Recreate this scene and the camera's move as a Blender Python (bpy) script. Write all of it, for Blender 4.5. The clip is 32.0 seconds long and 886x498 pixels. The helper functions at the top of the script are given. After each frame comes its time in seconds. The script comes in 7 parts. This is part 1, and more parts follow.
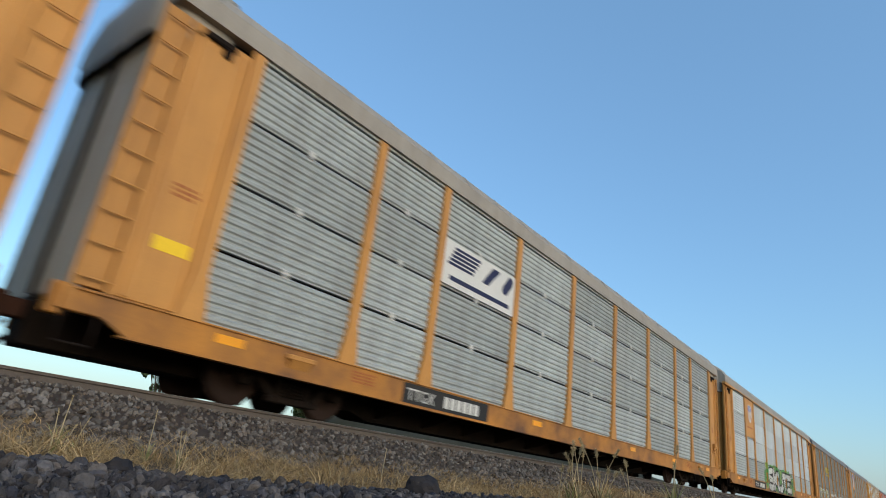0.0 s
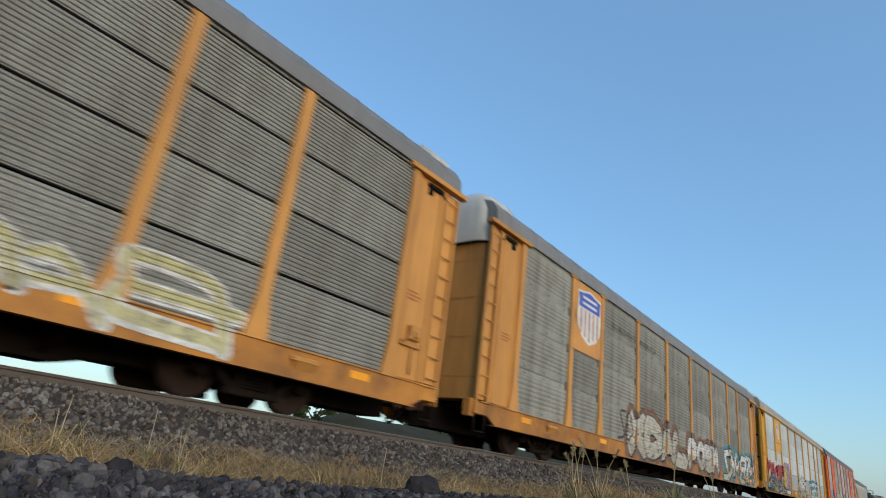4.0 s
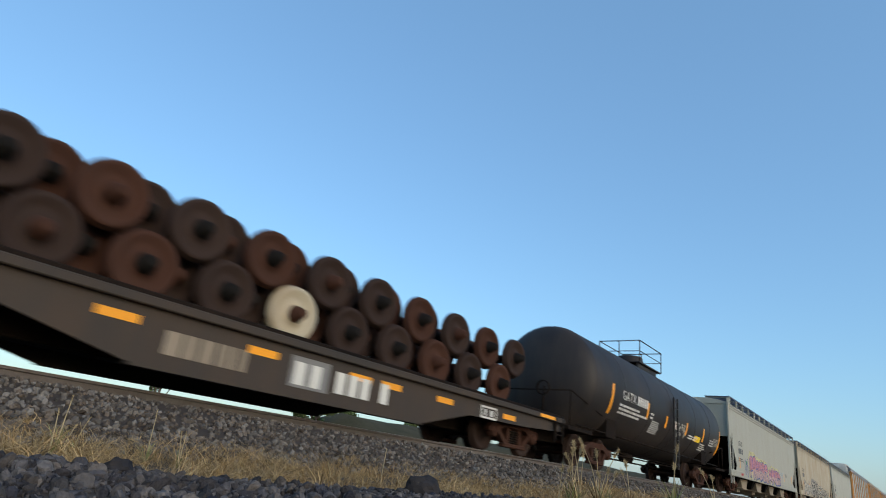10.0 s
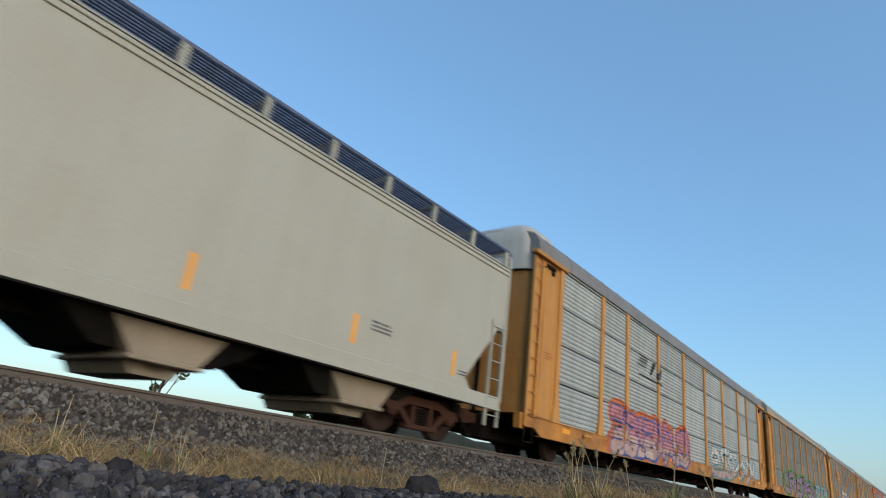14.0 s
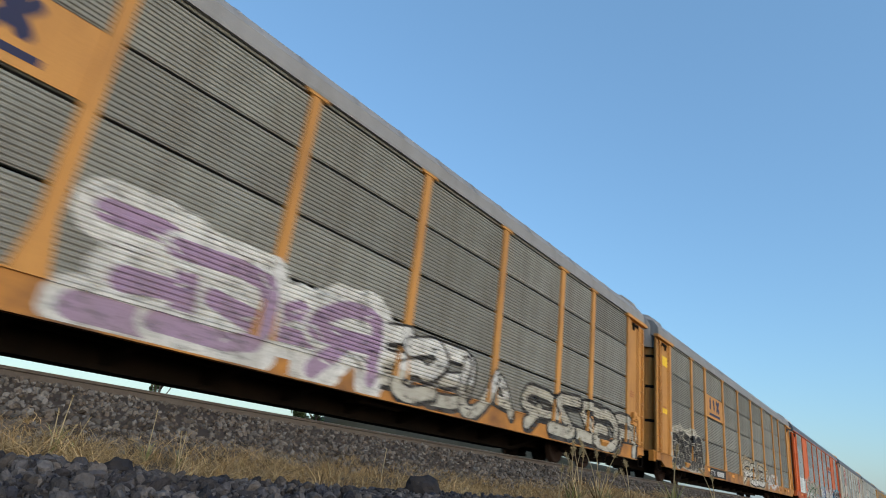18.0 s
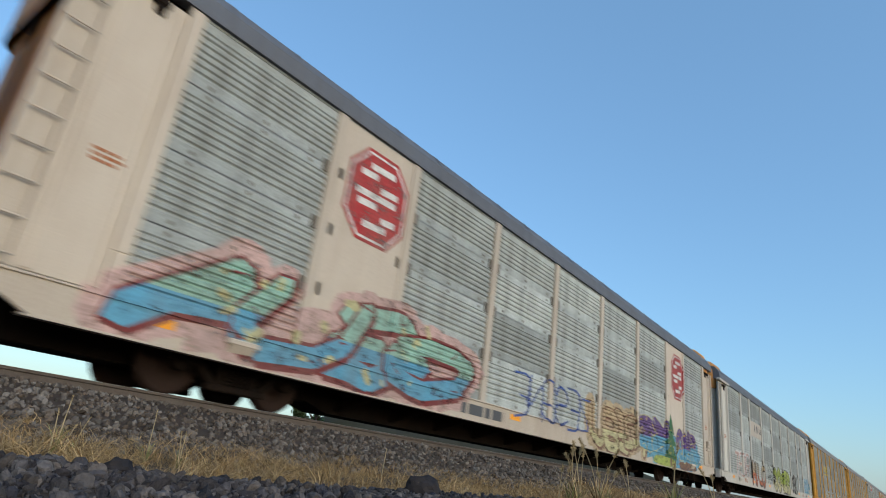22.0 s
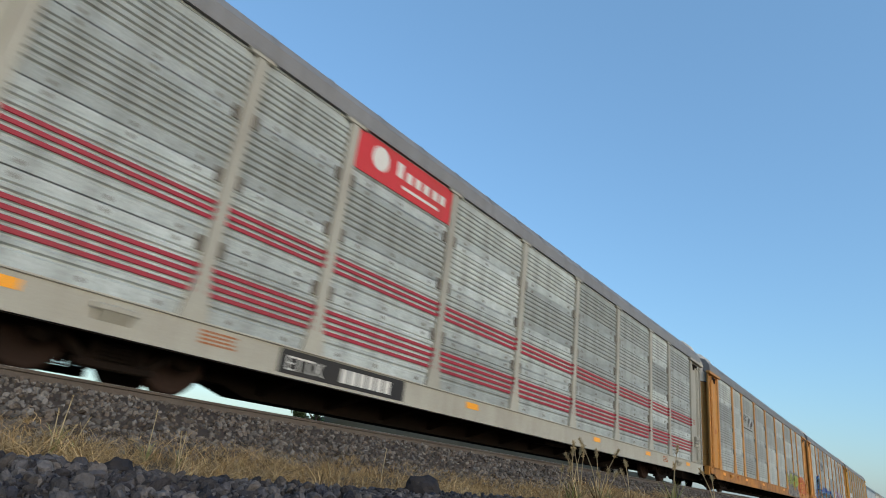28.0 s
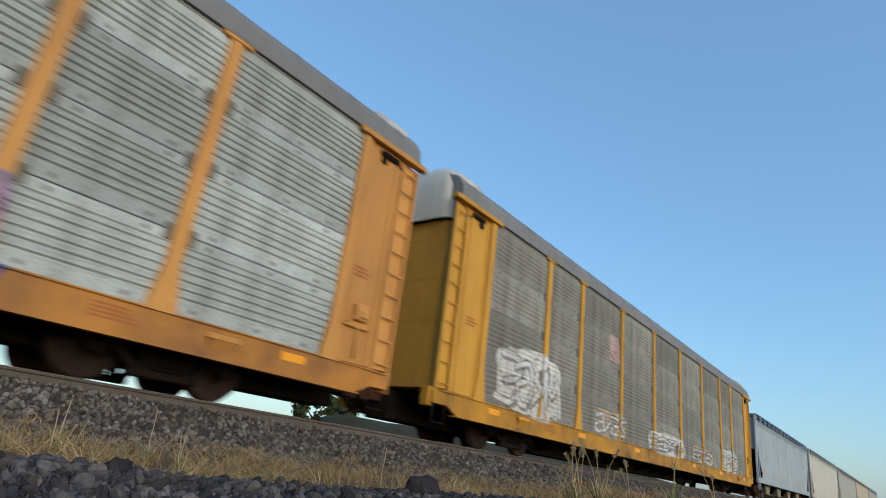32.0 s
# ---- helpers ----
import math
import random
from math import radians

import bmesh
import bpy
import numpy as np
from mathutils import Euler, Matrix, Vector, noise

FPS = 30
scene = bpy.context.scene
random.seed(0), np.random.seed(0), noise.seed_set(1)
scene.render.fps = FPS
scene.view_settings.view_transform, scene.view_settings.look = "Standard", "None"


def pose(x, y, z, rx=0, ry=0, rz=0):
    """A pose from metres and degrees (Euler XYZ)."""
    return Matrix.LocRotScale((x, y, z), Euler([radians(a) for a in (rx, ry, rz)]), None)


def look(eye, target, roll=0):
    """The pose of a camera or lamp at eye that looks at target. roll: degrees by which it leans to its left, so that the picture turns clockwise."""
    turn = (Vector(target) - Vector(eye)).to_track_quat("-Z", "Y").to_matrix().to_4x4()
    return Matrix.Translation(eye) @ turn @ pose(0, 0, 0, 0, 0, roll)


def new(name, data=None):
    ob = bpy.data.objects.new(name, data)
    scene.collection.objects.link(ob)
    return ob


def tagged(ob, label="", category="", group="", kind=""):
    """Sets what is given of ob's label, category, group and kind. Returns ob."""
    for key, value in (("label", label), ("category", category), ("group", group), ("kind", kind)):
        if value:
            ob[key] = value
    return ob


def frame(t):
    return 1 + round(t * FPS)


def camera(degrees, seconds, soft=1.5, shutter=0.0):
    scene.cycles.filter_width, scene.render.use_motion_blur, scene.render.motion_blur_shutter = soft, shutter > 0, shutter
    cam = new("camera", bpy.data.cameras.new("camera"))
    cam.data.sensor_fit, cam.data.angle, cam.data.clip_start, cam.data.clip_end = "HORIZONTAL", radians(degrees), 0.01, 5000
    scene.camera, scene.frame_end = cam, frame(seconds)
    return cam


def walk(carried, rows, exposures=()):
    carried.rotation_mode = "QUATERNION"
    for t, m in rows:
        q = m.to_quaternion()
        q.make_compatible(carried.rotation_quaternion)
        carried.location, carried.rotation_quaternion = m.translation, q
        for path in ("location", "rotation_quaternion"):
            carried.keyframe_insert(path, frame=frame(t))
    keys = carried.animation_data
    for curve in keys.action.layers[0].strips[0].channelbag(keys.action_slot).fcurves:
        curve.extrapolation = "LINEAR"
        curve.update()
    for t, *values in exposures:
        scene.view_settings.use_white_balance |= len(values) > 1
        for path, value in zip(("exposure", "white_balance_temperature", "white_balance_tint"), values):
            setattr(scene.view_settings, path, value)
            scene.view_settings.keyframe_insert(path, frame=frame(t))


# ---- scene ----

# Axes: y runs along the track away from the camera, the train comes towards -y; z is up.
TRACK_X = -8.735      # centre of the track
RAIL_Z = 0.70         # top of the rails
EYE = (0.0, 0.0, 0.237)

cam = camera(74.02, 32.0, soft=0.95, shutter=0.22)
AIM = (-0.6011, 0.7205, 0.3445)
STAND = look(EYE, (EYE[0] + AIM[0], EYE[1] + AIM[1], EYE[2] + AIM[2]), 7.37)
walk(cam, [(0.0, STAND), (32.0, STAND)], exposures=[(0.0, 1.22, 7080, 8), (32.0, 1.22, 7080, 8)])


def advance(t):
    """Metres that the train has come forward after t seconds."""
    return 19.76 * t - 0.00964 * t * t


# the train runs a little unevenly: metres by which it hangs back at some seconds
LAG = {0: -0.4, 1: -0.35, 2: 0.25, 5: 0.42, 6: 0.1, 7: 0.0, 8: 0.1, 9: 0.0, 10: 0.0, 11: -0.95, 12: -0.9, 14: -0.9, 17: -1.32, 17.5: -0.2, 18: -0.15, 18.5: -0.7, 19: 0.0, 20: -1.15, 21: -0.3, 21.5: -0.65, 22: -0.15, 23: -0.65, 24: -0.4, 27: -0.75, 28: -1.0, 29: -0.9, 30: -0.7, 31: -1.18, 32: -1.05}


# ---- world and sun ----
SUN_AZ, SUN_EL = radians(103.0), radians(17.0)     # azimuth from +y towards +x
world = bpy.data.worlds.new("sky")
scene.world = world
world.use_nodes = True
wn = world.node_tree.nodes
sky = wn.new("ShaderNodeTexSky")
sky.sky_type = "NISHITA"
sky.sun_disc = False
sky.sun_elevation = SUN_EL
sky.sun_rotation = SUN_AZ
sky.air_density, sky.dust_density, sky.ozone_density = 1.35, 1.3, 6.0
wn["Background"].inputs[1].default_value = 0.126
haze = wn.new("ShaderNodeMix")                      # thin evening haze over the whole sky
haze.data_type = "RGBA"
haze.inputs["Factor"].default_value = 0.36
haze.inputs["B"].default_value = (0.75, 1.58, 2.75, 1)
world.node_tree.links.new(sky.outputs[0], haze.inputs["A"])
world.node_tree.links.new(haze.outputs["Result"], wn["Background"].inputs[0])
sun_data = bpy.data.lights.new("sun", "SUN")
sun_data.energy, sun_data.angle, sun_data.color = 0.76, radians(50.0), (1.0, 0.85, 0.69)
sun = new("sun", sun_data)
sun_dir = Vector((math.sin(SUN_AZ) * math.cos(SUN_EL), math.cos(SUN_AZ) * math.cos(SUN_EL), math.sin(SUN_EL)))
sun.matrix_world = look(sun_dir * 60, (0, 0, 0))


# ---- materials ----
def paint(name, color, rough=0.55, metal=0.0, grime=(0.10, 0.075, 0.055), dirt=0.35, grain=6.0, bump=0.15,
          streak=True, island=0.0, fine=60.0, piece=0.12, spec=0.25, alt=None, speck=0.14):
    """A worn painted or bare surface: colour drift, vertical streaks of grime, fine relief."""
    m = bpy.data.materials.new(name)
    m.use_nodes = True
    nt = m.node_tree
    n, l = nt.nodes, nt.links
    b = n["Principled BSDF"]
    b.inputs["Roughness"].default_value = rough
    b.inputs["Metallic"].default_value = metal
    b.inputs["Specular IOR Level"].default_value = spec
    tc = n.new("ShaderNodeTexCoord")
    mp = n.new("ShaderNodeMapping")
    mp.inputs["Scale"].default_value = (grain, grain, grain * (0.12 if streak else 1.0))
    l.new(tc.outputs["Object"], mp.inputs[0])
    n1 = n.new("ShaderNodeTexNoise")
    n1.inputs["Scale"].default_value, n1.inputs["Detail"].default_value = 1.0, 8.0
    n1.inputs["Roughness"].default_value = 0.65
    l.new(mp.outputs[0], n1.inputs[0])
    n2 = n.new("ShaderNodeTexNoise")
    n2.inputs["Scale"].default_value, n2.inputs["Detail"].default_value = 0.7, 5.0
    l.new(tc.outputs["Object"], n2.inputs[0])
    n3 = n.new("ShaderNodeTexNoise")
    n3.inputs["Scale"].default_value, n3.inputs["Detail"].default_value = fine, 4.0
    l.new(tc.outputs["Object"], n3.inputs[0])
    mul = n.new("ShaderNodeMath")
    mul.operation = "MULTIPLY"
    l.new(n1.outputs[0], mul.inputs[0])
    l.new(n2.outputs[0], mul.inputs[1])
    ramp = n.new("ShaderNodeMapRange")
    ramp.inputs["From Min"].default_value, ramp.inputs["From Max"].default_value = 0.16, 0.42
    ramp.inputs["To Max"].default_value = dirt
    l.new(mul.outputs[0], ramp.inputs["Value"])
    oi = n.new("ShaderNodeObjectInfo")
    geo = n.new("ShaderNodeNewGeometry")
    tone = n.new("ShaderNodeMapRange")
    spread = max(piece, island)
    tone.inputs["To Min"].default_value, tone.inputs["To Max"].default_value = 1 - spread, 1 + spread
    l.new(geo.outputs["Random Per Island"] if island else oi.outputs["Random"], tone.inputs["Value"])
    fine_tone = n.new("ShaderNodeMapRange")
    fine_tone.inputs["From Min"].default_value, fine_tone.inputs["From Max"].default_value = 0.25, 0.75
    fine_tone.inputs["To Min"].default_value, fine_tone.inputs["To Max"].default_value = 1 - speck, 1 + speck
    l.new(n3.outputs[0], fine_tone.inputs["Value"])
    both = n.new("ShaderNodeMath")
    both.operation = "MULTIPLY"
    l.new(tone.outputs[0], both.inputs[0])
    l.new(fine_tone.outputs[0], both.inputs[1])
    hsv = n.new("ShaderNodeHueSaturation")
    hsv.inputs["Color"].default_value = (*color, 1)
    l.new(both.outputs[0], hsv.inputs["Value"])
    if alt:                                   # a second colour, shared out among the pieces
        pick = n.new("ShaderNodeMath")
        pick.operation = "MULTIPLY_ADD"
        pick.inputs[1].default_value, pick.inputs[2].default_value = 37.3, 0.31
        l.new(geo.outputs["Random Per Island"], pick.inputs[0])
        part_of = n.new("ShaderNodeMath")
        part_of.operation = "FRACT"
        l.new(pick.outputs[0], part_of.inputs[0])
        two = n.new("ShaderNodeMix")
        two.data_type = "RGBA"
        two.inputs["A"].default_value, two.inputs["B"].default_value = (*color, 1), (*alt, 1)
        l.new(part_of.outputs[0], two.inputs["Factor"])
        l.new(two.outputs["Result"], hsv.inputs["Color"])
    mix = n.new("ShaderNodeMix")
    mix.data_type = "RGBA"
    mix.inputs["B"].default_value = (*grime, 1)
    l.new(ramp.outputs[0], mix.inputs["Factor"])
    l.new(hsv.outputs[0], mix.inputs["A"])
    l.new(mix.outputs["Result"], b.inputs["Base Color"])
    rr = n.new("ShaderNodeMapRange")
    rr.inputs["To Min"].default_value, rr.inputs["To Max"].default_value = rough - 0.08, min(1.0, rough + 0.18)
    l.new(n1.outputs[0], rr.inputs["Value"])
    l.new(rr.outputs[0], b.inputs["Roughness"])
    bp = n.new("ShaderNodeBump")
    bp.inputs["Strength"].default_value, bp.inputs["Distance"].default_value = bump, 0.01
    l.new(n3.outputs[0], bp.inputs["Height"])
    l.new(bp.outputs[0], b.inputs["Normal"])
    return m


STEEL_GRIME = (0.09, 0.06, 0.04)
M = {
    "yellow": paint("weathered yellow paint", (0.54, 0.255, 0.068), dirt=0.45, grime=(0.20, 0.09, 0.04)),
    "gold": paint("golden yellow paint", (0.55, 0.285, 0.042), dirt=0.4, grime=(0.22, 0.10, 0.03)),
    "orange": paint("bright orange paint", (0.60, 0.115, 0.022), dirt=0.3, grime=(0.22, 0.06, 0.03)),
    "cream": paint("cream paint", (0.50, 0.44, 0.365), dirt=0.3, grime=(0.25, 0.17, 0.11)),
    "white": paint("dirty white paint", (0.50, 0.485, 0.44), dirt=0.3, grime=(0.25, 0.2, 0.14)),
    "greypaint": paint("grey-beige paint", (0.34, 0.33, 0.28), dirt=0.35, grime=(0.16, 0.12, 0.09)),
    "zinc": paint("bright galvanised sheet", speck=0.34, fine=26, color=(0.37, 0.405, 0.40), rough=0.6, metal=0.0, dirt=0.5, grime=(0.17, 0.17, 0.16), grain=3.0, piece=0.16),
    "steel": paint("blue-grey galvanised sheet", speck=0.34, fine=26, color=(0.29, 0.335, 0.345), rough=0.6, metal=0.0, dirt=0.6, grime=(0.15, 0.16, 0.16), grain=2.6, piece=0.2),
    "pale": paint("pale galvanised sheet", speck=0.34, fine=26, color=(0.55, 0.60, 0.61), rough=0.6, metal=0.0, dirt=0.5, grime=(0.24, 0.24, 0.23), grain=3.0, piece=0.16),
    "silver": paint("weathered silver-grey sheet", speck=0.34, fine=26, color=(0.40, 0.44, 0.43), rough=0.6, dirt=0.75, grime=(0.15, 0.155, 0.14), grain=2.2, piece=0.3),
    "dusty": paint("dusty streaked grey-brown sheet", speck=0.3, fine=26, color=(0.255, 0.255, 0.225), rough=0.7, dirt=0.8, grime=(0.085, 0.075, 0.06), grain=2.4, piece=0.22),
    "dull": paint("dull grey-brown galvanised sheet", speck=0.34, fine=26, color=(0.235, 0.24, 0.22), rough=0.7, metal=0.0, dirt=0.55, grime=(0.12, 0.10, 0.08), grain=3.0, piece=0.14),
    "roof_tan": paint("tan-grey roof coating", (0.33, 0.295, 0.245), dirt=0.4, grime=(0.18, 0.15, 0.12)),
    "roof_light": paint("light grey roof sheet", (0.245, 0.24, 0.235), dirt=0.4, grime=(0.14, 0.13, 0.12)),
    "roof_dark": paint("dark blue-grey roof sheet", (0.115, 0.125, 0.145), dirt=0.4, grime=(0.08, 0.08, 0.08)),
    "roof_grey": paint("grey roof sheet", (0.185, 0.183, 0.182), dirt=0.4, grime=(0.11, 0.10, 0.09)),
    "hop_white": paint("off-white hopper paint", (0.48, 0.465, 0.405), rough=0.5, dirt=0.22, grime=(0.38, 0.33, 0.26), grain=2.0),
    "hop_grey": paint("pale grey hopper paint", (0.35, 0.345, 0.295), rough=0.5, dirt=0.25, grime=(0.28, 0.23, 0.16), grain=2.0),
    "hop_rust": paint("beige rust-streaked hopper paint", (0.45, 0.395, 0.295), rough=0.55, dirt=0.6, grime=(0.32, 0.21, 0.11), grain=1.4),
    "hop_blue": paint("blue-grey hopper paint", (0.36, 0.42, 0.45), rough=0.5, dirt=0.45, grime=(0.15, 0.14, 0.13), grain=2.0),
    "baytan": paint("dusty tan hopper paint", (0.27, 0.22, 0.165), rough=0.6, dirt=0.4, grime=(0.10, 0.08, 0.06), grain=2.0),
    # brown steel set near black: shade under the wagons is in this colour
    "dark": paint("black-brown steel, shade included", spec=0.08, color=(0.009, 0.007, 0.006), rough=0.85, dirt=0.5, grime=(0.03, 0.018, 0.012)),
    # near-black: inside shade behind slats and bays is put into this colour
    "core": paint("near-black inner shade and black parts", spec=0.08, color=(0.008, 0.008, 0.008), rough=0.95, dirt=0.1),
    "rust": paint("rusty cast steel", spec=0.08, color=(0.055, 0.025, 0.017), rough=0.85, dirt=0.5, grime=(0.05, 0.03, 0.025), streak=False, grain=9),
    "wheel": paint("dark rusty wheel steel", spec=0.08, color=(0.035, 0.022, 0.018), rough=0.7, dirt=0.5, grime=(0.03, 0.022, 0.02), streak=False, grain=9),
    "wheelrim": paint("worn bright tread steel", (0.35, 0.33, 0.31), rough=0.4, metal=0.7, dirt=0.3),
    "tank": paint("black tank paint", (0.021, 0.018, 0.018), rough=0.5, dirt=0.6, grime=(0.062, 0.047, 0.038), grain=2.0, bump=0.08),
    "yellow_sill": paint("stained yellow sill", (0.50, 0.21, 0.04), dirt=0.95, grime=(0.12, 0.06, 0.035), grain=1.3, streak=False),
    "gold_sill": paint("stained golden sill", (0.52, 0.25, 0.025), dirt=0.95, grime=(0.13, 0.065, 0.03), grain=1.3, streak=False),
    "orange_sill": paint("stained orange sill", (0.56, 0.11, 0.022), dirt=0.8, grime=(0.16, 0.05, 0.03), grain=1.3, streak=False),
    "bolt": paint("grey-brown bolted bracket steel", (0.14, 0.125, 0.105), rough=0.8, dirt=0.5, grime=(0.05, 0.04, 0.03)),
    "flatdark": paint("black-brown wagon side", (0.038, 0.032, 0.028), rough=0.75, dirt=0.6, grime=(0.075, 0.05, 0.035), grain=2.5),
    "black": paint("black stencil plate", (0.02, 0.02, 0.02), rough=0.6, dirt=0.2),
    "letter": paint("white lettering", (0.62, 0.61, 0.57), dirt=0.15, piece=0.02),
    "ink": paint("dark grey stencil lettering", (0.08, 0.085, 0.09), dirt=0.1, piece=0.02),
    "inkred": paint("brown-red stencil lettering", (0.33, 0.10, 0.03), dirt=0.1, piece=0.02),
    "amber": paint("amber reflective strip", (0.85, 0.34, 0.02), rough=0.35, dirt=0.12, piece=0.05),
    "sticker": paint("yellow sticker", (0.85, 0.55, 0.03), dirt=0.12, piece=0.05),
    "red": paint("red paint", (0.50, 0.035, 0.04), dirt=0.2, piece=0.04),
    "stripe": paint("dark red stripe", (0.33, 0.03, 0.05), dirt=0.3, piece=0.04),
    "blue": paint("blue paint", (0.05, 0.10, 0.42), dirt=0.2, piece=0.04),
    "navy": paint("navy paint", (0.015, 0.02, 0.065), dirt=0.2, piece=0.04),
    "green": paint("green paint", (0.03, 0.22, 0.12), dirt=0.2, piece=0.04),
    "walk": paint("galvanised walkway grating", (0.10, 0.13, 0.20), rough=0.5, metal=0.4, dirt=0.3),
    "rail": paint("rust-brown rail steel", (0.10, 0.086, 0.076), rough=0.7, dirt=0.4, grime=(0.08, 0.05, 0.04), streak=False),
    "railhead": paint("polished rail head", (0.45, 0.43, 0.42), rough=0.3, metal=0.85, dirt=0.2, streak=False),
    "tie": paint("grey concrete sleeper", (0.16, 0.145, 0.13), rough=0.9, dirt=0.4, streak=False),
    "ballast": paint("grey crushed ballast", spec=0.08, alt=(0.092, 0.071, 0.056), color=(0.138, 0.128, 0.116), rough=0.9, dirt=0.4, grime=(0.09, 0.068, 0.05), streak=False, grain=3, island=0.6, fine=60, bump=0.5),
    "gravel": paint("dark blue-grey gravel", spec=0.1, alt=(0.105, 0.094, 0.088), color=(0.017, 0.021, 0.032), rough=0.85, dirt=0.3, grime=(0.11, 0.085, 0.07), streak=False, grain=3, island=0.6, fine=130, bump=0.7, speck=0.3),
    "soil": paint("dusty grey-brown soil", spec=0.08, color=(0.062, 0.048, 0.039), rough=0.95, dirt=0.5, grime=(0.10, 0.072, 0.056), streak=False, grain=2, bump=0.6, fine=25),
    "straw": paint("dry straw grass", spec=0.08, alt=(0.46, 0.335, 0.175), color=(0.23, 0.14, 0.062), rough=0.8, dirt=0.3, grime=(0.26, 0.16, 0.07), streak=False, grain=3, island=0.45),
    "stalk": paint("pale dry stalk", (0.33, 0.26, 0.15), rough=0.8, dirt=0.2, streak=False, island=0.3),
    "leaf": paint("dusty green leaf", spec=0.08, color=(0.10, 0.13, 0.05), rough=0.7, dirt=0.3, grime=(0.13, 0.11, 0.05), streak=False, island=0.4),
    "weedgreen": paint("yellow-green weed blade", (0.20, 0.21, 0.08), rough=0.8, dirt=0.3, streak=False, island=0.3),
    "bank": paint("dry weedy earth", spec=0.08, color=(0.085, 0.07, 0.042), rough=0.95, dirt=0.7, grime=(0.045, 0.042, 0.022), streak=False, grain=1.2, bump=0.8, fine=12),
    "bark": paint("grey-brown bark", (0.12, 0.09, 0.07), rough=0.9, streak=False),
    "rock": paint("dark rough rock", spec=0.08, color=(0.022, 0.023, 0.028), rough=0.9, dirt=0.4, streak=False, bump=0.5, fine=30),
}


# ---- mesh tools ----
class Shape:
    """Collects faces for one mesh."""

    def __init__(self):
        self.v, self.f, self.smooth = [], [], []

    def add(self, verts, faces, smooth=False):
        k = len(self.v)
        self.v += [tuple(p) for p in verts]
        self.f += [tuple(k + i for i in f) for f in faces]
        self.smooth += [smooth] * len(faces)
        return self

    def box(self, x0, x1, y0, y1, z0, z1):
        v = [(x, y, z) for z in (z0, z1) for y in (y0, y1) for x in (x0, x1)]
        return self.add(v, [(0, 2, 3, 1), (4, 5, 7, 6), (0, 1, 5, 4), (1, 3, 7, 5), (3, 2, 6, 7), (2, 0, 4, 6)])

    def chamfer(self, x0, x1, y0, y1, z0, z1, c=0.012):
        """A box with bevelled edges."""
        v, f = [], []
        lo, hi = (x0, y0, z0), (x1, y1, z1)
        idx = {}
        for sx in (0, 1):
            for sy in (0, 1):
                for sz in (0, 1):
                    s = (sx, sy, sz)
                    for ax in range(3):
                        p = [(hi[i] if s[i] else lo[i]) if i == ax else (hi[i] - c if s[i] else lo[i] + c) for i in range(3)]
                        idx[s, ax] = len(v)
                        v.append(tuple(p))
        for ax in range(3):
            a, b = [i for i in range(3) if i != ax]
            for side in (0, 1):
                loop = []
                for sa, sb in ((0, 0), (1, 0), (1, 1), (0, 1)):
                    s = [0, 0, 0]
                    s[ax], s[a], s[b] = side, sa, sb
                    loop.append(idx[tuple(s), ax])
                f.append(loop if side == (ax != 1) else loop[::-1])
        for ax in range(3):
            a, b = [i for i in range(3) if i != ax]
            for sa in (0, 1):
                for sb in (0, 1):
                    s0, s1 = [0, 0, 0], [0, 0, 0]
                    s0[a] = s1[a] = sa
                    s0[b] = s1[b] = sb
                    s1[ax] = 1
                    f.append((idx[tuple(s0), a], idx[tuple(s1), a], idx[tuple(s1), b], idx[tuple(s0), b]))
        for sx in (0, 1):
            for sy in (0, 1):
                for sz in (0, 1):
                    f.append(tuple(idx[(sx, sy, sz), ax] for ax in range(3)))
        return self.add(v, f)

    def prism(self, poly, axis, a, b, caps=True, smooth=False):
        """A polygon in the two other axes, drawn out along axis from a to b."""
        n = len(poly)

        def place(p, t):
            return {"x": (t, p[0], p[1]), "y": (p[0], t, p[1]), "z": (p[0], p[1], t)}[axis]
        v = [place(p, a) for p in poly] + [place(p, b) for p in poly]
        f = [(i, (i + 1) % n, n + (i + 1) % n, n + i) for i in range(n)]
        self.add(v, f, smooth)
        if caps:
            self.add(v[:n], [tuple(range(n))[::-1]])
            self.add(v[n:], [tuple(range(n))])
        return self

    def rod(self, p, q, r, n=8, r2=None, caps=True, smooth=True):
        """A round bar from p to q."""
        p, q = Vector(p), Vector(q)
        d = (q - p).normalized()
        u = d.orthogonal().normalized()
        w = d.cross(u)
        r2 = r if r2 is None else r2
        ring = [(math.cos(2 * math.pi * i / n), math.sin(2 * math.pi * i / n)) for i in range(n)]
        a = [p + r * (c * u + s * w) for c, s in ring]
        b = [q + r2 * (c * u + s * w) for c, s in ring]
        self.add(a + b, [(i, (i + 1) % n, n + (i + 1) % n, n + i) for i in range(n)], smooth)
        if caps:
            self.add(a, [tuple(range(n))[::-1]])
            self.add(b, [tuple(range(n))])
        return self

    def lathe(self, profile, axis="x", n=24, centre=(0, 0, 0), smooth=True):
        """A profile of (along, radius) turned round an axis."""
        v, f = [], []
        cx, cy, cz = centre
        for t, r in profile:
            for i in range(n):
                c, s = math.cos(2 * math.pi * i / n) * r, math.sin(2 * math.pi * i / n) * r
                v.append({"x": (cx + t, cy + c, cz + s), "y": (cx + c, cy + t, cz + s), "z": (cx + c, cy + s, cz + t)}[axis])
        for k in range(len(profile) - 1):
            for i in range(n):
                j = (i + 1) % n
                f.append((k * n + i, k * n + j, (k + 1) * n + j, (k + 1) * n + i))
        return self.add(v, f, smooth)

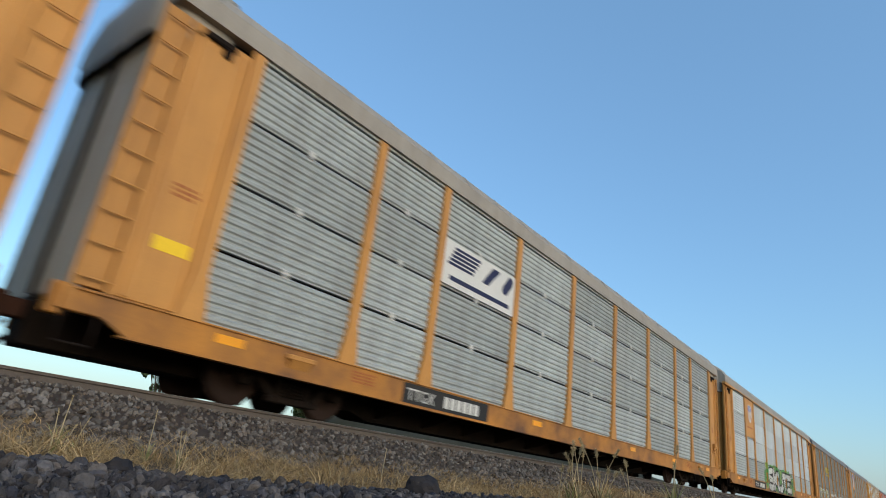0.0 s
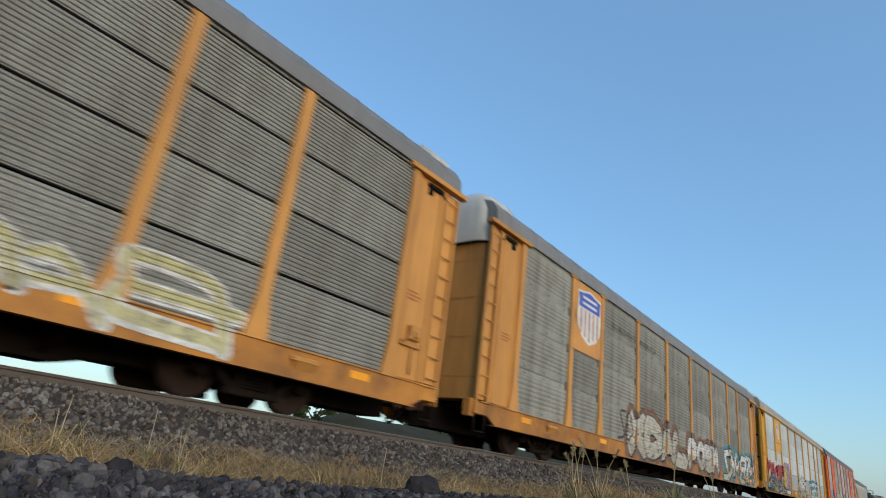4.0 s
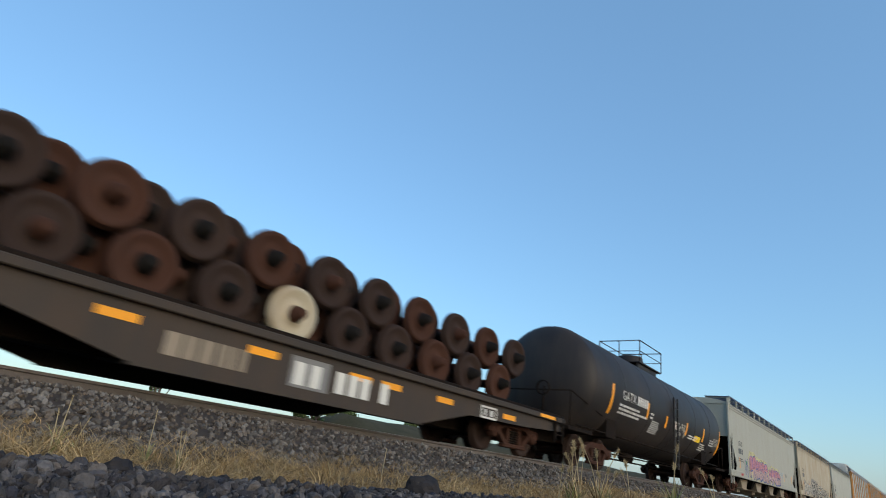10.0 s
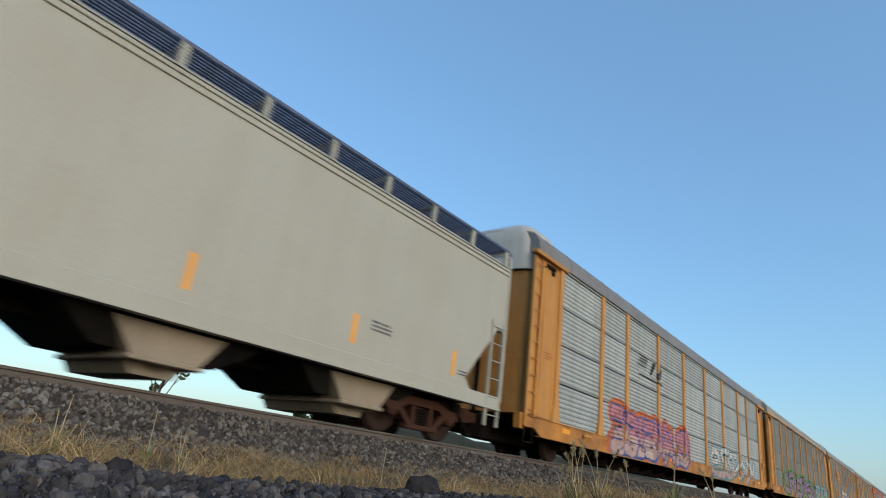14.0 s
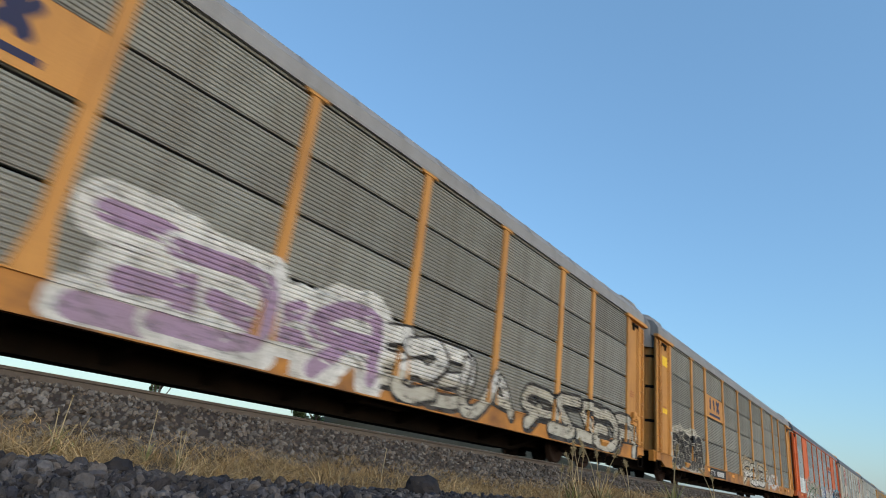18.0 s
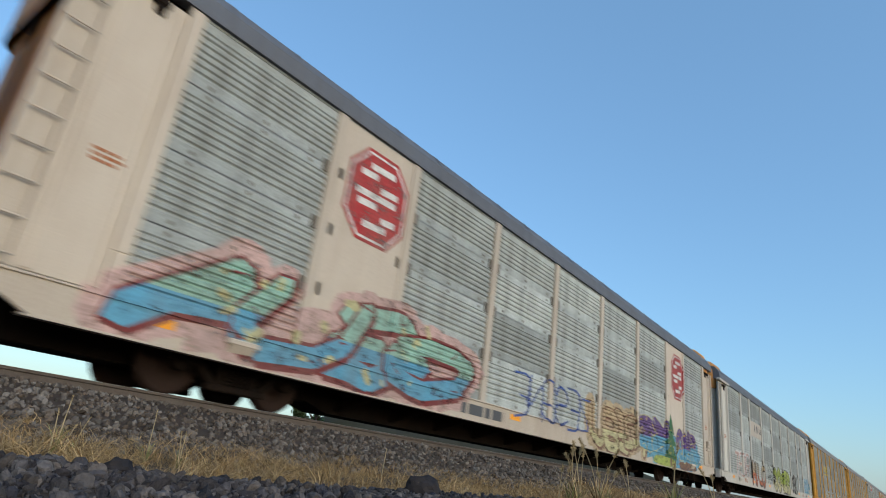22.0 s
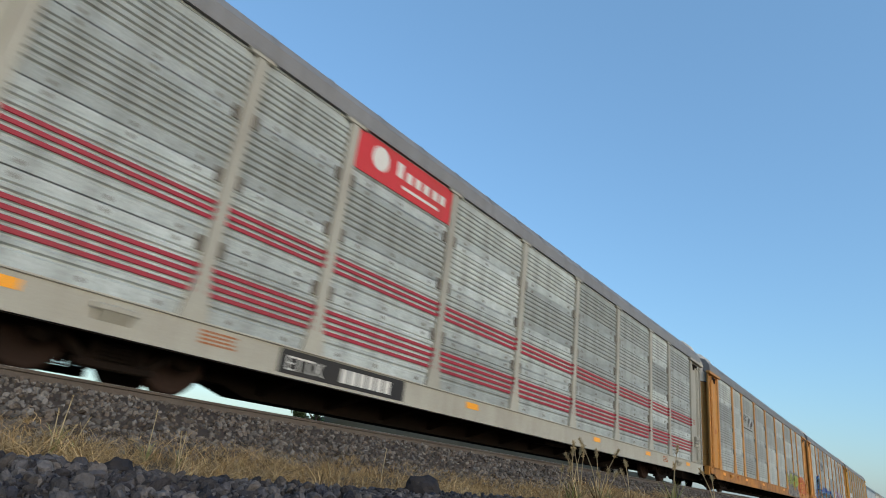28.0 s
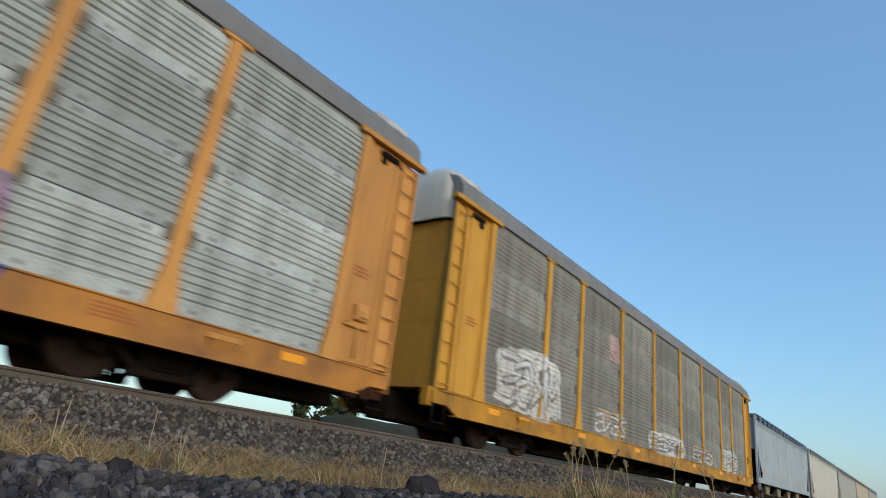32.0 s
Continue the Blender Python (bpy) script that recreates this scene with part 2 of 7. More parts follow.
    def mesh(self, name):
        me = bpy.data.meshes.new(name)
        me.from_pydata(self.v, [], self.f)
        me.polygons.foreach_set("use_smooth", self.smooth)
        bm = bmesh.new()
        bm.from_mesh(me)
        if len(bm.faces) < 6000:
            bmesh.ops.remove_doubles(bm, verts=bm.verts, dist=0.00005)
            bmesh.ops.recalc_face_normals(bm, faces=bm.faces)
        bm.to_mesh(me)
        bm.free()
        me.materials.append(None)
        return me


KEPT = {}


def kept(key, build):
    """Mesh data that alike parts share."""
    if key not in KEPT:
        KEPT[key] = build().mesh(key.split(" ")[0])
    return KEPT[key]


def part(name, mesh, material, parent=None, label="", at=(0, 0, 0), turn=0.0):
    """Links one mesh object under a thing or a part. A turn of 180 mirrors it to the other end or side."""
    if isinstance(mesh, Shape):
        mesh = mesh.mesh(name)
    ob = new(name, mesh)
    ob.material_slots[0].link = "OBJECT"
    ob.material_slots[0].material = material
    ob.parent = parent
    ob.location = at
    ob.rotation_euler = (0, 0, radians(turn))
    if label:
        ob["label"] = label
    if name in ("stencil_writing", "bolt_head", "graffiti_speckle", "graffiti_highlight", "graffiti_shade", "blade", "seed_head"):
        tagged(ob, kind="stuff")
    return ob


def thing(name, label, category, group=""):
    return tagged(new(name), label, category, group)


TRAIN = []            # (thing, place along the train)


def on_train(ob, y, x=0.0, z=0.0, turn=0.0):
    TRAIN.append((ob, y, x, z, turn))
    return ob


# ---- trucks, couplers, ladders ----
def wheelset_shape(r=0.42):
    s = Shape()
    s.lathe([(-1.0, 0.0), (-1.0, 0.07), (-0.82, 0.085), (-0.82, 0.12)], n=16)
    for k in (-1, 1):
        prof = [(0.80, 0.09), (0.80, 0.13), (0.735, 0.17), (0.71, r * 0.70), (0.785, r * 0.84), (0.785, r - 0.005), (0.77, r),
                (0.70, r + 0.012), (0.685, r + 0.03), (0.655, r + 0.03), (0.65, r * 0.82), (0.69, r * 0.72), (0.70, 0.17), (0.64, 0.12), (0.64, 0.09)]
        s.lathe([(k * a, b) for a, b in prof], n=28)
    s.lathe([(-0.64, 0.09), (0.64, 0.09)], n=12)
    s.lathe([(0.82, 0.12), (0.82, 0.085), (1.0, 0.07), (1.0, 0.0)], n=16)
    return s


def side_frame_shape():
    """One cast truck side: arched top, two bearing jaws and a spring window."""
    s = Shape()
    top = [(-1.12, 0.50), (-1.05, 0.62), (-0.75, 0.63), (-0.45, 0.74), (0.45, 0.74), (0.75, 0.63), (1.05, 0.62), (1.12, 0.50)]
    s.prism(top[::-1] + [(-1.12, 0.44), (-0.72, 0.44), (-0.48, 0.58), (0.48, 0.58), (0.72, 0.44), (1.12, 0.44)], "x", 0.94, 1.10)
    for k in (-1, 1):
        s.prism([(k * 0.62, 0.50), (k * 0.76, 0.47), (k * 0.40, 0.17), (k * 0.30, 0.21)], "x", 0.95, 1.09)
        s.chamfer(0.96, 1.08, k * 0.27 - 0.05, k * 0.27 + 0.05, 0.20, 0.62)
    s.chamfer(0.93, 1.11, -0.48, 0.48, 0.13, 0.23, 0.02)
    return s


def spring_shape():
    prof = []
    for k in range(6):
        z = 0.24 + 0.05 * k
        prof += [(z, 0.035), (z + 0.008, 0.058), (z + 0.030, 0.058), (z + 0.038, 0.035)]
    return Shape().lathe(prof, "z", 10, (1.02, 0, 0))


def bearing_shape():
    s = Shape()
    s.lathe([(0.94, 0.13), (1.10, 0.13), (1.125, 0.11), (1.125, 0.055), (1.14, 0.05), (1.14, 0.0)], "x", 16)
    return s


WHEELS = []


def truck(parent, y, frame_mat, r=0.42):
    t = part("truck", Shape().chamfer(-0.95, 0.95, -0.2, 0.2, 0.32, 0.62, 0.03).box(-0.3, 0.3, -0.25, 0.25, 0.62, 0.72), frame_mat, parent, at=(0, y, 0))
    for k in (0, 180):
        part("side_frame", kept("side_frame", side_frame_shape), frame_mat, t, turn=k)
        for y in (-0.13, 0.0, 0.13):
            part("coil_spring", kept("coil_spring", spring_shape), M["dark"], t, at=(0, y, 0), turn=k)
    for k in (-0.89, 0.89):
        w = part("wheelset", kept("wheelset %s" % r, lambda: wheelset_shape(r)), M["wheel"], t, at=(0, k, r))
        WHEELS.append((w, k, r))
        for side in (0, 180):
            part("bearing_cap", kept("bearing_cap", bearing_shape), frame_mat, t, at=(0, k, r), turn=side)
    return t


def coupler_shape():
    s = Shape()
    s.chamfer(-0.10, 0.10, -0.35, 0.30, 0.62, 0.86, 0.02)
    s.prism([(-0.20, 0.28), (0.16, 0.28), (0.22, 0.42), (0.16, 0.56), (0.05, 0.60), (0.05, 0.47), (-0.12, 0.44), (-0.20, 0.52)], "z", 0.58, 0.90)
    return s


def hose_shape():
    s = Shape()
    pts = [(0.42, -0.1, 0.62), (0.42, 0.12, 0.45), (0.36, 0.34, 0.30), (0.28, 0.56, 0.28), (0.22, 0.66, 0.36)]
    for a, b in zip(pts, pts[1:]):
        s.rod(a, b, 0.03, 8)
    return s


def couplers(parent, end):
    for k, y in ((0, end), (180, -end)):
        part("coupler", kept("coupler", coupler_shape), M["rust"], parent, at=(0, y, 0), turn=k)
        part("air_hose", kept("air_hose", hose_shape), M["core"], parent, at=(0, y, 0), turn=k)


def ladder(parent, x, y0, y1, z0, z1, count, mat, rung_mat=None, r=0.016):
    """Stiles along z with rungs; the stiles are one part, each rung a part of it."""
    s = Shape()
    for y in (y0, y1):
        s.chamfer(x - 0.03, x + 0.03, y - 0.03, y + 0.03, z0, z1, 0.006)
    top = part("ladder", s, mat, parent)
    w = abs(y1 - y0)
    key = "rung %.2f %.3f" % (w, r)
    mesh = kept(key, lambda: Shape().rod((0, -w / 2, 0), (0, w / 2, 0), r, 8))
    for i in range(count):
        part("rung", mesh, rung_mat or mat, top, at=(x + 0.02, (y0 + y1) / 2, z0 + (i + 0.6) * (z1 - z0) / count))
    return top


def bars(parent, x, y0, z0, rows, width, step, mat, name="stencil_writing", tall=0.55):
    """Writing too small to read: plain bars in broken rows."""
    s = Shape()
    rnd = random.Random(int(abs(y0) * 1000 + z0 * 100))
    for i in range(rows):
        y, z = y0, z0 - i * step
        end = y0 + width * rnd.uniform(0.7, 1.0)
        while y < end:
            w = rnd.uniform(0.6, 2.2) * step
            s.box(x, x + 0.003, y, min(y + w, end), z - step * tall, z)
            y += w + 0.35 * step
    return part(name, s, mat, parent)


def plate(parent, name, x, y0, y1, z0, z1, mat, thick=0.006, label=""):
    return part(name, Shape().chamfer(x, x + thick, y0, y1, z0, z1, min(0.003, thick / 3)), mat, parent, label)


def lettering(parent, text, x, y, z, size, mat, name="lettering", stretch=1.0, thick=0.003):
    """Flat letters that face +x, read along +y to the right when seen from +x."""
    cu = bpy.data.curves.new("letters", "FONT")
    cu.body, cu.size, cu.extrude, cu.resolution_u = text, size, thick / 2, 2
    tmp = bpy.data.objects.new("letters", cu)
    me = bpy.data.meshes.new_from_object(tmp)
    bpy.data.objects.remove(tmp)
    for v in me.vertices:
        a, b, c = v.co
        v.co = (x + thick / 2 + c, y + a * stretch, z + b)
    me.materials.clear()
    me.materials.append(None)
    return part(name, me, mat, parent)


# ---- enclosed car carriers ----
HALF = 13.8                                   # half the body's length
SPANS = [2.78, 2.0, 2.988, 2.988, 2.988, 2.988, 2.988, 2.0, 2.78]
EDGES = [-12.25]
for w in SPANS:
    EDGES.append(EDGES[-1] + w)
LOW, HIGH = 0.92, 4.97                        # foot and head of the side sheets


def sheet_profile(kind):
    """(z, x) of one row of side sheet, from its foot up; z is counted from the row's foot."""
    if kind in ("ribbed", "fine"):
        h, n, slot = (HIGH - LOW) / 4, 8 if kind == "ribbed" else 14, 0.048
        zone, flat = h - slot, 0.0
    else:
        h, n, slot = (HIGH - LOW) / 4, 6, 0.016
        zone, flat = 0.66, h - slot - 0.84
    p, step = [], zone / n
    back = {"shallow": 1.537, "fine": 1.530}.get(kind, 1.522)
    foot = 0.18 if flat else 0.0
    if flat:
        p += [(0.0, 1.545), (foot - 0.02, 1.545)]
    for i in range(n):
        z = foot + i * step
        p += [(z, back), (z + step * 0.20, back), (z + step * 0.40, 1.55), (z + step * 0.80, 1.552)]
    p.append((foot + zone, back))
    if flat:
        p += [(foot + zone + 0.02, 1.545), (foot + zone + flat, 1.545)]
    return h, p


def sheet_x(kind, z):
    h, p = sheet_profile(kind)
    k = (z - LOW) % h
    for (a, xa), (b, xb) in zip(p, p[1:]):
        if a <= k <= b:
            return xa + (xb - xa) * (k - a) / max(b - a, 1e-6)
    return p[-1][1]


def sheet_shape(kind, w):
    h, p = sheet_profile(kind)
    s = Shape()
    v = [(x, y, z) for z, x in p for y in (-w / 2, w / 2)]
    s.add(v, [(2 * i, 2 * i + 1, 2 * i + 3, 2 * i + 2) for i in range(len(p) - 1)])
    zt, zb = p[-1][0], p[0][0]
    s.box(1.45, 1.492, -w / 2, w / 2, zb, zt)
    return s


def post_shape(kind):
    s = Shape()
    z1 = HIGH + 0.02
    s.chamfer(1.50, 1.60, -0.105, 0.105, LOW + 0.5, z1, 0.012)
    if kind == "gusset":
        s.prism([(-0.21, LOW - 0.03), (0.21, LOW - 0.03), (0.11, LOW + 0.55), (-0.11, LOW + 0.55)], "x", 1.50, 1.605)
    else:
        s.chamfer(1.50, 1.60, -0.105, 0.105, LOW - 0.03, LOW + 0.5, 0.012)
    return s


def post_cap_shape():
    return Shape().chamfer(1.52, 1.615, -0.24, 0.24, HIGH - 0.03, HIGH + 0.05, 0.01)


def sill_shape():
    s = Shape()
    s.prism([(-13.3, 0.66), (-12.9, 0.47), (12.9, 0.47), (13.3, 0.66), (13.3, 0.89), (-13.3, 0.89)], "x", 1.515, 1.575)
    s.chamfer(1.50, 1.60, -13.2, 13.2, 0.885, 0.912, 0.006)
    s.prism([(-13.0, 0.47), (13.0, 0.47), (13.0, 0.495), (-13.0, 0.495)], "x", 1.45, 1.60)
    return s


def roof_profile(tall):
    half = [(1.615, 5.00), (1.615, 5.10), (1.60, 5.33), (1.45, 5.56), (0.95, 5.73), (0.45, 5.81), (0.0, 5.84)] if tall else [(1.615, 5.00), (1.615, 5.06), (1.585, 5.31), (1.42, 5.55), (0.95, 5.70), (0.45, 5.77), (0.0, 5.79)]
    return half + [(-x, z) for x, z in half[-2::-1]]


def roof_seam_shape(tall):
    """One standing seam across the roof."""
    prof = roof_profile(tall)
    n = len(prof)
    v = [(x * 1.004, y, z + 0.012) for y in (-0.03, 0.03) for x, z in prof]
    return Shape().add(v, [(i, i + 1, n + i + 1, n + i) for i in range(n - 1)])


def roof_shape(end=13.62, tall=False):
    prof = roof_profile(tall)
    s = Shape()
    n = len(prof)
    v = [(x, y, z) for y in (-end, end) for x, z in prof]
    s.add(v, [(i, i + 1, n + i + 1, n + i) for i in range(n - 1)])
    s.add(v[:n], [tuple(range(n))[::-1]])
    s.add(v[n:], [tuple(range(n))])
    s.add([(1.615, -end, 5.0), (-1.615, -end, 5.0), (-1.615, end, 5.0), (1.615, end, 5.0)], [(0, 1, 2, 3)])
    return s


def end_door_shape(rib=False):
    """The rounded folding door that closes one end."""
    s = Shape()
    plan = [(1.46, 12.9)]
    for i in range(9):
        a = i * math.pi / 16
        plan.append((1.46 - 0.42 + 0.42 * math.cos(a), 13.13 + 0.42 * math.sin(a)))
    plan += [(-x, y) for x, y in plan[::-1]]
    s.prism(plan, "z", 0.95, 4.56)
    if rib:
        return Shape().prism([(x * 1.006, y + 0.006) for x, y in plan], "z", 0.0, 0.035)
    return s


def end_cap_shape():
    s = Shape()
    plan = [(1.50, 12.7)]
    for i in range(9):
        a = i * math.pi / 16
        plan.append((1.50 - 0.45 + 0.45 * math.cos(a), 13.25 + 0.45 * math.sin(a)))
    plan += [(-x, y) for x, y in plan[::-1]]
    n = len(plan)
    v = [(x, y, z) for z, k in ((4.56, 1.0), (5.36, 1.0), (5.66, 0.93), (5.86, 0.76)) for x, y0 in plan for y in (12.7 + (y0 - 12.7) * (k ** 0.5),) for x in (x * k,)]
    for k in range(3):
        s.add(v[k * n:(k + 2) * n], [(i, (i + 1) % n, n + (i + 1) % n, n + i) for i in range(n)], True)
    s.add(v[-n:], [tuple(range(n))])
    return s


def far_side_shape(kind):
    s = Shape()
    h, p = sheet_profile(kind)
    rows = round((HIGH - LOW) / h)
    for r in range(rows):
        v = [(-x, y, LOW + r * h + z) for z, x in p for y in (-12.2, 12.2)]
        s.add(v, [(2 * i, 2 * i + 1, 2 * i + 3, 2 * i + 2) for i in range(len(p) - 1)])
    s.box(-1.52, -1.47, -13.5, 13.5, LOW, 5.0)
    return s


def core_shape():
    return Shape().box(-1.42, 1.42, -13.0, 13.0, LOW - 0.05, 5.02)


def underframe_shape():
    s = Shape()
    s.chamfer(-0.32, 0.32, -13.6, 13.6, 0.30, 0.88, 0.02)
    s.prism([(-8.4, 0.40), (-7.6, 0.17), (7.6, 0.17), (8.4, 0.40)], "x", -0.34, 0.34)
    s.box(-1.5, 1.5, -13.2, 13.2, 0.80, 0.87)
    for i in range(-7, 8):
        if abs(i * 1.47) < 8.3:
            s.prism([(-1.5, 0.86), (1.5, 0.86), (1.5, 0.55), (0.4, 0.24), (-0.4, 0.24), (-1.5, 0.55)], "y", i * 1.47 - 0.04, i * 1.47 + 0.04)
    s.rod((0.7, -8, 0.50), (0.7, 8, 0.50), 0.03, 6)
    s.chamfer(0.55, 1.1, 1.0, 2.2, 0.40, 0.72, 0.03)
    return s


def corner_sheet_shape():
    s = Shape()
    s.chamfer(1.48, 1.535, 12.30, 13.22, 0.93, 4.88, 0.01)
    s.box(1.40, 1.46, 13.1, 13.5, 0.95, 4.9)
    return s


def corner_head_shape():
    s = Shape()
    s.chamfer(1.50, 1.66, 12.0, 13.82, 4.91, 5.02, 0.012)
    s.prism([(12.35, 4.91), (13.35, 4.91), (13.3, 4.84), (12.6, 4.84)], "x", 1.49, 1.53)
    return s


def door_band_shape(a0, a1, z0, z1, out):
    """A strip on both rounded edges of an end door, between two angles in degrees."""
    plan = []
    for r in (out, 0.0):
        row = []
        for i in range(7):
            a = radians(a0 + (a1 - a0) * i / 6)
            row.append((1.04 + (0.42 + r) * math.cos(a), 13.13 + (0.42 + r) * math.sin(a)))
        plan += row if r else row[::-1]
    return Shape().prism(plan, "z", z0, z1).prism([(-x, y) for x, y in plan[::-1]], "z", z0, z1)


def latch_shape():
    """The dark door latch under the eave at a corner."""
    s = Shape().chamfer(1.53, 1.60, 12.62, 13.12, 4.74, 4.84, 0.02)
    return s.chamfer(1.54, 1.585, 12.66, 12.80, 4.60, 4.76, 0.015).rod((1.56, 13.05, 4.80), (1.56, 13.20, 4.70), 0.02, 6)


def panel_edge_shape():
    """The folded edges of a corner sheet."""
    s = Shape()
    for y in (12.42, 13.10):
        s.chamfer(1.52, 1.565, y - 0.035, y + 0.035, 0.95, 4.80, 0.01)
    return s


def end_sill_shape():
    """The short sill below the ladder, at the very end of the frame."""
    s = Shape().chamfer(1.40, 1.565, 12.9, 13.72, 0.64, 0.90, 0.012)
    return s.chamfer(1.30, 1.50, 13.62, 13.80, 0.58, 0.94, 0.015).chamfer(1.565, 1.60, 13.05, 13.60, 0.88, 0.91, 0.006)


def stirrup_shape():
    """A bent bar to step on, under the end sill."""
    s = Shape()
    for a, b in (((1.53, 13.28, 0.66), (1.53, 13.28, 0.30)), ((1.53, 13.28, 0.30), (1.53, 13.66, 0.30)), ((1.53, 13.66, 0.30), (1.53, 13.66, 0.66))):
        s.rod(a, b, 0.018, 6)
    return s


def ladder_back_shape():
    return Shape().chamfer(1.46, 1.50, 13.30, 13.66, 0.95, 4.90, 0.008)


def bolt_heads_shape():
    """Washers along the seams of the banded sheets."""
    s = Shape()
    h, p = sheet_profile("banded")
    for c, w in enumerate(SPANS):
        n = 3 if w > 2.5 else 2
        for k in range(n):
            y = EDGES[c] + w * (k + 0.5) / n + 0.06 * math.sin(7.0 * c + 3.0 * k)
            for r in range(5):
                for dz in (-0.085, 0.075):
                    z = LOW + r * h + dz
                    if LOW < z < HIGH - 0.1:
                        s.rod((1.544, y, z), (1.552, y, z), 0.034, 6)
    return s


def clamp_shape():
    """A bracket that holds the sheets beside a post."""
    s = Shape()
    s.chamfer(1.53, 1.575, -0.05, 0.05, -0.14, 0.08, 0.01)
    return s


def clip_shape():
    return Shape().chamfer(1.545, 1.575, -0.05, 0.05, -0.07, 0.07, 0.008)


def hand_brake_shape():
    """A gear box with a hand wheel and a bracket on a corner sheet."""
    s = Shape().chamfer(1.535, 1.66, 12.62, 12.90, 1.62, 1.90, 0.02).chamfer(1.535, 1.60, 12.45, 13.0, 1.50, 1.60, 0.01)
    s.chamfer(1.60, 1.70, 12.70, 12.84, 1.66, 1.80, 0.02).rod((1.6, 12.76, 1.0), (1.6, 12.76, 1.62), 0.02, 6).rod((1.62, 12.5, 1.55), (1.62, 12.66, 1.72), 0.02, 6)
    return s


def bracket_shape():
    """A jacking pad and hand-brake step on the sill."""
    s = Shape()
    s.chamfer(1.57, 1.66, -0.25, 0.25, 0.72, 0.80, 0.015)
    s.prism([(1.57, 0.72), (1.65, 0.72), (1.57, 0.60)], "y", -0.2, 0.2)
    return s


RIB, BAND = "ribbed", "banded"
SURFACES = {}                                 # what the side of each wagon is like, for paint that lies on it


def car_carrier(label, place, frame_paint, sheet, roof, kind="ribbed", post="gusset", cap=None, door=None, clips=False,
                full=(), full_mat=None, heads=True, edge=None, slots=(), sill=None, low_sheet=None, caps=False, fascia=None, tall=False):
    """One enclosed car carrier with its parts; place is its middle along the train."""
    car = thing("car_carrier", label, "railway wagon", "wagons of the train")
    SURFACES[car.name] = (kind, set(full))
    on_train(car, place)
    F, S = M[frame_paint], M[sheet]
    # box filling the wagon, near black so the slots show painted inner shade
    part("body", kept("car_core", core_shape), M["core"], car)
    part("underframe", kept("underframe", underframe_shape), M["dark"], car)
    part("roof", kept("roof %d" % tall, lambda: roof_shape(tall=tall)), M[roof], car)
    for i in range(22):
        part("roof_seam", kept("roof_seam %d" % tall, lambda: roof_seam_shape(tall)), M[roof], car, at=(0, -13.02 + 1.24 * i, 0))
    part("far_side", kept("far_side " + kind, lambda: far_side_shape(kind)), S, car)
    h, _ = sheet_profile(kind)
    rows = round((HIGH - LOW) / h)
    for c, w in enumerate(SPANS):
        mid = (EDGES[c] + EDGES[c + 1]) / 2
        if c in full:
            panel = part("side_panel", kept("full_panel %.2f" % w, lambda: Shape().chamfer(1.48, 1.575, -w / 2, w / 2, LOW - 0.02, HIGH, 0.012)), M[full_mat or frame_paint], car, at=(0, mid, 0))
            continue
        for r in range(rows):
            mat = M[low_sheet] if low_sheet and r == 0 else S
            part("side_sheet", kept("side_sheet %s %.2f" % (kind, w), lambda: sheet_shape(kind, w)), mat, car, at=(0, mid, LOW + r * h))
            if clips and r:
                part("clip", kept("clip", clip_shape), M["letter"], car, at=(0, mid - 0.1, LOW + r * h - 0.015))
    part("top_rail", kept("top_rail", lambda: Shape().chamfer(1.47, 1.555, -12.3, 12.3, 4.952, 5.004, 0.008)), S, car)
    for e in EDGES:
        part("side_post", kept("side_post " + post, lambda: post_shape(post)), F, car, at=(0, e, 0))
        if caps:
            part("post_cap", kept("post_cap", post_cap_shape), F, car, at=(0, e, 0))
    if kind not in (RIB, "fine"):
        part("bolt_head", kept("bolt_head", bolt_heads_shape), M["bolt"], car)
        for e in EDGES[1:-1]:
            for r in (1, 2, 3):
                for side in (-0.17, 0.17):
                    part("bracket", kept("clamp", clamp_shape), M["bolt"], car, at=(0, e + side, LOW + r * h))
    for k in (0, 180):
        part("side_sill", kept("side_sill", sill_shape), M[sill or (frame_paint + "_sill" if frame_paint + "_sill" in M else frame_paint)], car, turn=k)
        leaf = part("end_door", kept("end_door", end_door_shape), M[door or frame_paint], car, turn=k)
        for z in (1.4, 2.3, 3.2, 4.1):
            part("door_rib", kept("door_rib", lambda: end_door_shape(True)), M[door or frame_paint], leaf, at=(0, 0, z))
        if edge:
            part("door_edge", kept("door_edge", lambda: door_band_shape(-14, 52, 0.96, 4.55, 0.006)), M[edge], leaf)
        # near-black strips for the door openings, inner shade in their colour
        for z in slots:
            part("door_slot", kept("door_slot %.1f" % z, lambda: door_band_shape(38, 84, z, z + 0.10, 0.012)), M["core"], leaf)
        part("door_seam", kept("door_seam", lambda: Shape().chamfer(-0.05, 0.05, 13.54, 13.60, 0.95, 5.2, 0.01)), M["dark"], leaf)
        part("end_cap", kept("end_cap", end_cap_shape), M[cap or roof], car, turn=k)
    if fascia:
        part("roof_edge", kept("roof_edge", lambda: Shape().chamfer(1.605, 1.635, -13.4, 13.4, 4.985, 5.045, 0.006)), M[fascia], car)
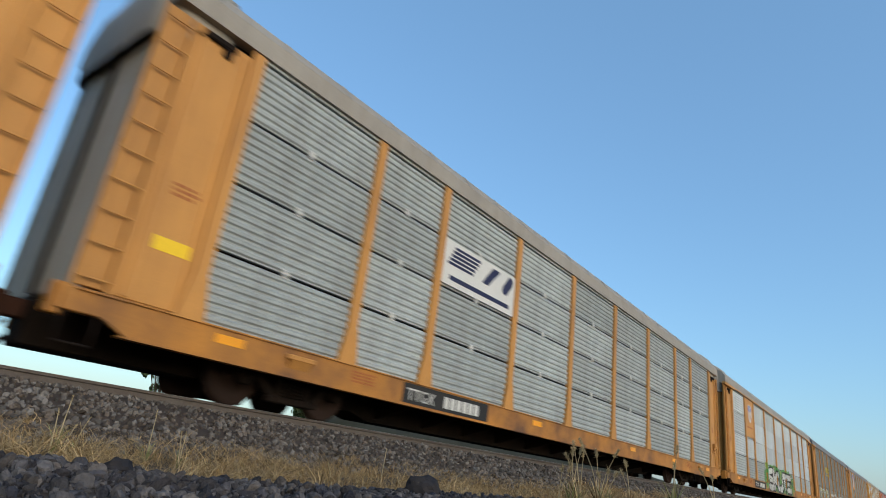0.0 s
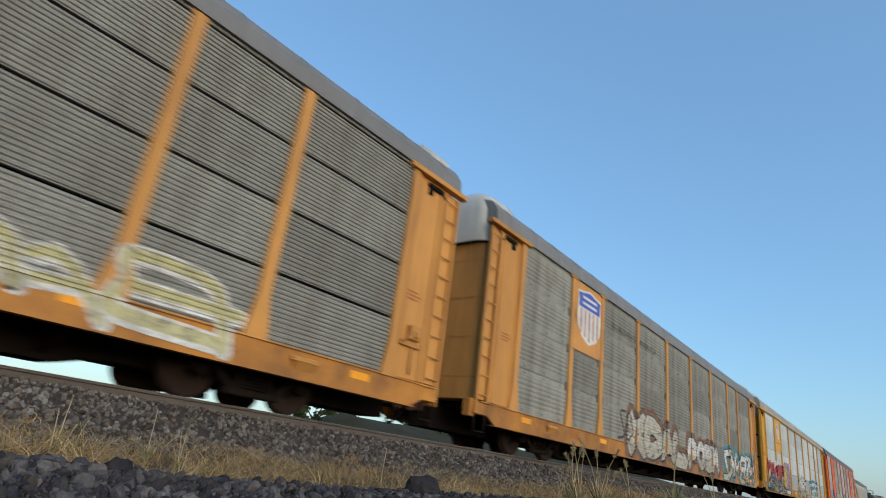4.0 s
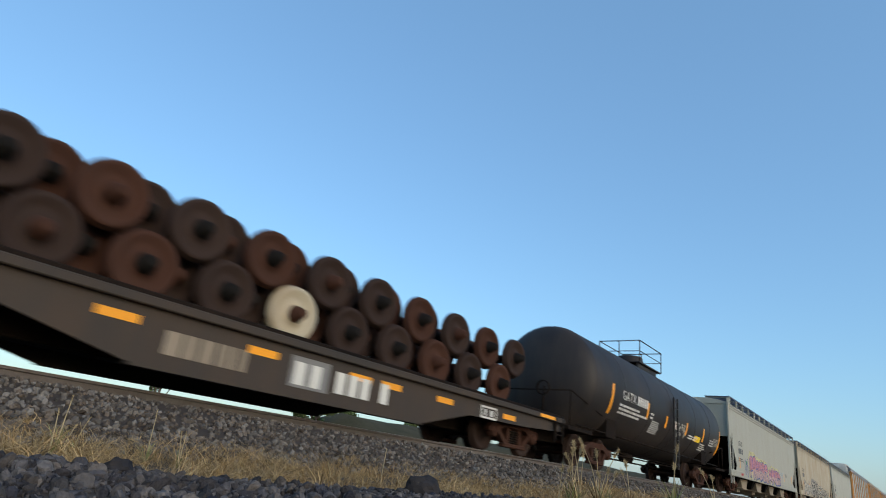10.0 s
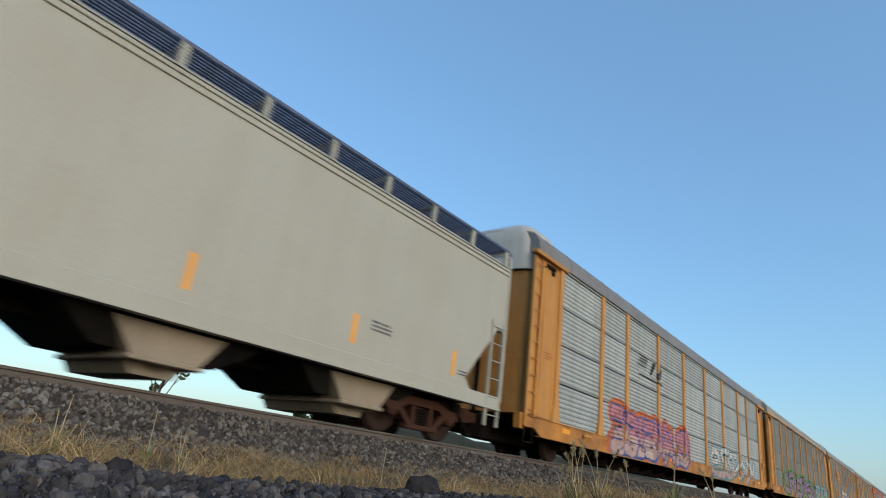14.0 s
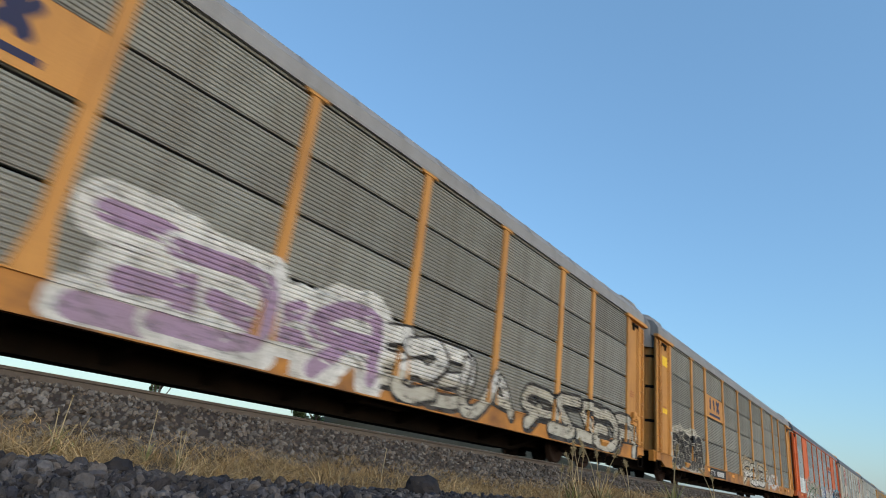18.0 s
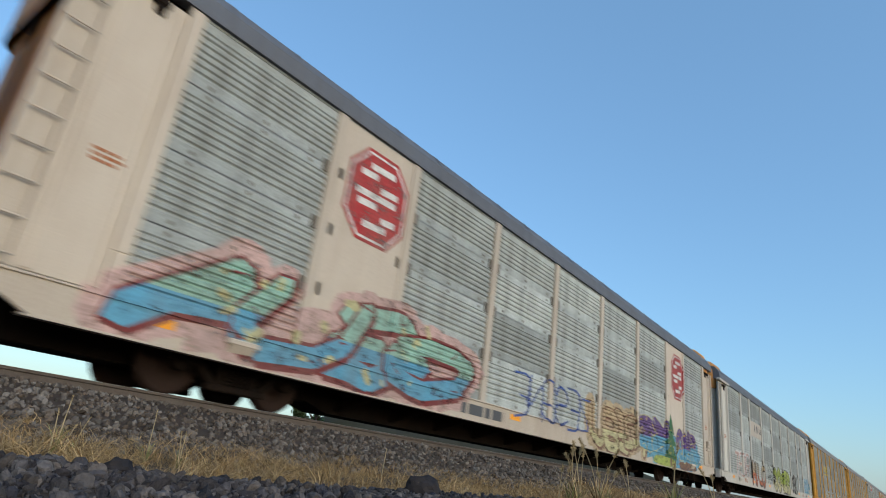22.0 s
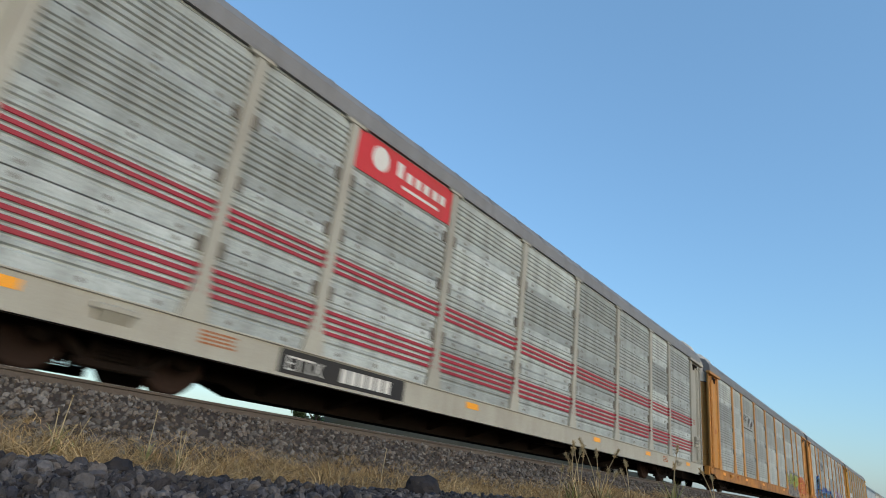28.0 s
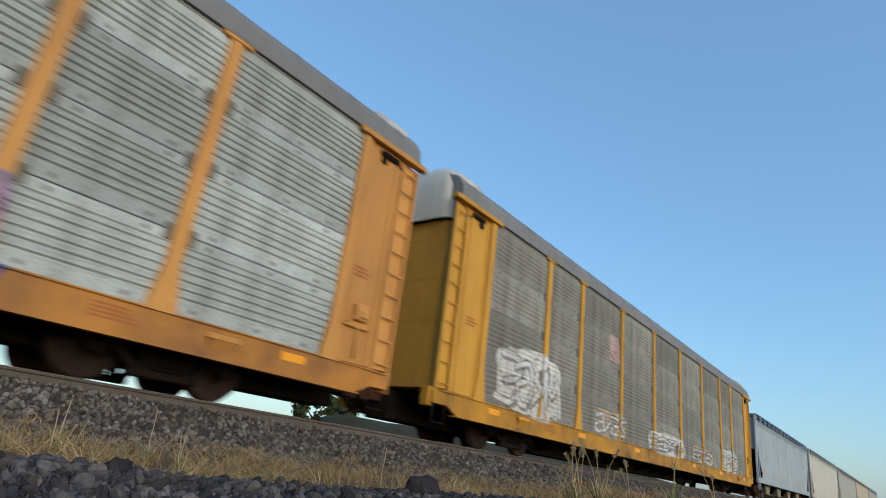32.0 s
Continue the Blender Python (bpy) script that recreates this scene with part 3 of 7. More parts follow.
    for k in (1, -1):
        def flip(build):
            s = build()
            if k < 0:
                s.v = [(x, -y, z) for x, y, z in s.v]
            return s
        part("corner_sheet", kept("corner_sheet %d" % k, lambda: flip(corner_sheet_shape)), F, car)
        part("ladder_back", kept("ladder_back %d" % k, lambda: flip(ladder_back_shape)), F, car)
        if heads:
            part("corner_head", kept("corner_head %d" % k, lambda: flip(corner_head_shape)), F, car)
        part("end_sill", kept("end_sill %d" % k, lambda: flip(end_sill_shape)), M[sill or (frame_paint + "_sill" if frame_paint + "_sill" in M else frame_paint)], car)
        part("step", kept("step %d" % k, lambda: flip(stirrup_shape)), M["dark"], car)
        part("panel_edge", kept("panel_edge %d" % k, lambda: flip(panel_edge_shape)), F, car)
        part("latch", kept("latch %d" % k, lambda: flip(latch_shape)), M["dark"], car)
        ladder(car, 1.535, k * 13.26, k * 13.66, 0.80, 4.86, 10, F, F, 0.013)
        part("jacking_pad", kept("jacking_pad", bracket_shape), F, car, at=(0, k * 10.4, 0))
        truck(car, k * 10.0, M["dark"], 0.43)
        for y in (11.6, 7.2, 3.1):
            plate(car, "reflector", 1.577, k * y - 0.22, k * y + 0.22, 0.70, 0.82, M["amber"], 0.004)
        bars(car, 1.537, k * 12.7 - 0.2, 2.55, 3, 0.4, 0.07, M["inkred"])
        bars(car, 1.578, k * 9.0 - 0.3, 0.82, 4, 0.6, 0.05, M["inkred"])
    part("hand_brake", kept("hand_brake", hand_brake_shape), F, car)
    couplers(car, 13.75)
    return car


def mark_plate(car, y0, letters, digits, size=0.30):
    """The dark plate on the sill: letters of the owner's mark, and the number as bars."""
    w = size * 0.75 * len(letters)
    plate(car, "mark_plate", 1.578, y0 - 0.12, y0 + w + digits * size * 0.72 + 0.45, 0.52, 0.87, M["black"], 0.005)
    lettering(car, letters, 1.584, y0, 0.58, size, M["letter"], "mark")
    y = y0 + w + 0.2
    for i in range(digits):
        plate(car, "number_bar", 1.584, y, y + size * 0.5, 0.58, 0.58 + size * 0.72, M["letter"], 0.003)
        y += size * 0.68


FIRST = 1.5 - HALF                            # middle of the wagon that is just leaving
STEP = 28.7


def at_car(k):
    return FIRST + STEP * k


c = car_carrier("grey-sided yellow car carrier", at_car(0) + 0.55, "yellow", "zinc", "roof_tan")
c1 = car_carrier("yellow car carrier with grey slatted steel sides", at_car(1), "yellow", "zinc", "roof_tan", clips=True, tall=True, door="white", edge="yellow", heads=False, slots=(3.9, 2.9))
mark_plate(c1, -7.9, "TTGX", 6)
c2 = car_carrier("yellow car carrier with bright grey sides and yellow shield plate", at_car(2), "yellow", "pale", "roof_tan", low_sheet="zinc", fascia="yellow", tall=True)
mark_plate(c2, -7.9, "TTGX", 6)
c3 = car_carrier("yellow car carrier with dull grey sides", at_car(3), "yellow", "dull", "roof_grey", cap="white", kind="fine")
c4 = car_carrier("yellow car carrier with dull brown-grey sides and shield plate", at_car(4), "yellow", "dusty", "roof_grey", kind="shallow", cap="white", caps=True)
c5 = car_carrier("golden car carrier with pale sides and yellow shield plate", at_car(5), "gold", "pale", "roof_tan", cap="white", low_sheet="zinc", fascia="gold", tall=True, door="white", edge="gold", slots=(3.4, 2.2))
mark_plate(c5, -7.6, "CTTX", 6)
c6 = car_carrier("bright orange car carrier with pale banded sides", at_car(6), "orange", "silver", "roof_dark", kind=BAND, full=(1, 7), cap="white", heads=False, post="plain", fascia="orange", edge="white")

LATER = 344.18 - HALF                         # middle of the second car carrier after the hoppers
c7 = car_carrier("yellow car carrier with grey sides and dark logo", LATER - STEP, "yellow", "zinc", "roof_grey", cap="white")
c8 = car_carrier("yellow car carrier with dull grey slatted sides", LATER, "yellow", "dull", "roof_tan", fascia="yellow", tall=True, kind="fine")
c9 = car_carrier("orange-yellow car carrier with dark slatted sides", LATER + STEP, "yellow", "dull", "roof_light", caps=True, slots=(4.2, 3.3), kind="fine")
c10 = car_carrier("orange-yellow car carrier with dark slatted sides", LATER + 2 * STEP, "yellow", "dull", "roof_light", caps=True, slots=(4.2, 3.1, 1.9), kind="fine")
c11 = car_carrier("bright orange car carrier with grey banded sides", LATER + 3 * STEP, "orange", "steel", "roof_dark", kind=BAND, full=(1, 7), cap="white", heads=False, post="plain", fascia="orange", edge="white")
c12 = car_carrier("cream car carrier with silver banded sides and octagon sign", LATER + 4 * STEP, "cream", "silver", "roof_dark", kind=BAND, full=(1, 7), door="yellow", cap="yellow", heads=False, post="plain")
c13 = car_carrier("white car carrier with silver sides", LATER + 5 * STEP, "white", "silver", "roof_dark", kind=BAND, cap="yellow", door="white", caps=True, post="plain")
c14 = car_carrier("yellow car carrier with dull brown-grey sides", LATER + 6 * STEP, "gold", "dusty", "roof_grey", kind="shallow", cap="yellow", caps=True)
c15 = car_carrier("golden car carrier with dull grey sides", LATER + 7 * STEP, "gold", "dusty", "roof_grey", kind="shallow", caps=True)
c16 = car_carrier("grey car carrier with silver sides and red stripes", LATER + 8 * STEP, "greypaint", "silver", "roof_grey", kind=BAND, cap="white", caps=True)
mark_plate(c16, -7.9, "ETTX", 6)
c17 = car_carrier("yellow car carrier with silver sides and dark logo", LATER + 9 * STEP, "yellow", "silver", "roof_grey", kind=BAND, cap="white", caps=True)
c18 = car_carrier("yellow car carrier with silver sides and blue graffiti", LATER + 10 * STEP, "yellow", "silver", "roof_grey", kind=BAND, cap="white", caps=True)
c19 = car_carrier("golden car carrier with dull grey sides", LATER + 11 * STEP, "gold", "dusty", "roof_grey", kind="shallow", cap="white", caps=True)


# ---- covered hoppers ----
def hopper_side_shape(half, top):
    """The flat side with a cut-away lower corner at each end."""
    s = Shape()
    poly = [(-half, 2.55), (-half + 0.30, 2.55), (-half + 1.35, 1.30), (-half + 1.15, 1.08), (half - 1.15, 1.08), (half - 1.35, 1.30), (half - 0.30, 2.55), (half, 2.55), (half, top), (-half, top)]
    s.prism(poly, "x", 1.49, 1.53)
    for z in (top - 0.05, top - 0.16):
        s.chamfer(1.50, 1.56, -half, half, z - 0.03, z + 0.03, 0.01)
    return s


def hopper_roof_shape(half, top):
    half_prof = [(1.56, top), (1.50, top + 0.07), (1.1, top + 0.20), (0.6, top + 0.27), (0, top + 0.29)]
    prof = half_prof + [(-x, z) for x, z in half_prof[-2::-1]]
    return Shape().prism(prof, "y", -half, half)


def bay_shape():
    """A discharge hopper: a steep funnel."""
    s = Shape()
    top, low = [(-1.45, -1.9, 1.12), (1.45, -1.9, 1.12), (1.45, 1.9, 1.12), (-1.45, 1.9, 1.12)], [(-1.1, -0.85, 0.42), (1.0, -0.85, 0.42), (1.0, 0.85, 0.42), (-1.1, 0.85, 0.42)]
    s.add(top + low, [(0, 1, 5, 4), (1, 2, 6, 5), (2, 3, 7, 6), (3, 0, 4, 7), (4, 5, 6, 7), (3, 2, 1, 0)])
    s.chamfer(-0.65, 0.75, -0.62, 0.62, 0.40, 0.46, 0.01)
    return s


def collar_shape():
    """The lower, painted part of a discharge bay."""
    return Shape().prism([(-0.92, 0.96), (0.92, 0.96), (0.46, 0.36), (-0.46, 0.36)], "x", -0.9, 1.24).chamfer(-0.95, 1.28, -0.52, 0.52, 0.31, 0.37, 0.012)


def round_bay_shape():
    s = Shape().prism([(-1.32, 1.02), (1.32, 1.02), (0.62, 0.36), (-0.62, 0.36)], "x", -0.95, 1.12)
    s.prism([(-1.30, 1.02), (-1.16, 1.02), (-0.52, 0.36), (-0.66, 0.36)], "x", 1.10, 1.18).prism([(1.16, 1.02), (1.30, 1.02), (0.66, 0.36), (0.52, 0.36)], "x", 1.10, 1.18)
    return s.chamfer(-1.0, 1.2, -0.74, 0.74, 0.30, 0.37, 0.015)


def gate_shape():
    s = Shape()
    s.prism([(-0.45, 0.42), (0.45, 0.42), (0.28, 0.16), (-0.28, 0.16)], "x", -1.0, 0.95)
    s.rod((-0.9, 0, 0.27), (0.95, 0, 0.27), 0.05, 8)
    return s


def walkway_shape(half, top, inner=0.42):
    s = Shape()
    for i in range(int((1.57 - inner) / 0.08) + 1):
        x = inner + i * 0.08
        s.box(x, x + 0.034, -half + 0.1, half - 0.1, top + 0.37, top + 0.40)
    y = -half + 0.15
    while y < half:
        s.box(inner, 1.57, y, y + 0.02, top + 0.36, top + 0.385)
        y += 0.32
    s.box(1.55, 1.57, -half + 0.1, half - 0.1, top + 0.36, top + 0.42)
    return s


def walk_bracket_shape(top):
    s = Shape()
    s.prism([(1.50, top), (1.57, top), (1.575, top + 0.36), (1.51, top + 0.36)], "y", -0.05, 0.05)
    s.box(0.42, 1.55, -0.02, 0.02, top + 0.32, top + 0.36)
    return s


def slope_shape(half):
    s = Shape()
    s.prism([(half - 0.10, 2.65), (half - 0.06, 2.65), (half - 2.55, 1.02), (half - 2.6, 1.02)], "x", -1.45, 1.45)
    return s


def hopper(label, place, mat, half=9.35, top=4.08, group="covered hoppers", sill_mat=None):
    car = thing("hopper_wagon", label, "railway wagon", "wagons of the train")
    SURFACES[car.name] = ("smooth", set())
    on_train(car, place)
    B = M[mat]
    key = "%.2f %.2f" % (half, top)
    for k in (0, 180):
        part("side_wall", kept("hopper_side " + key, lambda: hopper_side_shape(half, top)), B, car, turn=k)
        part("side_sill", kept("hopper_sill " + key, lambda: Shape().chamfer(1.44, 1.55, -half, half, 0.82, 1.09, 0.015).box(1.40, 1.57, -half, half, 0.81, 0.835)), B, car, turn=k)
        part("end_wall", kept("hopper_end " + key, lambda: Shape().chamfer(-1.5, 1.5, half - 0.10, half - 0.04, 2.55, top, 0.01).box(-1.0, 1.0, half - 0.04, half - 0.02, 2.8, 2.86)), B, car, turn=k)
        # sloped end sheet takes near-black steel, its shade as colour, except on white
        part("slope_sheet", kept("hopper_slope " + key, lambda: slope_shape(half)), M["dark"] if mat != "hop_white" else B, car, turn=k)
        part("end_platform", kept("hopper_platform " + key, lambda: Shape().chamfer(-1.45, 1.45, half - 2.4, half + 0.05, 0.95, 1.03, 0.01).chamfer(-0.35, 0.35, half - 3.0, half + 0.25, 0.6, 0.95, 0.02)), M["dark"], car, turn=k)
        part("brake_gear", kept("hopper_brake " + key, lambda: Shape().lathe([(-0.3, 0.0), (-0.3, 0.22), (0.3, 0.22), (0.3, 0.0)], "x", 14, (0.4, half - 1.0, 1.35))), M["dark"], car, turn=k)
        part("brake_pole", kept("hopper_pole " + key, lambda: Shape().rod((-0.9, half - 0.4, 1.03), (-0.9, half - 0.4, 2.6), 0.03)), M["dark"], car, turn=k)
        part("walkway", kept("walkway " + key, lambda: walkway_shape(half, top)), M["walk"], car, turn=k)
    part("roof", kept("hopper_roof " + key, lambda: hopper_roof_shape(half, top)), B, car)
    part("centre_sill", kept("hopper_centre " + key, lambda: Shape().chamfer(-0.28, 0.28, -half, half, 0.66, 1.06, 0.02)), M["dark"], car)
    # added near-black box inside the walls, inner shade as colour
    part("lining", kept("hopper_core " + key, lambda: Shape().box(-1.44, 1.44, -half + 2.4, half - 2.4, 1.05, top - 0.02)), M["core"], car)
    n = int(2 * half / 1.33)
    for i in range(n + 1):
        part("walkway_bracket", kept("walk_bracket " + key, lambda: walk_bracket_shape(top)), B, car, at=(0, -half + 0.25 + i * (2 * half - 0.5) / n, 0))
    for i in range(4):
        y = (i - 1.5) * 3.55
        # funnel near black: the shade between the bays is in its colour
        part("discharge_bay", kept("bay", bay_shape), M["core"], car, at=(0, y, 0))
        part("bay_collar", kept("collar", collar_shape), M["baytan"], car, at=(0, y, 0))
        part("outlet_gate", kept("gate", gate_shape), M["baytan"], car, at=(0, y, 0))
    for k in (1, -1):
        ladder(car, 1.53, k * (half - 0.05), k * (half - 0.52), 0.45, 2.75, 6, B, r=0.014)
        part("corner_post", kept("corner_post %d %s" % (k, key), lambda: Shape().chamfer(1.46, 1.55, k * half - 0.05, k * half + 0.05, 1.0, top + 0.3, 0.012)), B, car)
        truck(car, k * (half - 2.0), M["rust"], 0.44)
        for y in (1.6, 4.6, 7.4):
            plate(car, "reflector", 1.535, k * y - 0.05, k * y + 0.05, 1.25, 1.75, M["amber"], 0.004)
    couplers(car, half + 0.2)
    return car


def round_hopper(label, place, half=9.55):
    """A hopper with bulging sides and rounded ends."""
    car = thing("hopper_wagon", label, "railway wagon", "wagons of the train")
    on_train(car, place)
    B = M["hop_white"]
    prof = [(1.22, 1.22), (1.40, 1.50), (1.52, 1.95), (1.56, 2.10), (1.57, 2.6), (1.56, 3.2), (1.50, 3.7), (1.36, 4.02), (1.0, 4.22), (0.5, 4.32), (0, 4.34)]
    full = prof + [(-x, z) for x, z in prof[-2::-1]]
    def reach(z):
        """How far the body runs towards each end at a height: the ends slope in below."""
        pts = [(1.2, 7.20), (1.62, 7.25), (2.3, 7.48), (2.86, 7.80), (3.42, 8.58), (3.88, 8.90), (4.4, 9.02)]
        for (a, ya), (b, yb) in zip(pts, pts[1:]):
            if z <= b:
                return ya + (yb - ya) * (z - a) / (b - a)
        return 9.02
    s = Shape()
    n = len(full)
    rings = [[(x, k * reach(z), z) for x, z in full] for k in (-1, 1)]
    s.add(rings[0] + rings[1], [(i, (i + 1) % n, n + (i + 1) % n, n + i) for i in range(n)], True)
    for ring in rings:
        s.add(ring, [(i, i + 1, n - 2 - i, n - 1 - i) for i in range(n // 2)])
    for k in (-1, 1):
        panel = [(k * 8.9, 1.2), (k * 8.9, 3.86), (k * 8.76, 3.62), (k * 8.66, 3.30), (k * 7.9, 2.1), (k * 7.64, 1.55), (k * 7.6, 1.2)]
        part("end_panel", Shape().prism(panel, "x", 1.43, 1.47), B, car)
        part("end_wall", Shape().chamfer(-1.43, 1.43, k * 8.9 - 0.03, k * 8.9 + 0.03, 2.4, 4.0, 0.01), M["hop_grey"], car)
        plate(car, "reflector", 1.475, k * 8.74 - 0.06, k * 8.74 + 0.06, 1.36, 2.16, M["amber"], 0.004)
    part("body", s, B, car)
    for z, x in ((2.10, 1.563), (3.62, 1.515)):
        part("seam", Shape().chamfer(x - 0.01, x + 0.012, -reach(z) + 0.02, reach(z) - 0.02, z, z + 0.03, 0.004), B, car)
    for k in (0, 180):
        part("side_sill", Shape().chamfer(1.46, 1.52, -half - 0.1, half + 0.1, 0.82, 1.22, 0.015).box(1.20, 1.47, -half, half, 1.19, 1.22), B, car, turn=k)
        part("walkway", kept("walkway round", lambda: walkway_shape(half, 3.99, 0.80)), M["walk"], car, turn=k)
        part("end_frame", Shape().prism([(half - 1.6, 1.2), (half + 0.05, 1.2), (half + 0.05, 0.85), (half - 2.6, 0.85)], "x", -0.4, 0.4).prism([(half - 0.5, 3.2), (half - 0.4, 3.2), (half - 1.5, 1.2), (half - 2.2, 1.2)], "x", 1.30, 1.36), B, car, turn=k)
    for i in range(15):
        part("walkway_bracket", kept("walk_bracket round", lambda: walk_bracket_shape(3.99)), B, car, at=(0, -half + 0.3 + i * (2 * half - 0.6) / 14, 0))
    part("centre_sill", Shape().chamfer(-0.28, 0.28, -half, half, 0.66, 1.06, 0.02), M["dark"], car)
    for i in range(4):
        y = (i - 1.5) * 3.45 - 0.4
        # near-black funnel carries the shade above each bay as colour
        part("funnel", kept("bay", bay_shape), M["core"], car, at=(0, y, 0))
        part("discharge_bay", kept("round_bay", round_bay_shape), M["baytan"], car, at=(0, y, 0))
        part("port", kept("port", lambda: Shape().lathe([(0.0, 0.12), (0.03, 0.12), (0.03, 0.0)], "x", 14)), M["dark"], car, at=(1.15, y + 0.5, 0.72))
        part("outlet_pipe", kept("outlet_pipe", lambda: Shape().rod((-1.0, 0, 0.30), (1.0, 0, 0.30), 0.13, 12).chamfer(-0.5, 0.6, -1.3, 1.3, 0.36, 0.44, 0.01)), M["hop_grey"], car, at=(0, y, 0))
    for k in (1, -1):
        ladder(car, 1.47, k * (half + 0.02), k * (half - 0.45), 0.45, 4.4, 11, B, r=0.014)
        part("top_rail", Shape().rod((1.5, k * half, 4.36), (1.5, k * (half + 0.28), 4.40), 0.02).rod((-1.5, k * (half + 0.28), 4.40), (1.5, k * (half + 0.28), 4.40), 0.02).box(-1.5, 1.5, k * half - 0.05 * k, k * (half + 0.26), 4.35, 4.38), B, car)
        truck(car, k * (half - 1.7), M["rust"], 0.44)
        for y in ((0.0, 2.5) if k > 0 else (3.3, 5.85)):
            v = [(1.405, k * y - 0.20, 1.40), (1.405, k * y - 0.10, 1.40), (1.535, k * y + 0.12, 1.80), (1.535, k * y + 0.02, 1.80)]
            part("reflector", Shape().add([(a + 0.03, b, c) for a, b, c in v], [(0, 1, 2, 3)]), M["amber"], car)
    couplers(car, half + 0.3)
    lettering(car, "NAHX", 1.572, -6.66, 2.57, 0.34, M["ink"], "mark")
    for i in range(6):
        plate(car, "number_bar", 1.572, -6.7 + 0.2 * i, -6.56 + 0.2 * i, 2.08, 2.33, M["ink"], 0.003)
    bars(car, 1.572, -5.3, 2.5, 4, 0.4, 0.07, M["ink"])
    bars(car, 1.50, -6.3, 1.72, 3, 1.0, 0.06, M["ink"], tall=0.35)
    bars(car, 1.50, 4.2, 1.62, 2, 0.35, 0.05, M["ink"], tall=0.35)
    return car


h1 = round_hopper("off-white covered hopper with bulging sides", 184.3)
h2 = hopper("pale grey covered hopper with pink graffiti", 237.70, "hop_grey", half=9.3)
h3 = hopper("beige rust-streaked covered hopper with black graffiti", 257.78, "hop_rust", half=9.3)
h4 = hopper("clean pale grey covered hopper", 277.66, "hop_grey", half=9.2)
for i, (m, text) in enumerate((("hop_blue", "blue-grey covered hopper with rust streaks"), ("hop_white", "dirty white covered hopper"), ("hop_grey", "pale grey covered hopper"), ("hop_rust", "beige stained covered hopper"), ("hop_grey", "pale grey covered hopper"))):
    hopper(text, 660.4 + 10.2 + i * 20.0, m)


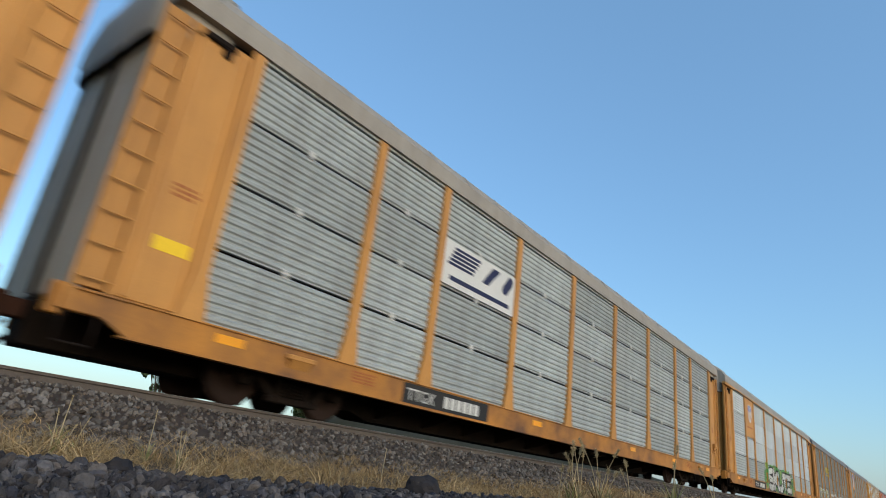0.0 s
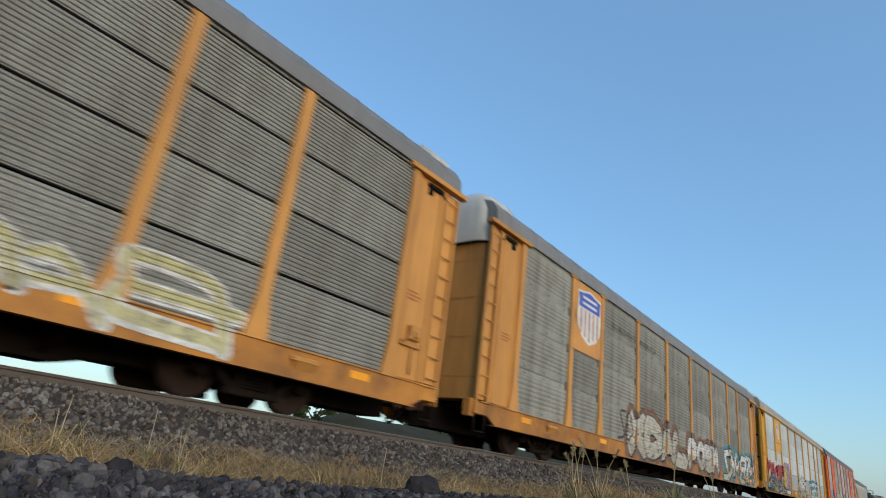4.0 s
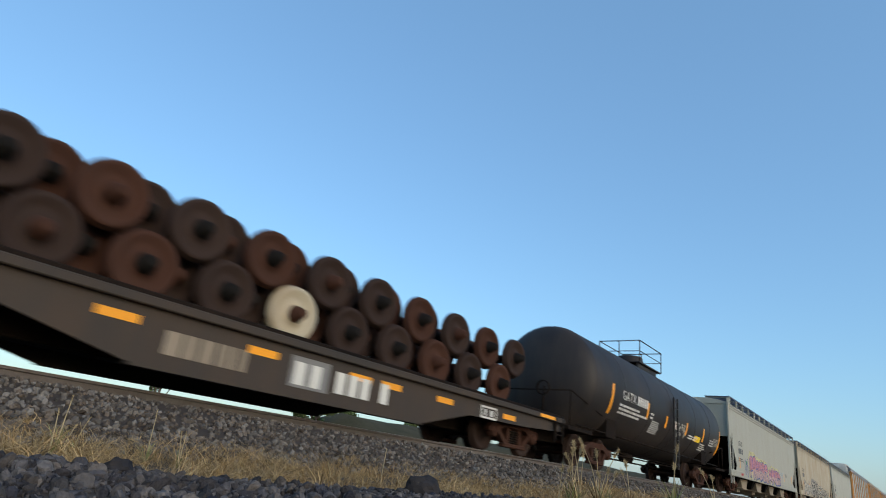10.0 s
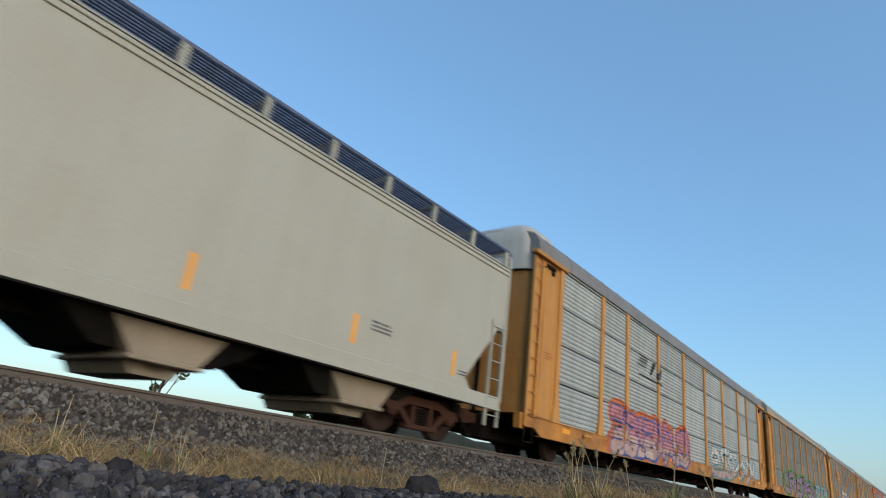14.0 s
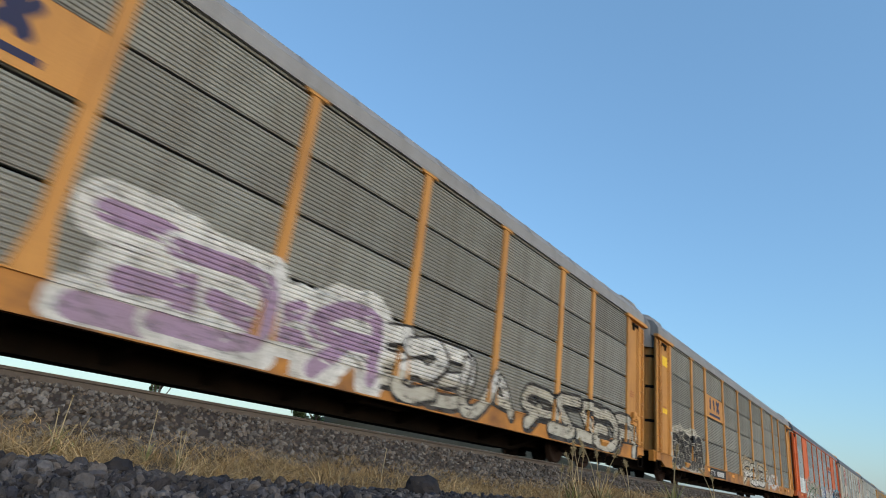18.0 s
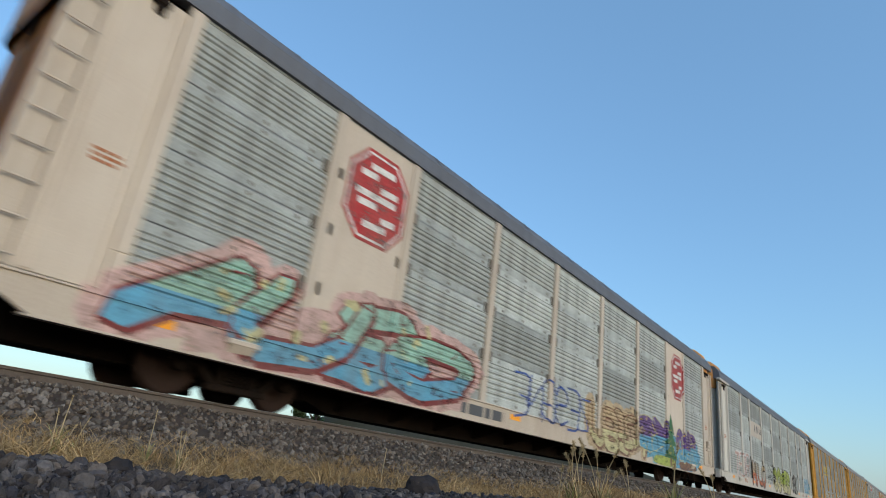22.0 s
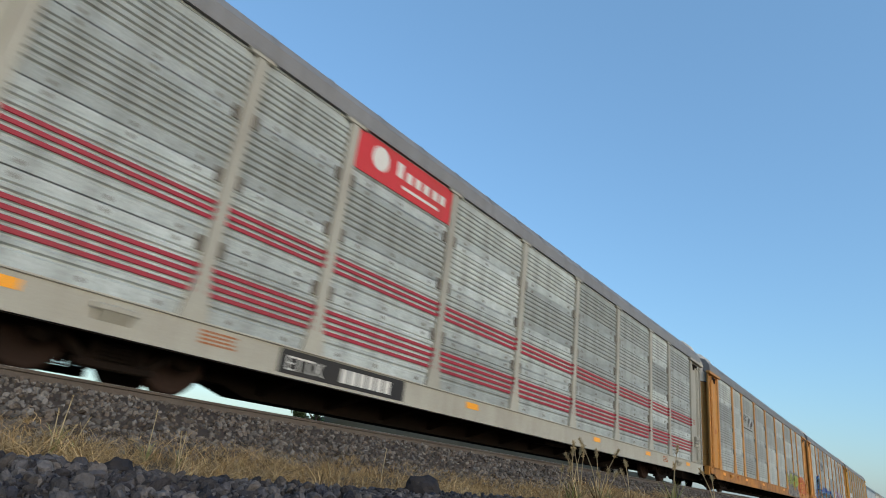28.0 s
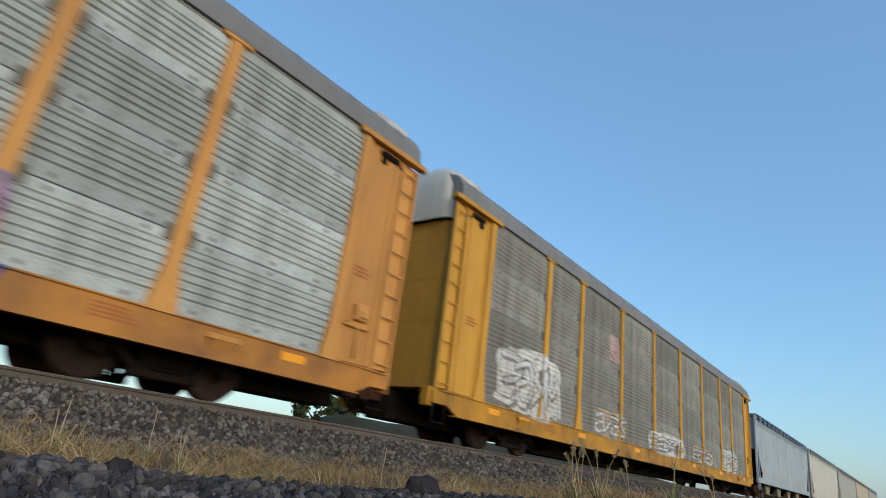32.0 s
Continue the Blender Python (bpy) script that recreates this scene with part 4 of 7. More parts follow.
# ---- flat wagon with a load of wheelsets ----
def flat_wagon():
    car = thing("flat_wagon", "dark rusty flat wagon loaded with wheelsets", "railway wagon", "wagons of the train")
    half = 8.5
    on_train(car, 202.6)
    deck = Shape().chamfer(-1.5, 1.5, -half, half, 1.02, 1.12, 0.015)
    part("deck", deck, M["dark"], car)
    belly = [(-half, 1.02), (-half, 0.74), (-half + 1.9, 0.64), (-4.35, 0.60), (-2.75, 0.25), (2.75, 0.22), (4.35, 0.60), (half - 1.9, 0.64), (half, 0.74), (half, 1.02)]
    for k in (0, 180):
        s = Shape().prism(belly, "x", 1.38, 1.42).chamfer(1.34, 1.52, -half, half, 0.94, 1.06, 0.015)
        s.prism([(-2.75, 0.21), (2.75, 0.21), (2.75, 0.26), (-2.75, 0.26)], "x", 1.34, 1.50)
        part("side_sill", s, M["flatdark"], car, turn=k)
    part("centre_sill", Shape().chamfer(-0.3, 0.3, -half, half, 0.35, 1.0, 0.02), M["dark"], car)
    for k in (1, -1):
        truck(car, k * (half - 1.75), M["rust"], 0.44)
        ladder(car, 1.5, k * (half - 0.1), k * (half - 0.5), 0.45, 1.05, 2, M["dark"], r=0.014)
        part("brake_stand", Shape().rod((0.9, k * (half - 0.1), 1.1), (0.9, k * (half - 0.1), 1.9), 0.03).lathe([(-0.03, 0.2), (0.03, 0.2), (0.03, 0.17), (-0.03, 0.17), (-0.03, 0.2)], "y", 16, (0.9, k * (half - 0.16), 1.85)), M["dark"], car)
        plate(car, "end_strip", 1.525, k * 7.55 - 0.38, k * 7.55 + 0.38, 0.96, 1.04, M["amber"], 0.004)
    for y in (-6.4, -3.0, -0.9, 1.1, 1.88, 3.47, 5.9):
        plate(car, "reflector", 1.425, y - 0.26, y + 0.26, 0.70, 0.81, M["amber"], 0.004)
    for y, w in ((-2.36, 0.22), (-2.10, 0.20), (-1.86, 0.20), (-1.60, 0.14), (-1.42, 0.10), (-1.26, 0.12)):
        plate(car, "name_bar", 1.425, y, y + w, 0.42, 0.72, M["baytan"], 0.003)
    for y in (-0.30, 0.02, 0.55, 0.84, 1.12, 1.6):
        plate(car, "number_bar", 1.430, y, y + 0.21, 0.42, 0.76, M["letter"], 0.003)
    plate(car, "number_field", 1.424, -0.38, 0.40, 0.38, 0.84, M["roof_grey"], 0.003)
    for a, b, c, d in ((4.74, 5.37, 0.83, 0.87), (4.74, 5.37, 0.61, 0.65), (4.74, 4.78, 0.65, 0.83), (5.33, 5.37, 0.65, 0.83), (4.88, 4.96, 0.67, 0.80), (5.10, 5.22, 0.67, 0.80)):
        plate(car, "stencil_bar", 1.425, a, b, c, d, M["letter"], 0.003)
    couplers(car, half + 0.2)
    mats = ["wheel", "rust", "wheel", "wheel", "rust"]
    mesh = kept("wheelset 0.46", lambda: wheelset_shape(0.46))
    for layer, n, z in ((0, 12, 1.60), (1, 12, 2.36)):
        for i in range(2 * n):
            ob = part("loose_wheelset", mesh, M[mats[(i * 3 + layer) % 5]])
            pale = layer == 0 and i == 12
            if pale:
                ob.material_slots[0].material = M["hop_rust"]
            part("axle_end", kept("axle_end", lambda: Shape().lathe([(1.0, 0.0), (1.01, 0.05), (1.0, 0.075), (0.83, 0.135), (0.795, 0.15)], "x", 16)), M["core"] if i % 3 else M["rust"], ob)
            tagged(ob, "pale wheelset with axle among rusty ones" if pale else "rusty wheelset with axle stacked on a flat wagon", "wheelset", "wheelsets on the flat wagon")
            y = 194.86 + (i // 2) * 1.287 + 0.64 * layer + (0.62 if i % 2 else 0.0)
            on_train(ob, y, 0.0 if i % 2 == 0 else -0.42, z + (0.08 if i % 2 else 0.0), 0)
    return car


f1 = flat_wagon()


# ---- tank wagon ----
def tank_wagon():
    car = thing("tank_wagon", "glossy black tank wagon with amber strips and white writing", "railway wagon", "wagons of the train")
    half, r, zc = 7.3, 1.64, 2.41
    on_train(car, 219.5)
    prof = [(-half, 0.0)]
    for i in range(1, 10):
        a = i * math.pi / 18
        prof.append((-half + 0.62 - 0.62 * math.cos(a), r * math.sin(a)))
    prof += [(-a, b) for a, b in prof[::-1]]
    part("tank", Shape().lathe(prof, "y", 56, (0, 0, zc)), M["tank"], car)
    for y in (-4.6, -2.3, 0.0, 0.62, 2.9, 5.0):
        part("weld_band", Shape().lathe([(y - 0.03, r), (y - 0.02, r + 0.008), (y + 0.02, r + 0.008), (y + 0.03, r)], "y", 56, (0, 0, zc)), M["tank"], car)
    # manway platform with railing
    part("platform", Shape().chamfer(-0.8, 0.8, -1.1, 1.3, zc + r + 0.02, zc + r + 0.07, 0.01).lathe([(zc + r - 0.1, 0.5), (zc + r + 0.4, 0.5), (zc + r + 0.45, 0.42), (zc + r + 0.45, 0.0)], "z", 20).box(-0.7, -0.6, -1, 1, zc + 1.3, zc + r + 0.03).box(0.6, 0.7, -1, 1, zc + 1.3, zc + r + 0.03), M["tank"], car)
    z0, z1 = zc + r + 0.05, zc + r + 0.85
    rails = ((-0.8, -1.1, 0.8, -1.1), (0.8, -1.1, 0.8, 1.3), (0.8, 1.3, -0.8, 1.3), (-0.8, 1.3, -0.8, -1.1))
    for a, b, c_, d in rails:
        part("handrail", Shape().rod((a, b, z1), (c_, d, z1), 0.02).rod((a, b, (z0 + z1) / 2), (c_, d, (z0 + z1) / 2), 0.015), M["tank"], car)
    for x in (-0.8, 0, 0.8):
        for y in (-1.1, 1.3):
            part("rail_post", kept("rail_post", lambda: Shape().rod((0, 0, z0), (0, 0, z1), 0.02)), M["tank"], car, at=(x, y, 0))
    ladder(car, r + 0.08, -0.1, 0.34, 0.45, zc + 0.55, 9, M["tank"], r=0.014)
    for k in (1, -1):
        part("saddle", Shape().prism([(-1.35, 0.95), (1.35, 0.95), (1.36, 1.55), (0.8, 0.98), (-0.8, 0.98), (-1.36, 1.55)], "y", k * 5.0 - 0.35, k * 5.0 + 0.35), M["dark"], car)
        part("end_sill", Shape().chamfer(-1.45, 1.45, k * half - 0.75, k * half + 0.75, 0.86, 0.96, 0.01).chamfer(-0.32, 0.32, k * half - 3.0, k * half + 0.8, 0.55, 0.86, 0.02), M["dark"], car)
        part("end_rail", Shape().rod((1.4, k * (half + 0.6), 0.95), (1.4, k * (half + 0.6), 1.9), 0.02).rod((-1.4, k * (half + 0.6), 1.9), (1.4, k * (half + 0.6), 1.9), 0.02).rod((-1.4, k * (half + 0.6), 0.95), (-1.4, k * (half + 0.6), 1.9), 0.02).rod((1.4, k * (half - 1.5), 1.5), (1.4, k * (half + 0.6), 1.9), 0.02), M["dark"], car)
        truck(car, k * 5.4, M["rust"], 0.46)
        part("side_pipe", Shape().rod((k * 1.32, -half, 1.05), (k * 1.32, half, 1.05), 0.025), M["dark"], car)

    def on_tank(name, y0, y1, a0, a1, mat, lift=0.006):
        """A strip on the shell between two angles above the level."""
        s = Shape()
        m = max(2, int(abs(a1 - a0) / 6))
        v = []
        for i in range(m + 1):
            a = radians(a0 - 5 + (a1 - a0) * i / m)
            for y in (y0, y1):
                v.append(((r + lift) * math.cos(a), y, zc + (r + lift) * math.sin(a)))
        s.add(v, [(2 * i, 2 * i + 1, 2 * i + 3, 2 * i + 2) for i in range(m)])
        return part(name, s, mat, car)
    for y, a0, a1 in ((-5.55, -24, 8), (-2.5, -15, 4), (-0.55, -17, -2), (1.85, -17, 0), (4.15, -17, 2), (6.6, -30, 8)):
        on_tank("amber_strip", y - 0.08, y + 0.08, a0, a1, M["amber"])
    rnd = random.Random(5)

    def writing(y0, a0, rows, width, step, mat=None, tall=0.6):
        for i in range(rows):
            y = y0
            while y < y0 + width * rnd.uniform(0.75, 1.0):
                w = rnd.uniform(0.8, 2.4) * step
                on_tank("stencil_writing", y, y + w, a0 - i * step * 42, a0 - i * step * 42 - step * 40 * tall, mat or M["letter"])
                y += w + 0.4 * step
    cu = lettering(car, "GATX", 0, -4.8, 0, 0.42, M["letter"], "mark")
    for v in cu.data.vertices:
        a = radians(-9) + v.co.z / r
        v.co = Vector(((r + 0.006) * math.cos(a), v.co.y, zc + (r + 0.006) * math.sin(a)))
    for i in range(5):
        on_tank("number_bar", -3.5 + 0.2 * i, -3.36 + 0.2 * i, 6, -4, M["letter"])
    writing(-4.9, -9, 3, 2.2, 0.10)
    writing(-2.2, -6, 2, 0.3, 0.10)
    writing(-1.95, -14, 7, 0.8, 0.055)
    writing(2.2, -14, 2, 1.2, 0.08)
    writing(4.0, -20, 4, 0.8, 0.07)
    writing(5.2, -10, 3, 0.5, 0.08)
    on_tank("placard", 5.7, 6.4, -6, -17, M["greypaint"])
    writing(5.75, -7, 7, 0.6, 0.05, M["ink"])
    on_tank("placard", 0.35, 0.85, -4, -14, M["cream"])
    on_tank("placard", 3.0, 3.85, -12, -20, M["sticker"])
    for i in range(16):                       # a scrawl of white loops
        t0 = i * 0.75
        y, a = 1.25 + 0.40 * math.cos(t0) + 0.012 * i, -13 + 7 * math.sin(t0 * 1.7)
        on_tank("scrawl", y - 0.10, y + 0.10, a, a + 2.0, M["greypaint"])
        on_tank("scrawl", y - 0.03, y + 0.03, a - 3, a + 3, M["greypaint"])
    for x, z, r0 in ((0.55, 0.60, 0.025), (0.40, 0.70, 0.02), (-0.3, 0.52, 0.03)):
        part("brake_rod", Shape().rod((x, -4.2, z), (x, 4.2, z + 0.05), r0, 6), M["dark"], car)
    part("brake_cylinder", Shape().lathe([(-0.35, 0.0), (-0.35, 0.16), (0.35, 0.16), (0.35, 0.0)], "y", 14, (0.35, -1.2, 0.62)), M["dark"], car)
    couplers(car, half + 0.75)
    return car


t1 = tank_wagon()


# ---- paint on the sides: logos and graffiti ----
def spray_mat(name, color):
    """Sprayed paint, worn through in patches and thin streaks to what lies under it."""
    m = paint(name, tuple(0.74 * v for v in color), rough=0.6, dirt=0.55, grime=(0.16, 0.14, 0.12), piece=0.03, grain=4, speck=0.3, fine=30)
    n, l = m.node_tree.nodes, m.node_tree.links
    tc = n.new("ShaderNodeTexCoord")
    mp = n.new("ShaderNodeMapping")
    mp.inputs["Scale"].default_value = (1.0, 2.2, 5.0)
    l.new(tc.outputs["Object"], mp.inputs[0])
    worn = n.new("ShaderNodeTexNoise")
    worn.inputs["Scale"].default_value, worn.inputs["Detail"].default_value, worn.inputs["Roughness"].default_value = 1.6, 9.0, 0.72
    l.new(mp.outputs[0], worn.inputs[0])
    gone = n.new("ShaderNodeMapRange")
    gone.inputs["From Min"].default_value, gone.inputs["From Max"].default_value, gone.inputs["To Max"].default_value = 0.50, 0.72, 0.9
    l.new(worn.outputs[0], gone.inputs["Value"])
    clear = n.new("ShaderNodeBsdfTransparent")
    mix = n.new("ShaderNodeMixShader")
    l.new(gone.outputs[0], mix.inputs[0])
    l.new(n["Principled BSDF"].outputs[0], mix.inputs[1])
    l.new(clear.outputs[0], mix.inputs[2])
    l.new(mix.outputs[0], n["Material Output"].inputs["Surface"])
    return m


C = {
    "white": spray_mat("white spray paint", (0.86, 0.86, 0.83)),
    "black": spray_mat("black spray paint", (0.02, 0.02, 0.022)),
    "red": spray_mat("red spray paint", (0.48, 0.04, 0.04)),
    "maroon": spray_mat("maroon spray paint", (0.22, 0.03, 0.03)),
    "pink": spray_mat("pink spray paint", (0.66, 0.27, 0.33)),
    "palepink": spray_mat("pale pink spray paint", (0.68, 0.46, 0.42)),
    "lilac": spray_mat("lilac spray paint", (0.44, 0.30, 0.46)),
    "purple": spray_mat("purple spray paint", (0.14, 0.07, 0.27)),
    "navy": spray_mat("navy spray paint", (0.02, 0.04, 0.16)),
    "blue": spray_mat("blue spray paint", (0.04, 0.11, 0.42)),
    "skyblue": spray_mat("sky blue spray paint", (0.12, 0.42, 0.62)),
    "paleblue": spray_mat("pale blue spray paint", (0.40, 0.55, 0.66)),
    "teal": spray_mat("teal spray paint", (0.05, 0.30, 0.36)),
    "mint": spray_mat("mint spray paint", (0.34, 0.60, 0.50)),
    "green": spray_mat("green spray paint", (0.12, 0.42, 0.10)),
    "darkgreen": spray_mat("dark green spray paint", (0.03, 0.17, 0.06)),
    "lime": spray_mat("lime spray paint", (0.42, 0.52, 0.10)),
    "yellow": spray_mat("yellow spray paint", (0.78, 0.56, 0.06)),
    "paleyellow": spray_mat("pale yellow spray paint", (0.66, 0.62, 0.34)),
    "orange": spray_mat("orange spray paint", (0.72, 0.17, 0.05)),
    "tan": spray_mat("tan spray paint", (0.58, 0.45, 0.28)),
    "brown": spray_mat("brown spray paint", (0.24, 0.12, 0.07)),
    "bone": spray_mat("bone-coloured spray paint", (0.62, 0.59, 0.50)),
    "grey": spray_mat("grey spray paint", (0.30, 0.29, 0.28)),
}


def side_x(surface, y, z):
    """How far out the side of a wagon lies at a spot."""
    kind, full = surface
    if kind == "smooth":
        return 1.552 if z < 1.085 else 1.532
    for e in EDGES:
        if abs(y - e) < 0.1075 and z > LOW - 0.03:
            return 1.606
    if z < 0.918:
        return 1.602 if z > 0.88 else 1.577
    for c in full:
        if EDGES[c] <= y <= EDGES[c + 1]:
            return 1.577
    return sheet_x(kind, z)


def spray(car, polys, mat, lift, name="graffiti", label="", under=None):
    """Flat outlines in (y, z), cut and laid onto the ribs and posts of the side."""
    surface = SURFACES[car.name]
    bm = bmesh.new()
    for i, poly in enumerate(polys):
        try:
            bm.faces.new([bm.verts.new((0.0002 * (i % 7), y, z)) for y, z in poly])
        except ValueError:
            pass
    ys, zs = [v.co.y for v in bm.verts], [v.co.z for v in bm.verts]
    if not ys:
        return None
    y0, y1, z0, z1 = min(ys), max(ys), min(zs), max(zs)
    cuts_z, cuts_y = [], []
    if surface[0] == "smooth":
        cuts_z = [1.083, 1.087]
    else:
        h, p = sheet_profile(surface[0])
        for r in range(4):
            cuts_z += [LOW + r * h + z for z, x in p]
        cuts_z = [z for z in cuts_z if z > 0.93] + [0.879, 0.881, 0.917, 0.919]
        for e in EDGES:
            cuts_y += [e - 0.1085, e - 0.1065, e + 0.1065, e + 0.1085]
    foot = 0.835 if surface[0] == "smooth" else 0.482
    if z0 < foot:
        bmesh.ops.bisect_plane(bm, geom=bm.verts[:] + bm.edges[:] + bm.faces[:], plane_co=(0, 0, foot), plane_no=(0, 0, 1), clear_inner=True, dist=0.0004)
    for axis, cuts, lo, hi in ((2, cuts_z, z0, z1), (1, cuts_y, y0, y1)):
        for c in cuts:
            if lo < c < hi:
                co, no = [0, 0, 0], [0, 0, 0]
                co[axis], no[axis] = c, 1
                bmesh.ops.bisect_plane(bm, geom=bm.verts[:] + bm.edges[:] + bm.faces[:], plane_co=co, plane_no=no, dist=0.0004)
    for v in bm.verts:
        v.co.x += side_x(surface, v.co.y, v.co.z) + lift
    bmesh.ops.triangulate(bm, faces=[f for f in bm.faces if len(f.verts) > 4])
    me = bpy.data.meshes.new(name)
    bm.to_mesh(me)
    bm.free()
    me.materials.append(None)
    return part(name, me, mat, under or car, label)


def glyphs(text, y0, y1, z0, z1, fat=0.0, slant=0.0):
    """Outlines of letters that fill a field, as small flat pieces."""
    cu = bpy.data.curves.new("glyphs", "FONT")
    cu.body, cu.size, cu.resolution_u, cu.offset, cu.shear = text, 1.0, 3, fat, slant
    cu.space_character = 1.0 + fat * 1.2
    tmp = bpy.data.objects.new("glyphs", cu)
    me = bpy.data.meshes.new_from_object(tmp)
    bpy.data.objects.remove(tmp)
    co = [v.co for v in me.vertices]
    a0, a1 = min(v.x for v in co), max(v.x for v in co)
    b0, b1 = min(v.y for v in co), max(v.y for v in co)
    ky, kz = (y1 - y0) / (a1 - a0), (z1 - z0) / (b1 - b0)
    return [[(y0 + (co[i].x - a0) * ky, z0 + (co[i].y - b0) * kz) for i in f.vertices] for f in me.polygons]


def capsule(a, b, w, n=4):
    """A thick stroke with round ends."""
    d = math.atan2(b[1] - a[1], b[0] - a[0])
    out = []
    for c, start in ((b, d - math.pi / 2), (a, d + math.pi / 2)):
        for i in range(n + 1):
            t = start + math.pi * i / n
            out.append((c[0] + w * math.cos(t), c[1] + w * math.sin(t)))
    return out


# skeletons of painted letters: strokes of points on a grid, 0 to 6 across and 0 to 8 up
ALPHA = {
    "A": "00 38 60|13 53", "B": "00 08 48 57 55 44 04|44 53 51 40 00", "C": "67 48 28 06 02 20 40 61", "D": "00 08 38 66 62 30 00",
    "E": "68 08 00 60|04 44", "F": "68 08 00|04 44", "G": "67 48 28 06 02 20 40 61 64 34", "H": "08 00|68 60|04 64", "I": "38 30",
    "J": "18 58 52 40 20 02", "K": "08 00|68 03|24 60", "L": "08 00 60", "M": "00 08 33 68 60", "N": "00 08 60 68",
    "O": "38 16 12 30 50 62 66 48 38", "P": "00 08 48 67 65 44 04", "R": "00 08 48 67 65 44 04|34 60", "S": "67 48 28 07 05 24 44 63 61 40 20 01",
    "T": "08 68|38 30", "U": "08 02 20 40 62 68", "X": "08 60|68 00", "Y": "08 34 68|34 30", "Z": "08 68 00 60",
    "a": "54 35 24 12 10 30 52|55 51 60", "b": "18 10|14 35 54 52 40 10", "g": "54 35 24 12 21 41 53|55 50 30", "n": "15 10|13 35 44 40 50",
    "r": "15 10|13 35 54", "s": "55 35 24 43 52 41 11", "t": "28 21 30 50|05 55", "i": "68 38 16 14 23 44 67|68 62 40 10",
}


def flow(points, steps=3):
    """The same stroke with its corners rounded."""
    if len(points) < 3:
        return points
    out = [points[0]]
    for p, q, r in zip(points, points[1:], points[2:]):
        a = (p[0] * 0.35 + q[0] * 0.65, p[1] * 0.35 + q[1] * 0.65)
        b = (r[0] * 0.35 + q[0] * 0.65, r[1] * 0.35 + q[1] * 0.65)
        for i in range(steps):
            t = i / (steps - 1)
            out.append(tuple(a[k] * (1 - t) ** 2 + 2 * q[k] * t * (1 - t) + b[k] * t * t for k in (0, 1)))
    return out + [points[-1]]


def letter_strokes(rnd, sign, y, w, z0, z1, weight, slant, loose, sharp):
    """Thick strokes (p, q, half width at p, half width at q) of one painted letter; an unknown sign gives a form that says nothing."""
    turned = sign not in ALPHA
    code = ALPHA[rnd.choice("ABEGKMNRSUZ") if turned else sign]
    h = z1 - z0
    r = weight * min(w, h) * 0.56
    tilt = rnd.uniform(-0.10, 0.10)
    out = []
    for stroke in code.split("|"):
        pts = []
        for p in stroke.split():
            a, b = int(p[0]) / 6, int(p[1]) / 8
            if turned:
                a, b = 1 - a + rnd.uniform(-0.13, 0.13), b + rnd.uniform(-0.10, 0.10)
            else:
                a, b = a + rnd.uniform(-loose, loose), b + rnd.uniform(-loose, loose)
            pts.append((y + r + (w - 1.6 * r) * a + (slant + tilt) * (b - 0.5) * h, z0 + r + (h - 2 * r) * min(1.05, max(-0.05, b))))
        pts = pts if sharp else flow(pts)
        n = len(pts) - 1
        k0, k1 = rnd.uniform(0.8, 1.2), rnd.uniform(0.8, 1.2)
        for i in range(n):
            out.append((pts[i], pts[i + 1], r * (k0 + (k1 - k0) * i / n), r * (k0 + (k1 - k0) * (i + 1) / n)))
    return out


def brush(p, q, a, b, n=5):
    """One stroke with round ends, a wide at p and b wide at q."""
    d = math.atan2(q[1] - p[1], q[0] - p[0])
    out = []
    for c, w, start in ((q, b, d - math.pi / 2), (p, a, d + math.pi / 2)):
        for i in range(n + 1):
            t = start + math.pi * i / n
            out.append((c[0] + w * math.cos(t), c[1] + w * math.sin(t)))
    return out


def clipped(poly, level, above):
    """The part of a convex outline above or below a level."""
    out = []
    for (ya, za), (yb, zb) in zip(poly, poly[1:] + poly[:1]):
        ina, inb = (za >= level) == above, (zb >= level) == above
        if ina:
            out.append((ya, za))
        if ina != inb:
            k = (level - za) / (zb - za)
            out.append((ya + (yb - ya) * k, level))
    return out if len(out) > 2 else None


def cloud(seed, y0, y1, z0, z1, spikes=40, rough=0.16):
    """One ragged patch of colour."""
    rnd = random.Random(seed)
    cy, cz, ry, rz = (y0 + y1) / 2, (z0 + z1) / 2, (y1 - y0) / 2, (z1 - z0) / 2
    out = []
    for i in range(spikes):
        t = 2 * math.pi * i / spikes
        k = 1 + rnd.uniform(-rough, rough)
        c, s_ = math.cos(t), math.sin(t)
        c, s_ = math.copysign(abs(c) ** 0.6, c), math.copysign(abs(s_) ** 0.6, s_)
        out.append((cy + ry * c * (1 + (k - 1) * min(1, rz / ry)), min(z1 + 0.1, max(0.49, cz + rz * s_ * k))))
    return [out]


def patch(seed, y0, y1, z0, z1, count, size):
    """Many small scattered dabs of colour."""
    rnd = random.Random(seed)
    out = []
    for i in range(count):
        y, z = rnd.uniform(y0, y1), rnd.uniform(z0, z1)
        out.append(capsule((y, z), (y + rnd.uniform(-1, 1) * size, z + rnd.uniform(-1, 1) * size), size * rnd.uniform(0.2, 0.5)))
    return out


